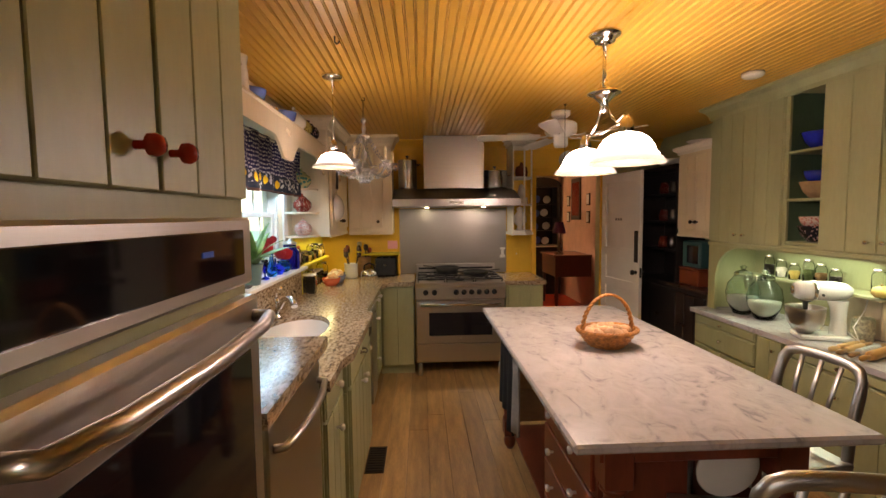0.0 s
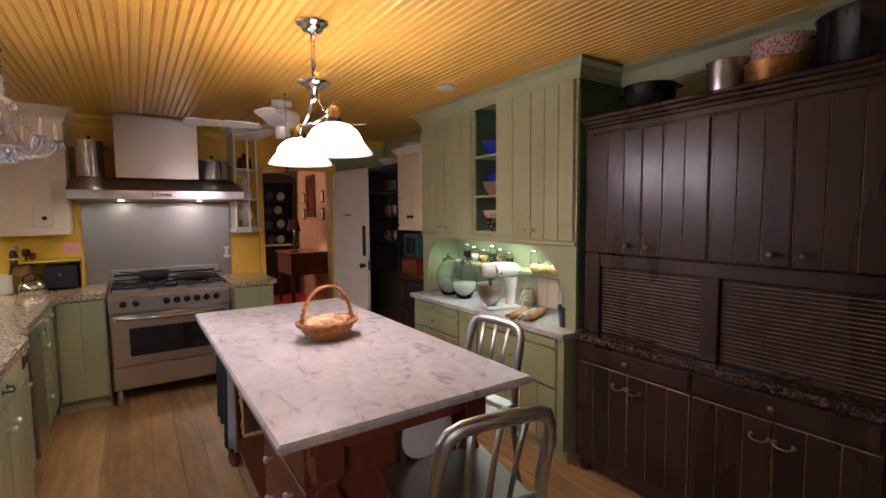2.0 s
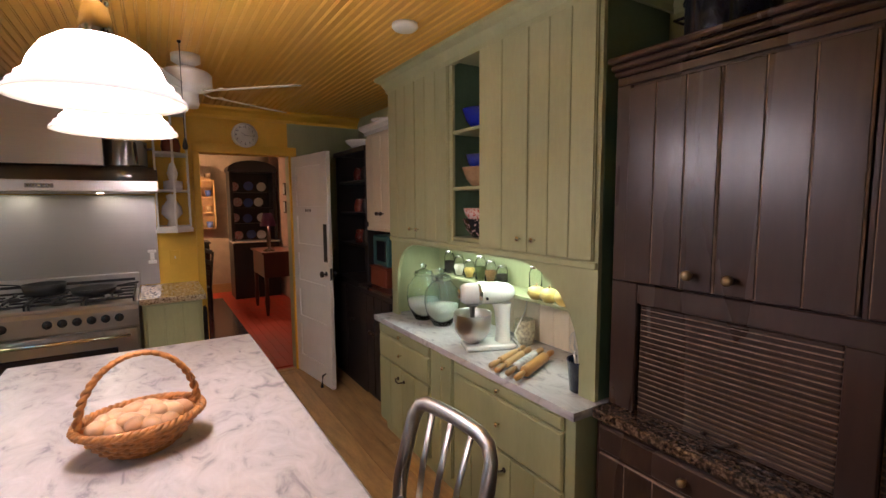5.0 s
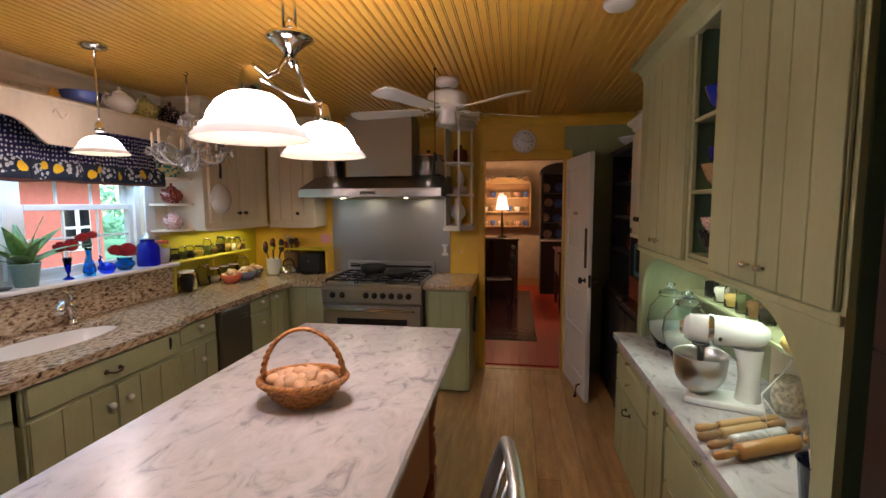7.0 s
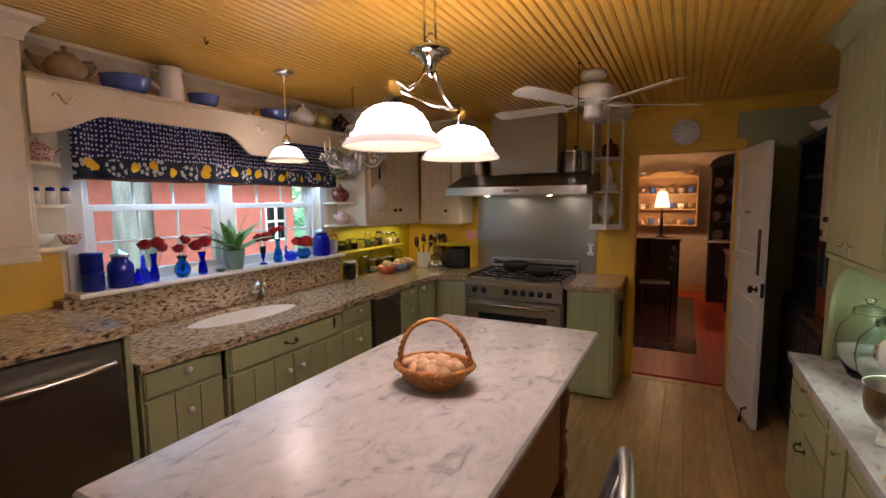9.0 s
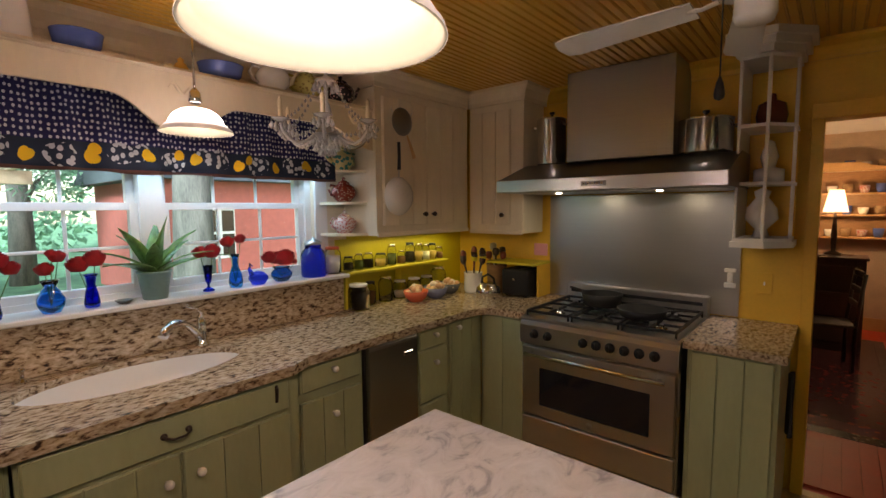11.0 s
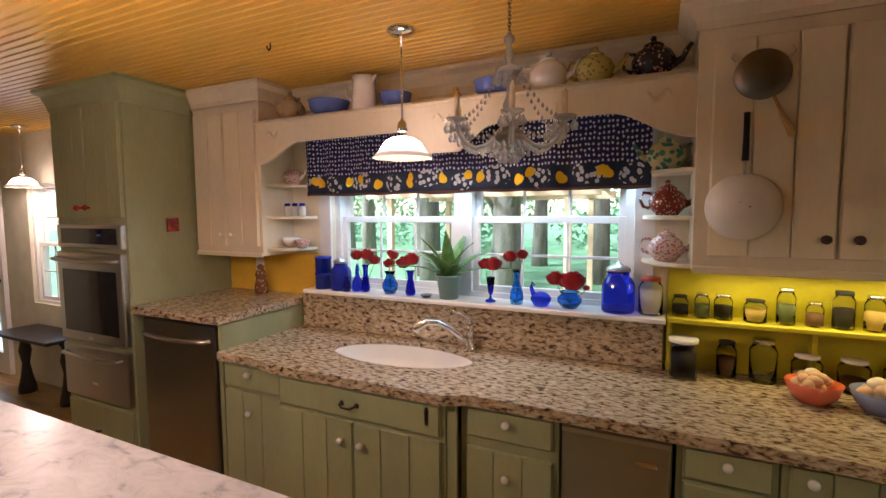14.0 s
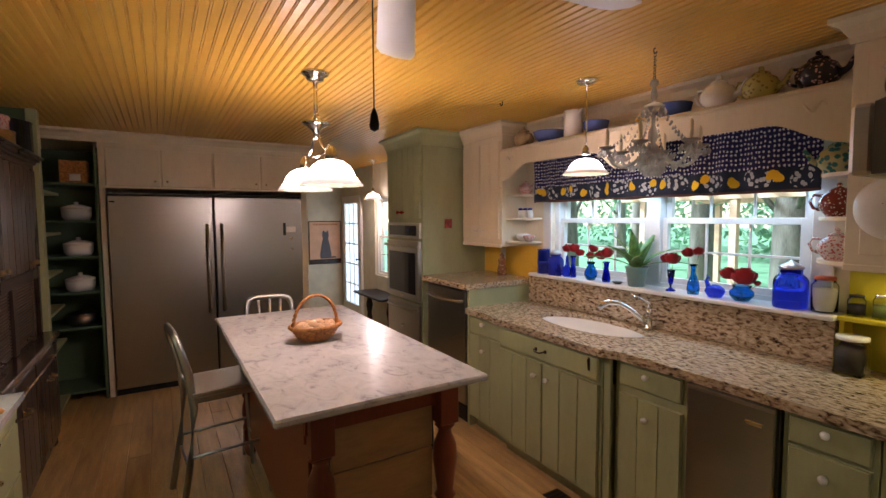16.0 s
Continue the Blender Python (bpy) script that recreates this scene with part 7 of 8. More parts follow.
for k in range(5):
    a = k * 1.25
    cx_, cy_ = 0.03 * math.cos(a), 0.03 * math.sin(a)
    w_ = part("whisk", add_tube(bmesh.new(), [(0.3 * cx_, 0.3 * cy_, 0.01), (cx_, cy_, 0.16)], 0.006, 8), STEEL, t)
    bm = bmesh.new()
    for j in range(4):
        b2 = math.pi * j / 4
        add_tube(bm, [(cx_ + 0.022 * math.sin(u) * math.cos(b2), cy_ + 0.022 * math.sin(u) * math.sin(b2), 0.20 - 0.045 * math.cos(u)) for u in [2 * math.pi * i / 14 for i in range(15)]], 0.0012, 4)
    part("wires", bm, STEEL, w_)
for z, mat_, lab in ((1.984, NAVY, "navy blue mixing bowl in the hutch's open column"), (1.684, BROWNGLAZE, "brown mixing bowl in the hutch's open column"), (1.414, FLORAL, "dark patterned bowl in the hutch's open column")):
    vessel("mixing_bowl", 4.10, 5.365, z, hollow([(0.001, 0), (0.05, 0), (0.085, 0.04), (0.105, 0.095), (0.108, 0.10)], 0.005), mat_, lab, "bowl", 28)
vessel("mixing_bowl", 4.10, 5.365, 1.775, hollow([(0.001, 0), (0.05, 0), (0.075, 0.03), (0.09, 0.075)], 0.005), NAVY, "navy blue bowl stacked in a brown bowl", "bowl", 28)
vessel("mixing_bowl", 4.10, 5.365, 1.50, hollow([(0.001, 0), (0.06, 0), (0.09, 0.035), (0.10, 0.07)], 0.005), PINKW, "pink patterned bowl stacked in a dark bowl", "bowl", 28)

# on top of the dark hutch
def kettle_pot(x, y, r, h, material, label, handles=True):
    t = thing("cooking_pot", (x, y, 2.091), label, "pot")
    part("pot", add_lathe(bmesh.new(), hollow([(0.001, 0), (r * 0.95, 0), (r, 0.01), (r, h), (r + 0.006, h + 0.004)]), 32), material, t)
    if handles:
        for s in (-1, 1):
            part("handle", add_tube(bmesh.new(), [(-0.04, s * r, h * 0.8), (-0.035, s * (r + 0.035), h * 0.82), (0.035, s * (r + 0.035), h * 0.82), (0.04, s * r, h * 0.8)], 0.005, 8), material, t)


BLACKENAMEL = paint("black_speckled_enamel", (0.012, 0.012, 0.02), 0.12, vary=0.3, grain=200, bump=0)
kettle_pot(4.16, 4.16, 0.13, 0.13, BLACKENAMEL, "black enamel pot with handles on the dark hutch")
kettle_pot(4.15, 3.76, 0.085, 0.15, STEEL, "brushed steel pot on the dark hutch", False)
kettle_pot(4.17, 3.24, 0.18, 0.20, BLACKENAMEL, "large black enamel canning pot on the dark hutch")
t = vessel("copper_tin", 4.16, 3.54, 2.091, [(0.001, 0), (0.13, 0), (0.14, 0.01), (0.14, 0.09), (0.145, 0.095), (0.12, 0.10), (0.001, 0.1)], paint("brass_tin", (0.5, 0.26, 0.09), 0.3, 0.9, vary=0.3, scale=30), "round brass-coloured tin on the dark hutch", "tin", 32)
t = vessel("flowered_tin", 4.16, 3.54, 2.193, [(0.001, 0), (0.115, 0), (0.115, 0.06), (0.12, 0.062), (0.12, 0.085), (0.001, 0.088)], PINKW, "round pink flowered tin stacked on a brass tin", "tin", 32)

# pantry contents
jar(4.20, 2.84, 1.224, 0.06, 0.20, SPICE[4], "clip-top glass jar on the pantry shelf", DARKSTEEL)
jar(4.16, 2.80, 0.924, 0.10, 0.24, SPICE[3], "large glass jar of oats on the pantry shelf", IRON)
t = thing("pumpkin", (4.16, 2.86, 1.545), "orange squash lying on the pantry shelf", "squash")
part("flesh", add_lathe(bmesh.new(), [(0.001, 0.01), (0.03, 0.0), (0.07, 0.03), (0.08, 0.07), (0.06, 0.115), (0.02, 0.125), (0.001, 0.115)], 20), paint("orange_squash_skin", (0.55, 0.22, 0.06), 0.45), t)
part("stalk", add_tube(bmesh.new(), [(0, 0, 0.115), (-0.01, 0, 0.15)], 0.01, 8), PINE, t)
t = thing("flour_bag", (4.08, 2.74, 0.623), "white and dark grey paper flour bag on the pantry shelf", "bag")
part("bag", add_box(bmesh.new(), 0, 0.14, 0, 0.20, 0, 0.25, 0.018, 3), paint("white_paper_bag", (0.62, 0.62, 0.62), 0.7), t)
block("printed_band", -0.002, 0.0, 0.02, 0.18, 0.12, 0.235, paint("slate_print", (0.06, 0.09, 0.11), 0.6), t, 0)
cu = bpy.data.curves.new("lettering", "FONT")
cu.body, cu.size, cu.align_x, cu.extrude = "FLOUR", 0.045, "CENTER", 0.0005
o = new("lettering", cu)
o.data.materials.append(CERAMIC)
o.location, o.rotation_euler = (-0.004, 0.10, 0.14), (radians(90), 0, radians(-90))
o.parent = t
for z, mat_ in ((1.324, CERAMIC), (1.002, CERAMIC), (0.682, DARKSTEEL), (1.644, CERAMIC)):
    t = vessel("casserole", 3.92, 2.06, z, hollow([(0.001, 0), (0.09, 0), (0.11, 0.03), (0.115, 0.10)], 0.005), mat_, "white lidded casserole on the dark shelf", "casserole", 28)
    part("lid", add_lathe(bmesh.new(), [(0.117, 0.10), (0.11, 0.115), (0.05, 0.135), (0.015, 0.14), (0.02, 0.16), (0.001, 0.165)], 28), mat_, t)
t = thing("paper_box", (3.82, 1.95, 1.973), "brown printed paper bag on the top shelf", "box")
part("box", add_box(bmesh.new(), 0, 0.2, 0, 0.18, 0, 0.20, 0.01, 2), WICKER, t)
block("label_patch", 0.05, 0.13, 0.18, 0.183, 0.02, 0.08, CERAMIC, t, 0)

# ---- right wall beyond the hutch ----
t = thing("dark_base_cabinet", RIGHT(4.02, 6.92), "dark brown low cabinet beside the green hutch", "base cabinet")
cab_body(t, 0.61, 0.37, 0, 0.92, BLACKWOOD, 0.06)
door_leaf(t, 0.02, 0.30, 0.10, 0.88, BLACKWOOD, 2, (0.27, 0.6), BRONZE)
door_leaf(t, 0.31, 0.59, 0.10, 0.88, BLACKWOOD, 2, (0.34, 0.6), BRONZE)
block("top_board", -0.01, 0.61, -0.02, 0.37, 0.921, 0.945, DARK, t, 0.004)
t = thing("wooden_box", (4.08, 6.55, 0.946), "reddish wooden bread box on the dark cabinet", "box")
block("body", 0, 0.28, 0, 0.30, 0, 0.14, REDWOOD, t, 0.006)
block("lid", -0.005, 0.285, -0.005, 0.305, 0.141, 0.158, REDWOOD, t, 0.004)
t = thing("teal_box", (4.10, 6.56, 1.106), "dark teal microwave box on the wooden bread box", "box")
block("body", 0, 0.25, 0, 0.28, 0, 0.24, paint("dark_teal_enamel", (0.03, 0.10, 0.10), 0.3), t, 0.012)
block("face", -0.004, 0.0, 0.03, 0.20, 0.04, 0.20, BLACKGLASS, t, 0.002)
upper(RIGHT(4.10, 6.92), 0.61, 0.285, [(0.02, 0.30, 2, 0.27), (0.31, 0.59, 2, 0.34)], "white wall cabinet with dark knobs beyond the hutch", z0=1.39, z1=2.16)
crown("cornice", [(4.39, 6.93), (4.10, 6.93), (4.10, 6.31)], WHITE, 2.14, 2.21, 0.045)
t = thing("platter", pose(4.22, 6.75, 2.215, 0, 0, 0), "oval white platter lying on the wall cabinet", "platter")
part("dish", add_lathe(bmesh.new(), hollow([(0.001, 0), (0.09, 0), (0.14, 0.03), (0.145, 0.035)]), 28), CERAMIC, t)
t = thing("black_cupboard", RIGHT(4.06, 7.68), "tall black cupboard with shelves behind the open door", "cupboard")
bm = bmesh.new()
add_box(bm, 0, 0.74, 0.0, 0.32, 0, 0.93, 0.003)
add_box(bm, 0, 0.03, 0.04, 0.32, 0.93, 2.03)
add_box(bm, 0.71, 0.74, 0.04, 0.32, 0.93, 2.03)
add_box(bm, 0.03, 0.71, 0.30, 0.32, 0.93, 2.03)
add_box(bm, -0.01, 0.75, 0.02, 0.32, 2.03, 2.07, 0.004)
part("body", bm, BLACKWOOD, t)
for z in (1.22, 1.50, 1.78):
    block("shelf_board", 0.03, 0.71, 0.06, 0.30, z, z + 0.02, BLACKWOOD, t)
for x0, x1 in ((0.02, 0.365), (0.375, 0.72)):
    door_leaf(t, x0, x1, 0.06, 0.88, BLACKWOOD, 0, ((x0 + x1) / 2, 0.6), BRONZE)
for k in range(9):
    vessel("small_crock", 4.22, 7.05 + 0.18 * (k % 3), (1.24, 1.52, 1.80)[k // 3] + 0.001, [(0.001, 0), (0.04, 0), (0.05, 0.05), (0.035, 0.11), (0.03, 0.12)], [BROWNGLAZE, DARKSTEEL, MAROON][k % 3], "dark glazed crock on the black cupboard shelf", "crock", 16)
t = vessel("serving_bowl", 4.20, 7.25, 2.072, hollow([(0.001, 0), (0.08, 0), (0.14, 0.05), (0.15, 0.07)]), CERAMIC, "wide white serving bowl on the black cupboard", "bowl")
t = thing("floor_vent", (1.285, 5.42, 0.0), "dark metal floor register in the pine boards", "vent")
block("frame", 0, 0.12, 0, 0.33, 0.0, 0.006, BRONZE, t, 0.001)
for k in range(10):
    block("slat", 0.01, 0.11, 0.015 + k * 0.031, 0.027 + k * 0.031, 0.0062, 0.009, IRON, t, 0)

# ---- back room ----
t = thing("framed_poster", (0.575, -0.518, 0.86), "framed cat poster on the pale back wall", "poster")
block("frame", 0, 0.565, 0, 0.02, 0, 0.74, BLACKWOOD, t, 0.003)
block("sheet", 0.015, 0.55, 0.02, 0.023, 0.085, 0.725, paint("tan_poster_paper", (0.66, 0.40, 0.26), 0.7), t, 0)
block("dark_band", 0.015, 0.55, 0.02, 0.023, 0.015, 0.084, DARK, t, 0)
CAT = Matrix.Translation((0.28, 0.029, 0.095)) @ Matrix.Diagonal((0.92, 0.04, 1.2, 1))
part("animal_shape", add_lathe(bmesh.new(), [(0.10, 0.0), (0.11, 0.06), (0.085, 0.17), (0.055, 0.27), (0.05, 0.29), (0.066, 0.33), (0.055, 0.375), (0.001, 0.385)], 24), paint("grey_poster_ink", (0.09, 0.09, 0.10), 0.7), t).matrix_local = CAT
for dx in (-0.035, 0.035):
    block("animal_shape", 0.28 + dx - 0.012, 0.28 + dx + 0.012, 0.026, 0.030, 0.52, 0.575, BLACKWOOD, t, 0)
block("animal_shape", 0.10, 0.20, 0.024, 0.028, 0.10, 0.125, BLACKWOOD, t, 0)
for k in range(9):
    block("lettering_bar", 0.07 + k * 0.048, 0.105 + k * 0.048, 0.024, 0.026, 0.67, 0.695, WICKER, t, 0)
window("window_2", 0.95, 1.75, 0.8, 1.95, 0.47, 1)
t = thing("door_2", (0.551, -0.37, 0.01), "", "", kind="structure")
bm = bmesh.new()
add_box(bm, 0, 0.04, 0, 0.12, 0, 2.0)
add_box(bm, 0, 0.04, 0.72, 0.84, 0, 2.0)
add_box(bm, 0, 0.04, 0.12, 0.72, 0, 0.22)
add_box(bm, 0, 0.04, 0.12, 0.72, 1.88, 2.0)
for k in (1, 2):
    add_box(bm, 0.005, 0.035, 0.12 + 0.2 * k - 0.01, 0.12 + 0.2 * k + 0.01, 0.22, 1.88)
for k in range(1, 5):
    add_box(bm, 0.006, 0.034, 0.12, 0.72, 0.22 + 0.332 * k - 0.01, 0.22 + 0.332 * k + 0.01)
part("frame", bm, WHITE, t)
# Daylight put in as glowing panes; a solid wall stands behind this door.
SKYPANE = glowing("pane_daylight_glow", (0.55, 0.75, 1.0), 0.35, (0.5, 0.6, 0.7))
for i in range(3):
    for k in range(5):
        block("pane", 0.016, 0.022, 0.13 + 0.2 * i, 0.31 + 0.2 * i, 0.232 + 0.332 * k, 0.54 + 0.332 * k, SKYPANE, t, 0)
part("door_handle", add_lathe(bmesh.new(), [(0.02, 0.04), (0.01, 0.05), (0.01, 0.08), (0.025, 0.09), (0.001, 0.105)], 14, (0, 0.78, 0.98), "x"), IRON, t)
t = thing("black_bench", (0.555, 1.0, 0), "black painted wooden side table under the window", "side table")
part("tabletop", add_box(bmesh.new(), 0, 0.37, 0, 0.95, 0.57, 0.60, 0.01, 2), BLACKWOOD, t)
for y in (0.15, 0.85):
    part("leg", add_lathe(bmesh.new(), [(0.06, 0.569), (0.03, 0.50), (0.05, 0.40), (0.03, 0.28), (0.045, 0.16), (0.07, 0.04), (0.07, 0.0)], 18, (0.18, y, 0)), BLACKWOOD, t)

# ---- dining room ----
t = thing("wall_plate_shelf", (2.56, 12.40, 1.17), "honey wooden plate shelf with china on the dining wall", "shelf")
for x in (0, 0.96):
    block("side_panel", x, x + 0.02, 0, 0.20, 0, 0.86, LIGHTWOOD, t)
for z in (0.0, 0.28, 0.55, 0.84):
    block("shelf_board", 0.02, 0.96, 0, 0.20, z, z + 0.02, LIGHTWOOD, t)
block("back_panel", 0.02, 0.96, 0.18, 0.2, 0.0, 0.86, PINE, t)
shape("crest", [(0.0, 0.86), (0.98, 0.86), (0.80, 0.90), (0.65, 0.95), (0.33, 0.95), (0.18, 0.90)], 0.0, 0.018, LIGHTWOOD, t)
for z in (1.191, 1.471, 1.741, 2.031):
    for k in range(6):
        vessel("china_cup", 2.66 + 0.155 * k, 12.48, z, hollow([(0.001, 0), (0.035, 0), (0.05, 0.04), (0.055, 0.09 + 0.02 * (k % 2))]), [PINKW, BLUEWARE, CERAMIC, BROWNGLAZE][(k + int(z * 7)) % 4], "small china cup on the dining room shelf", "cup", 14, "china on the plate shelf")
DSHADE = glowing("lit_pleated_shade", (1.0, 0.60, 0.36), 0.8)


def table_lamp(x, y, z, h, shade, label):
    t = thing("table_lamp", (x, y, z), label, "table lamp")
    part("base", add_lathe(bmesh.new(), [(0.08, 0), (0.08, 0.015), (0.02, 0.04), (0.03, h * 0.3), (0.015, h * 0.55), (0.012, h * 0.72)], 20), BRONZE, t)
    part("shade", add_lathe(bmesh.new(), [(0.112, h * 0.66), (0.108, h * 0.69), (0.065, h), (0.061, h), (0.104, h * 0.69)], 28, close=False), shade, t)


table_lamp(3.02, 11.5, 1.04, 0.72, DSHADE, "table lamp with lit pleated shade on the chest")
table_lamp(4.0, 10.4, 0.92, 0.55, paint("purple_lampshade", (0.10, 0.03, 0.09), 0.8), "table lamp with purple shade on the desk")
t = thing("dark_chest", (2.65, 11.25, 0), "dark brown chest of drawers in the dining room", "chest")
block("body", 0, 0.65, 0, 0.45, 0.0, 1.0, DARK, t, 0.004)
block("top_board", -0.02, 0.67, -0.02, 0.47, 1.001, 1.03, DARK, t, 0.004)
for k in range(3):
    block("drawer", 0.03, 0.62, -0.015, 0.0, 0.10 + 0.29 * k, 0.36 + 0.29 * k, DARK, t, 0.004)
DESKWOOD = paint("dark_mahogany_wood", (0.09, 0.025, 0.015), 0.3, vary=0.2)
t = thing("writing_desk", (3.86, 10.2, 0), "red-brown wooden writing desk against the dining wall", "desk")
block("top_board", 0, 0.82, 0, 0.9, 0.89, 0.92, DESKWOOD, t, 0.004)
block("body", 0.03, 0.80, 0.03, 0.87, 0.55, 0.889, DESKWOOD, t, 0.003)
for x in (0.06, 0.76):
    for y in (0.06, 0.84):
        part("leg", add_lathe(bmesh.new(), [(0.03, 0.55), (0.025, 0.3), (0.035, 0.2), (0.02, 0.0)], 14, (x, y, 0)), DESKWOOD, t)
t = thing("china_hutch", (3.70, 11.75, 0), "black arched china hutch with plates in the dining room", "hutch")
block("base", 0, 0.75, 0, 0.5, 0, 0.95, BLACKWOOD, t, 0.004)
block("counter", -0.01, 0.76, -0.02, 0.5, 0.951, 0.975, CERAMIC, t, 0.003)
for x in (0, 0.70):
    block("side_panel", x, x + 0.05, 0.1, 0.5, 0.976, 2.148, BLACKWOOD, t)
block("back_panel", 0.051, 0.699, 0.46, 0.5, 0.976, 2.148, BLACKWOOD, t)
for z in (1.25, 1.52, 1.80):
    block("shelf_board", 0.051, 0.699, 0.15, 0.459, z, z + 0.02, BLACKWOOD, t)
shape("arched_top", [(-0.02, 2.15)] + [(0.375 + 0.395 * math.cos(a), 2.18 + 0.16 * math.sin(a)) for a in [math.pi - math.pi * k / 12 for k in range(13)]] + [(0.77, 2.15)], 0.08, 0.5, BLACKWOOD, t)
for z in (0.98, 1.275, 1.545, 1.825):
    for k in range(3):
        p_ = thing("dinner_plate", pose(3.82 + 0.20 * k + 0.03 * math.sin(5 * k + 9 * z), 12.10, z + 0.08 + 0.012 * ((k + int(9 * z)) % 2), 12, 0, 0), "patterned dinner plate standing in the black hutch", "plate", "plates in the china hutch")
        part("plate", add_lathe(bmesh.new(), [(0.08, 0.0), (0.05, 0.01), (0.001, 0.01)], 24, axis="y", close=False), [PINKW, BLUEWARE, CERAMIC][k % 3], p_)


def dining_chair(m):
    t = thing("dining_chair", m, "dark brown wooden dining chair with slatted back", "chair", "dining chairs")
    block("seat", -0.2, 0.2, -0.2, 0.2, 0.43, 0.46, BLACKWOOD, t, 0.008)
    for x in (-0.18, 0.18):
        part("back_post", add_tube(bmesh.new(), [(x, 0.19, 0), (x, 0.19, 0.45), (x, 0.24, 0.95)], 0.017, 8), BLACKWOOD, t)
        part("leg", add_tube(bmesh.new(), [(x, -0.18, 0), (x, -0.18, 0.43)], 0.017, 8), BLACKWOOD, t)
    for z, y in ((0.62, 0.205), (0.76, 0.22), (0.91, 0.235)):
        block("back_slat", -0.17, 0.17, y - 0.008, y + 0.008, z, z + 0.06, BLACKWOOD, t, 0.004)
    return t


c1 = dining_chair(pose(3.0, 10.6, 0, 0, 0, -80))
t = thing("dining_table", (2.2, 10.2, 0), "round dark wooden pedestal dining table", "table")
part("tabletop", add_lathe(bmesh.new(), [(0.001, 0.72), (0.55, 0.72), (0.56, 0.735), (0.55, 0.75), (0.001, 0.75)], 40), REDWOOD, t)
part("pedestal", add_lathe(bmesh.new(), [(0.05, 0.719), (0.09, 0.5), (0.05, 0.3), (0.25, 0.06), (0.3, 0.0)], 24), BLACKWOOD, t)
t = thing("area_rug", (2.62, 8.8, -0.008), "worn dark red patterned rug on the red floor", "rug")
block("field", 0.09, 0.81, 0.12, 3.08, 0.0001, 0.012, spotted("rug_field", (0.10, 0.045, 0.06), (0.22, 0.06, 0.05), 14, 0.3), t, 0.002)
bm = bmesh.new()
add_box(bm, 0, 0.0895, 0, 3.2, 0, 0.011)
add_box(bm, 0.8105, 0.90, 0, 3.2, 0, 0.011)
add_box(bm, 0.0895, 0.8105, 0, 0.1195, 0, 0.011)
add_box(bm, 0.0895, 0.8105, 3.0805, 3.2, 0, 0.011)
part("border", bm, spotted("rug_border", (0.04, 0.04, 0.06), (0.20, 0.17, 0.13), 30, 0.3), t)
for (y, z, w, h) in ((10.75, 1.50, 0.5, 0.75), (10.30, 1.75, 0.14, 0.2), (10.30, 1.45, 0.14, 0.2), (11.35, 1.75, 0.14, 0.2), (11.35, 1.45, 0.14, 0.2)):
    t = thing("wall_picture", (4.478, y, z), "framed picture on the pink dining room wall", "picture", "pictures on the dining wall")
    block("frame", 0, 0.02, 0, w, 0, h, BRONZE, t, 0.004)
    block("sheet", -0.003, 0.0, w * 0.12, w * 0.88, h * 0.1, h * 0.9, MAROON if w > 0.3 else CERAMIC, t, 0)
block("dining_baseboard", 1.42, 4.5, 12.58, 12.6, 0, 0.16, LIGHTWOOD, None, 0.004, kind="structure")

# ---- outdoors ----
GRASS = paint("mown_grass", (0.13, 0.27, 0.13), 0.9, vary=0.4, scale=1.5, grain=40)
wall("ground", -90, 0.35, -70, 80, -0.75, -0.55, GRASS)
REDWALL = paint("red_house_paint", (0.50, 0.13, 0.10), 0.7)
ROOF = paint("grey_roof_shingle", (0.12, 0.13, 0.14), 0.8)
CEDAR = paint("cedar_post_wood", (0.50, 0.34, 0.22), 0.6, vary=0.2)
t = thing("red_house", (-8.5, 8.5, -0.55), "small red painted house with white trimmed windows", "house")
block("wall", -5, 0, 0, 6.5, 0, 2.9, REDWALL, t, 0)
shape("roof", [(-5.4, 2.85), (0.4, 2.85), (-2.5, 4.6)], -0.4, 6.9, ROOF, t)
for y in (0.9, 3.4, 5.3):
    w_ = block("window", 0.0, 0.03, y, y + 0.8, 0.95, 2.2, WHITE, t, 0.003)
    for a, c in ((0.0, 0.375), (0.425, 0.8)):
        block("pane", 0.03, 0.036, y + a + 0.05, y + c - 0.03, 1.02, 1.55, BLACKGLASS, w_, 0)
        block("pane", 0.03, 0.036, y + a + 0.05, y + c - 0.03, 1.62, 2.13, BLACKGLASS, w_, 0)
t = thing("pergola", (-4.0, 2.23, -0.55), "weathered cedar wood pergola beside the lawn", "pergola")
for x in (0, -2.4):
    for y in (0, 1.5, 3.0):
        block("post", x, x + 0.10, y, y + 0.10, 0, 2.45, CEDAR, t)
    block("beam", x - 0.02, x + 0.12, -0.4, 3.5, 2.451, 2.60, CEDAR, t)
for k in range(9):
    block("rafter", -2.8, 0.5, -0.3 + k * 0.45, -0.25 + k * 0.45, 2.601, 2.72, CEDAR, t, 0.002)
t = thing("deck_railing", (-1.3, 1.5, -0.55), "cedar deck railing with square balusters", "railing")
block("rail", 0, 0.08, 0, 5.0, 1.35, 1.40, CEDAR, t)
block("rail", 0.02, 0.06, 0, 5.0, 0.62, 0.66, CEDAR, t)
for k in range(4):
    block("post", -0.01, 0.09, k * 1.633, k * 1.633 + 0.1, 0.0, 1.349, CEDAR, t)
for k in range(33):
    block("baluster", 0.025, 0.055, 0.13 + k * 0.148, 0.16 + k * 0.148, 0.661, 1.349, CEDAR, t, 0)
LEAVES = []
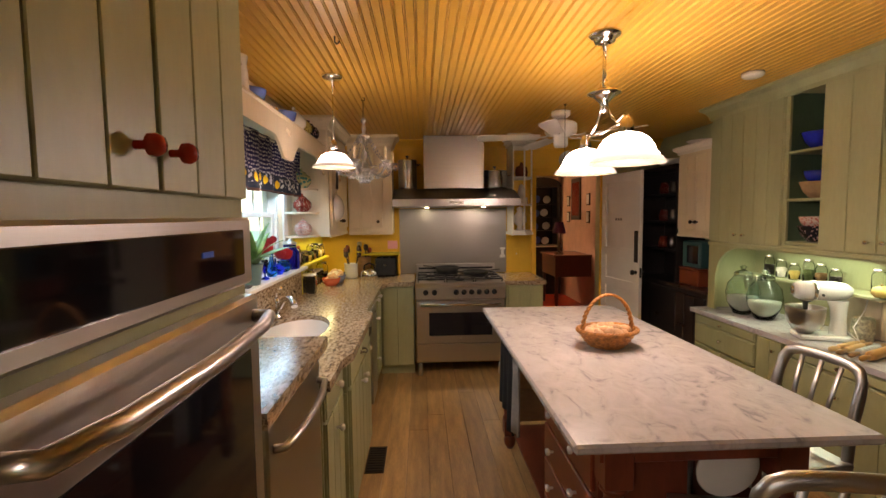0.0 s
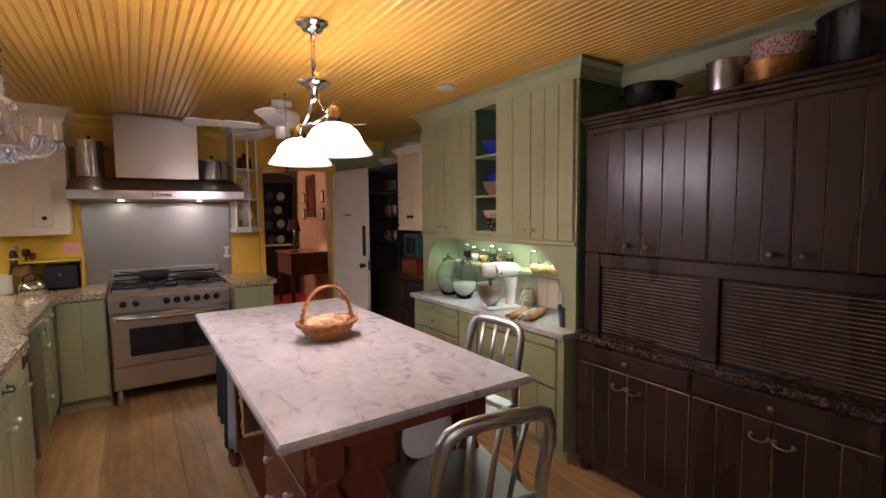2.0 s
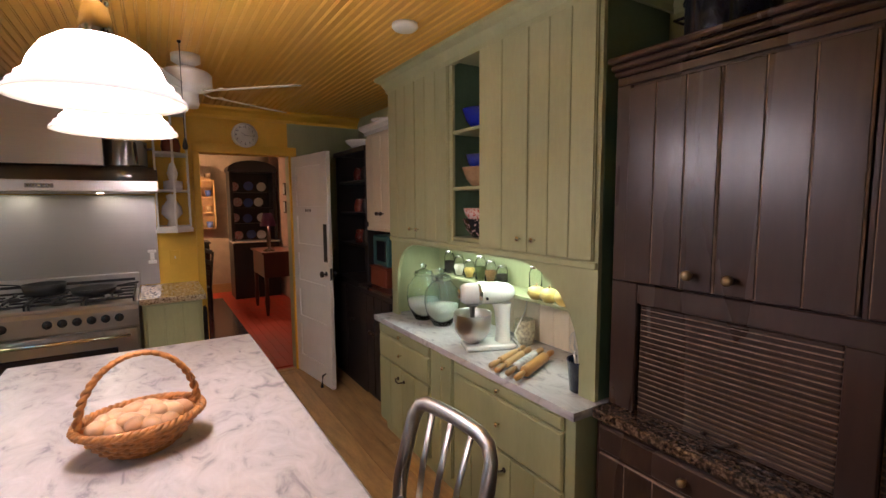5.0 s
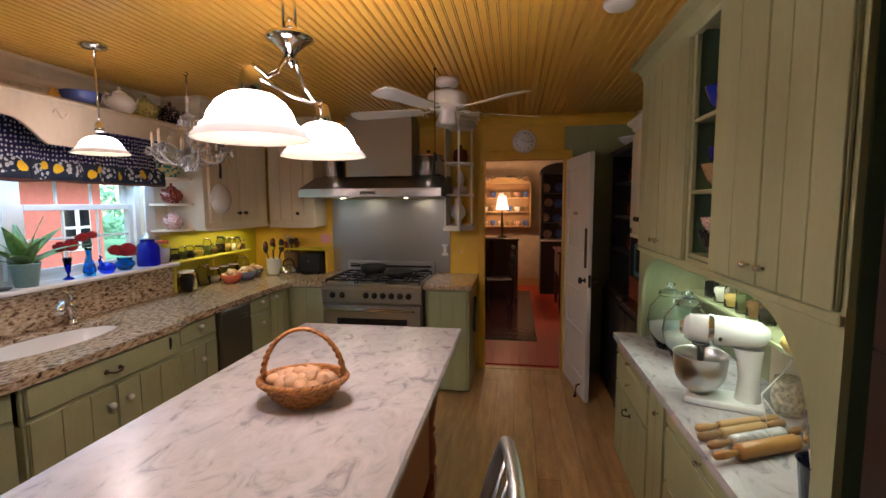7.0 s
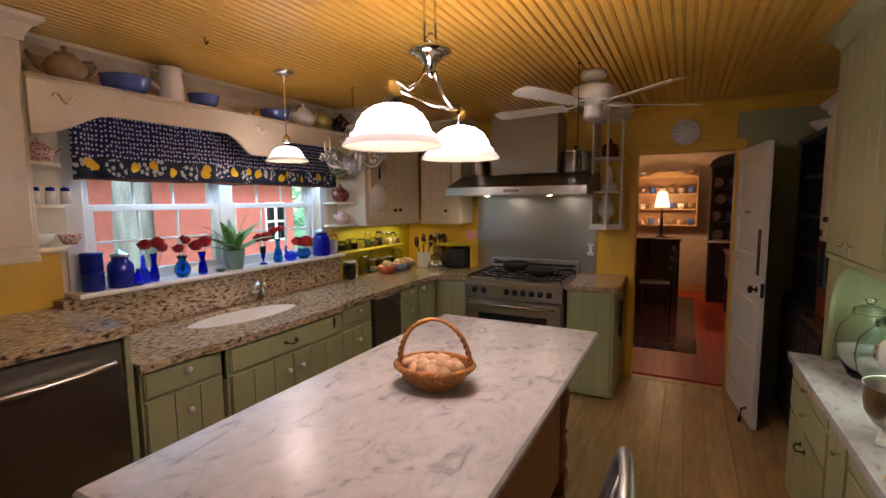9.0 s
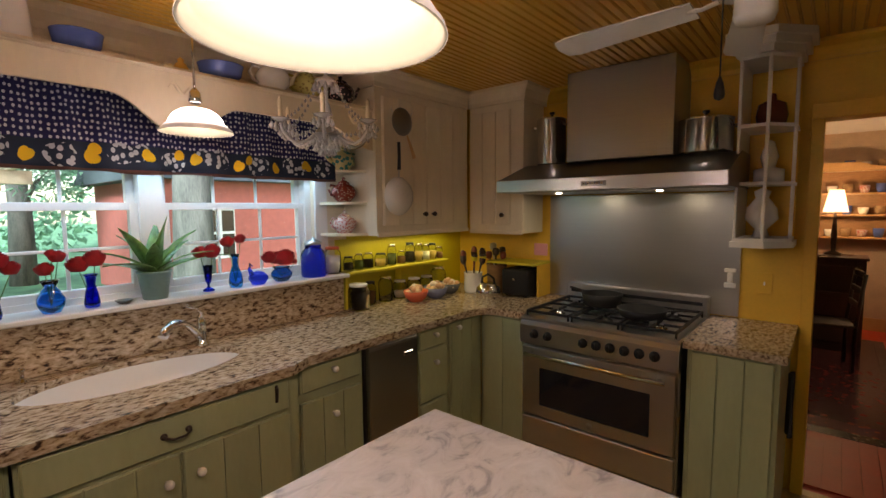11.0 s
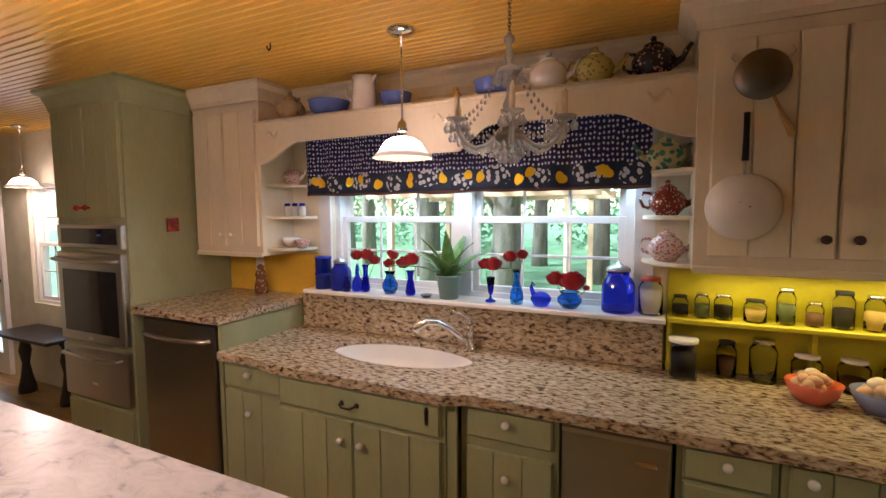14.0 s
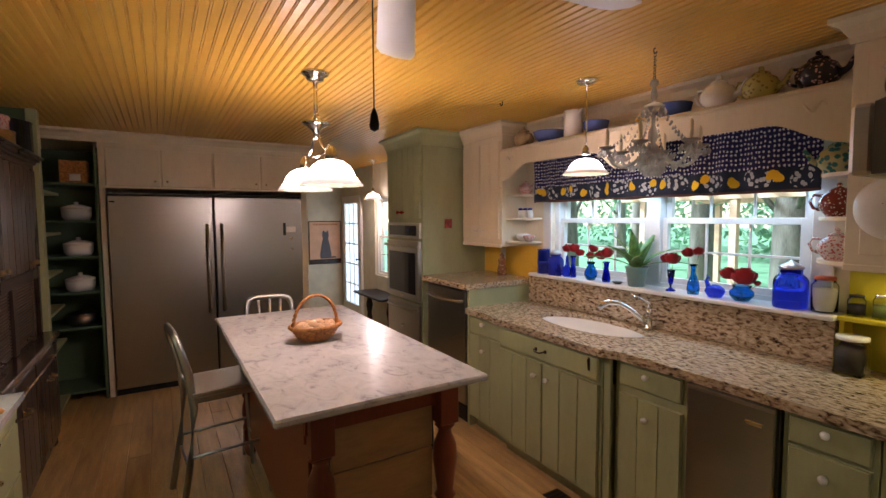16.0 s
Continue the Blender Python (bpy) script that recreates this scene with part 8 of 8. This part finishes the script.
for k, c in enumerate(((0.15, 0.30, 0.17), (0.20, 0.36, 0.22))):
    m_ = paint("tree_foliage", c, 0.6, vary=0.5, scale=3)
    LEAVES.append(m_)
BARK = paint("grey_tree_bark", (0.16, 0.14, 0.12), 0.9, vary=0.5, stretch=(1, 1, 0.2), bump=0.6)
rng = np.random.default_rng(5)


def leaf_cloud(centres, radii, count, size):
    v, f = [], []
    for i in range(count):
        k = rng.integers(len(centres))
        d = rng.normal(size=3)
        d = d / np.linalg.norm(d) * radii[k] * rng.random() ** 0.4
        p = np.array(centres[k]) + d * np.array((1, 1, 0.75))
        a, b2 = rng.normal(size=3), rng.normal(size=3)
        a = a / np.linalg.norm(a) * size * (0.6 + rng.random())
        b2 = b2 / np.linalg.norm(b2) * size * (0.6 + rng.random())
        n0 = len(v)
        v += [p - a, p - b2 * 0.5, p + a, p + b2 * 0.5]
        f.append((n0, n0 + 1, n0 + 2, n0 + 3))
    return [tuple(float(c) for c in p) for p in v], f


def tree(label, h=7.0, r=2.2, seed=0):
    t = thing("tree", (0, 0, 0), label, "tree", "trees beyond the window")
    rnd = random.Random(seed)
    trunk = add_tube(bmesh.new(), [(0, 0, 0), (0.06, 0.02, h * 0.3), (-0.05, 0.05, h * 0.6), (0, 0, h * 0.9)], [0.34, 0.27, 0.17, 0.04], 14)
    cs, rs = [], []
    for k in range(11):
        a = rnd.random() * 6.28
        z = h * (0.44 + 0.54 * rnd.random())
        d = r * (0.35 + 0.6 * rnd.random())
        e = (d * math.cos(a), d * math.sin(a), z)
        add_tube(trunk, [(0, 0, z - h * 0.18), (e[0] * 0.5, e[1] * 0.5, z - h * 0.05), e], [0.06, 0.04, 0.012], 6)
        cs.append(e)
        rs.append(r * (0.35 + 0.25 * rnd.random()))
    part("trunk", trunk, BARK, t)
    v, f = leaf_cloud(cs, rs, 5500, 0.085)
    me = bpy.data.meshes.new("crown")
    me.from_pydata(v, [], f)
    me.materials.append(LEAVES[seed % 2])
    o = new("crown", me)
    o.parent = t
    return t


ta, tb = tree("leafy tree with thick grey trunk on the lawn", 8.5, 2.6, 0), tree("leafy tree with grey trunk behind the pergola", 7.5, 2.4, 1)
ta.location, tb.location = (-4.7, 7.7, -0.55), (-5.85, 3.77, -0.55)
for k, (x, y, s, src) in enumerate(((-9, 0.5, 1.1, 0), (-8, -3.5, 1.0, 1), (-12, 4.8, 1.3, 0), (-11.5, -1.0, 1.2, 1), (-5.0, -0.5, 0.9, 1), (-14, -5, 1.4, 0), (-16, 2, 1.5, 0), (-15, 7.0, 1.3, 1), (-6, 16.5, 1.2, 0), (-14, 17, 1.5, 0), (-18, -9, 1.5, 1))):
    c_ = copy_thing((ta, tb)[src], pose(x, y, -0.55, 0, 0, 67 * k))
v, f = [], []
cs = [(-26 + 3 * math.sin(k * 1.7), -30 + k * 2.2, 1.0 + 2.2 * (k % 3)) for k in range(34)]
v, f = leaf_cloud(cs, [2.6] * len(cs), 16000, 0.22)
me = bpy.data.meshes.new("far_woods")
me.from_pydata(v, [], f)
me.materials.append(LEAVES[0])
tagged(new("far_woods", me), "dense green far woods behind the lawn", "woods", kind="stuff")

# ---- floor boards ----
meshes = {}
random.seed(11)
x, col = L - 0.14, 0
while x < R + 0.1:
    w = (0.135, 0.15, 0.142)[col % 3]
    y = -1.5 - random.random() * 2.5
    while y < FAR:
        ln = (2.4, 3.0, 3.6)[random.randrange(3)]
        y0, y1 = max(y, -0.52), min(y + ln, FAR)
        if y1 - y0 > 0.02:
            o = block("floorboard", x + 0.0007, x + w - 0.0007, y0 + 0.0008, y1 - 0.0008, -0.0119, 0.0, FLOORWOOD, bpy.data.objects["floor"], 0.0015)
        y += ln
    x += w
    col += 1
x = 1.42
while x < 6.0:
    block("floorboard", x + 0.0008, x + 0.0892, FAR + 0.13, 12.6, -0.0119, -0.001, REDFLOOR, bpy.data.objects["dining_floor"], 0.001)
    x += 0.09
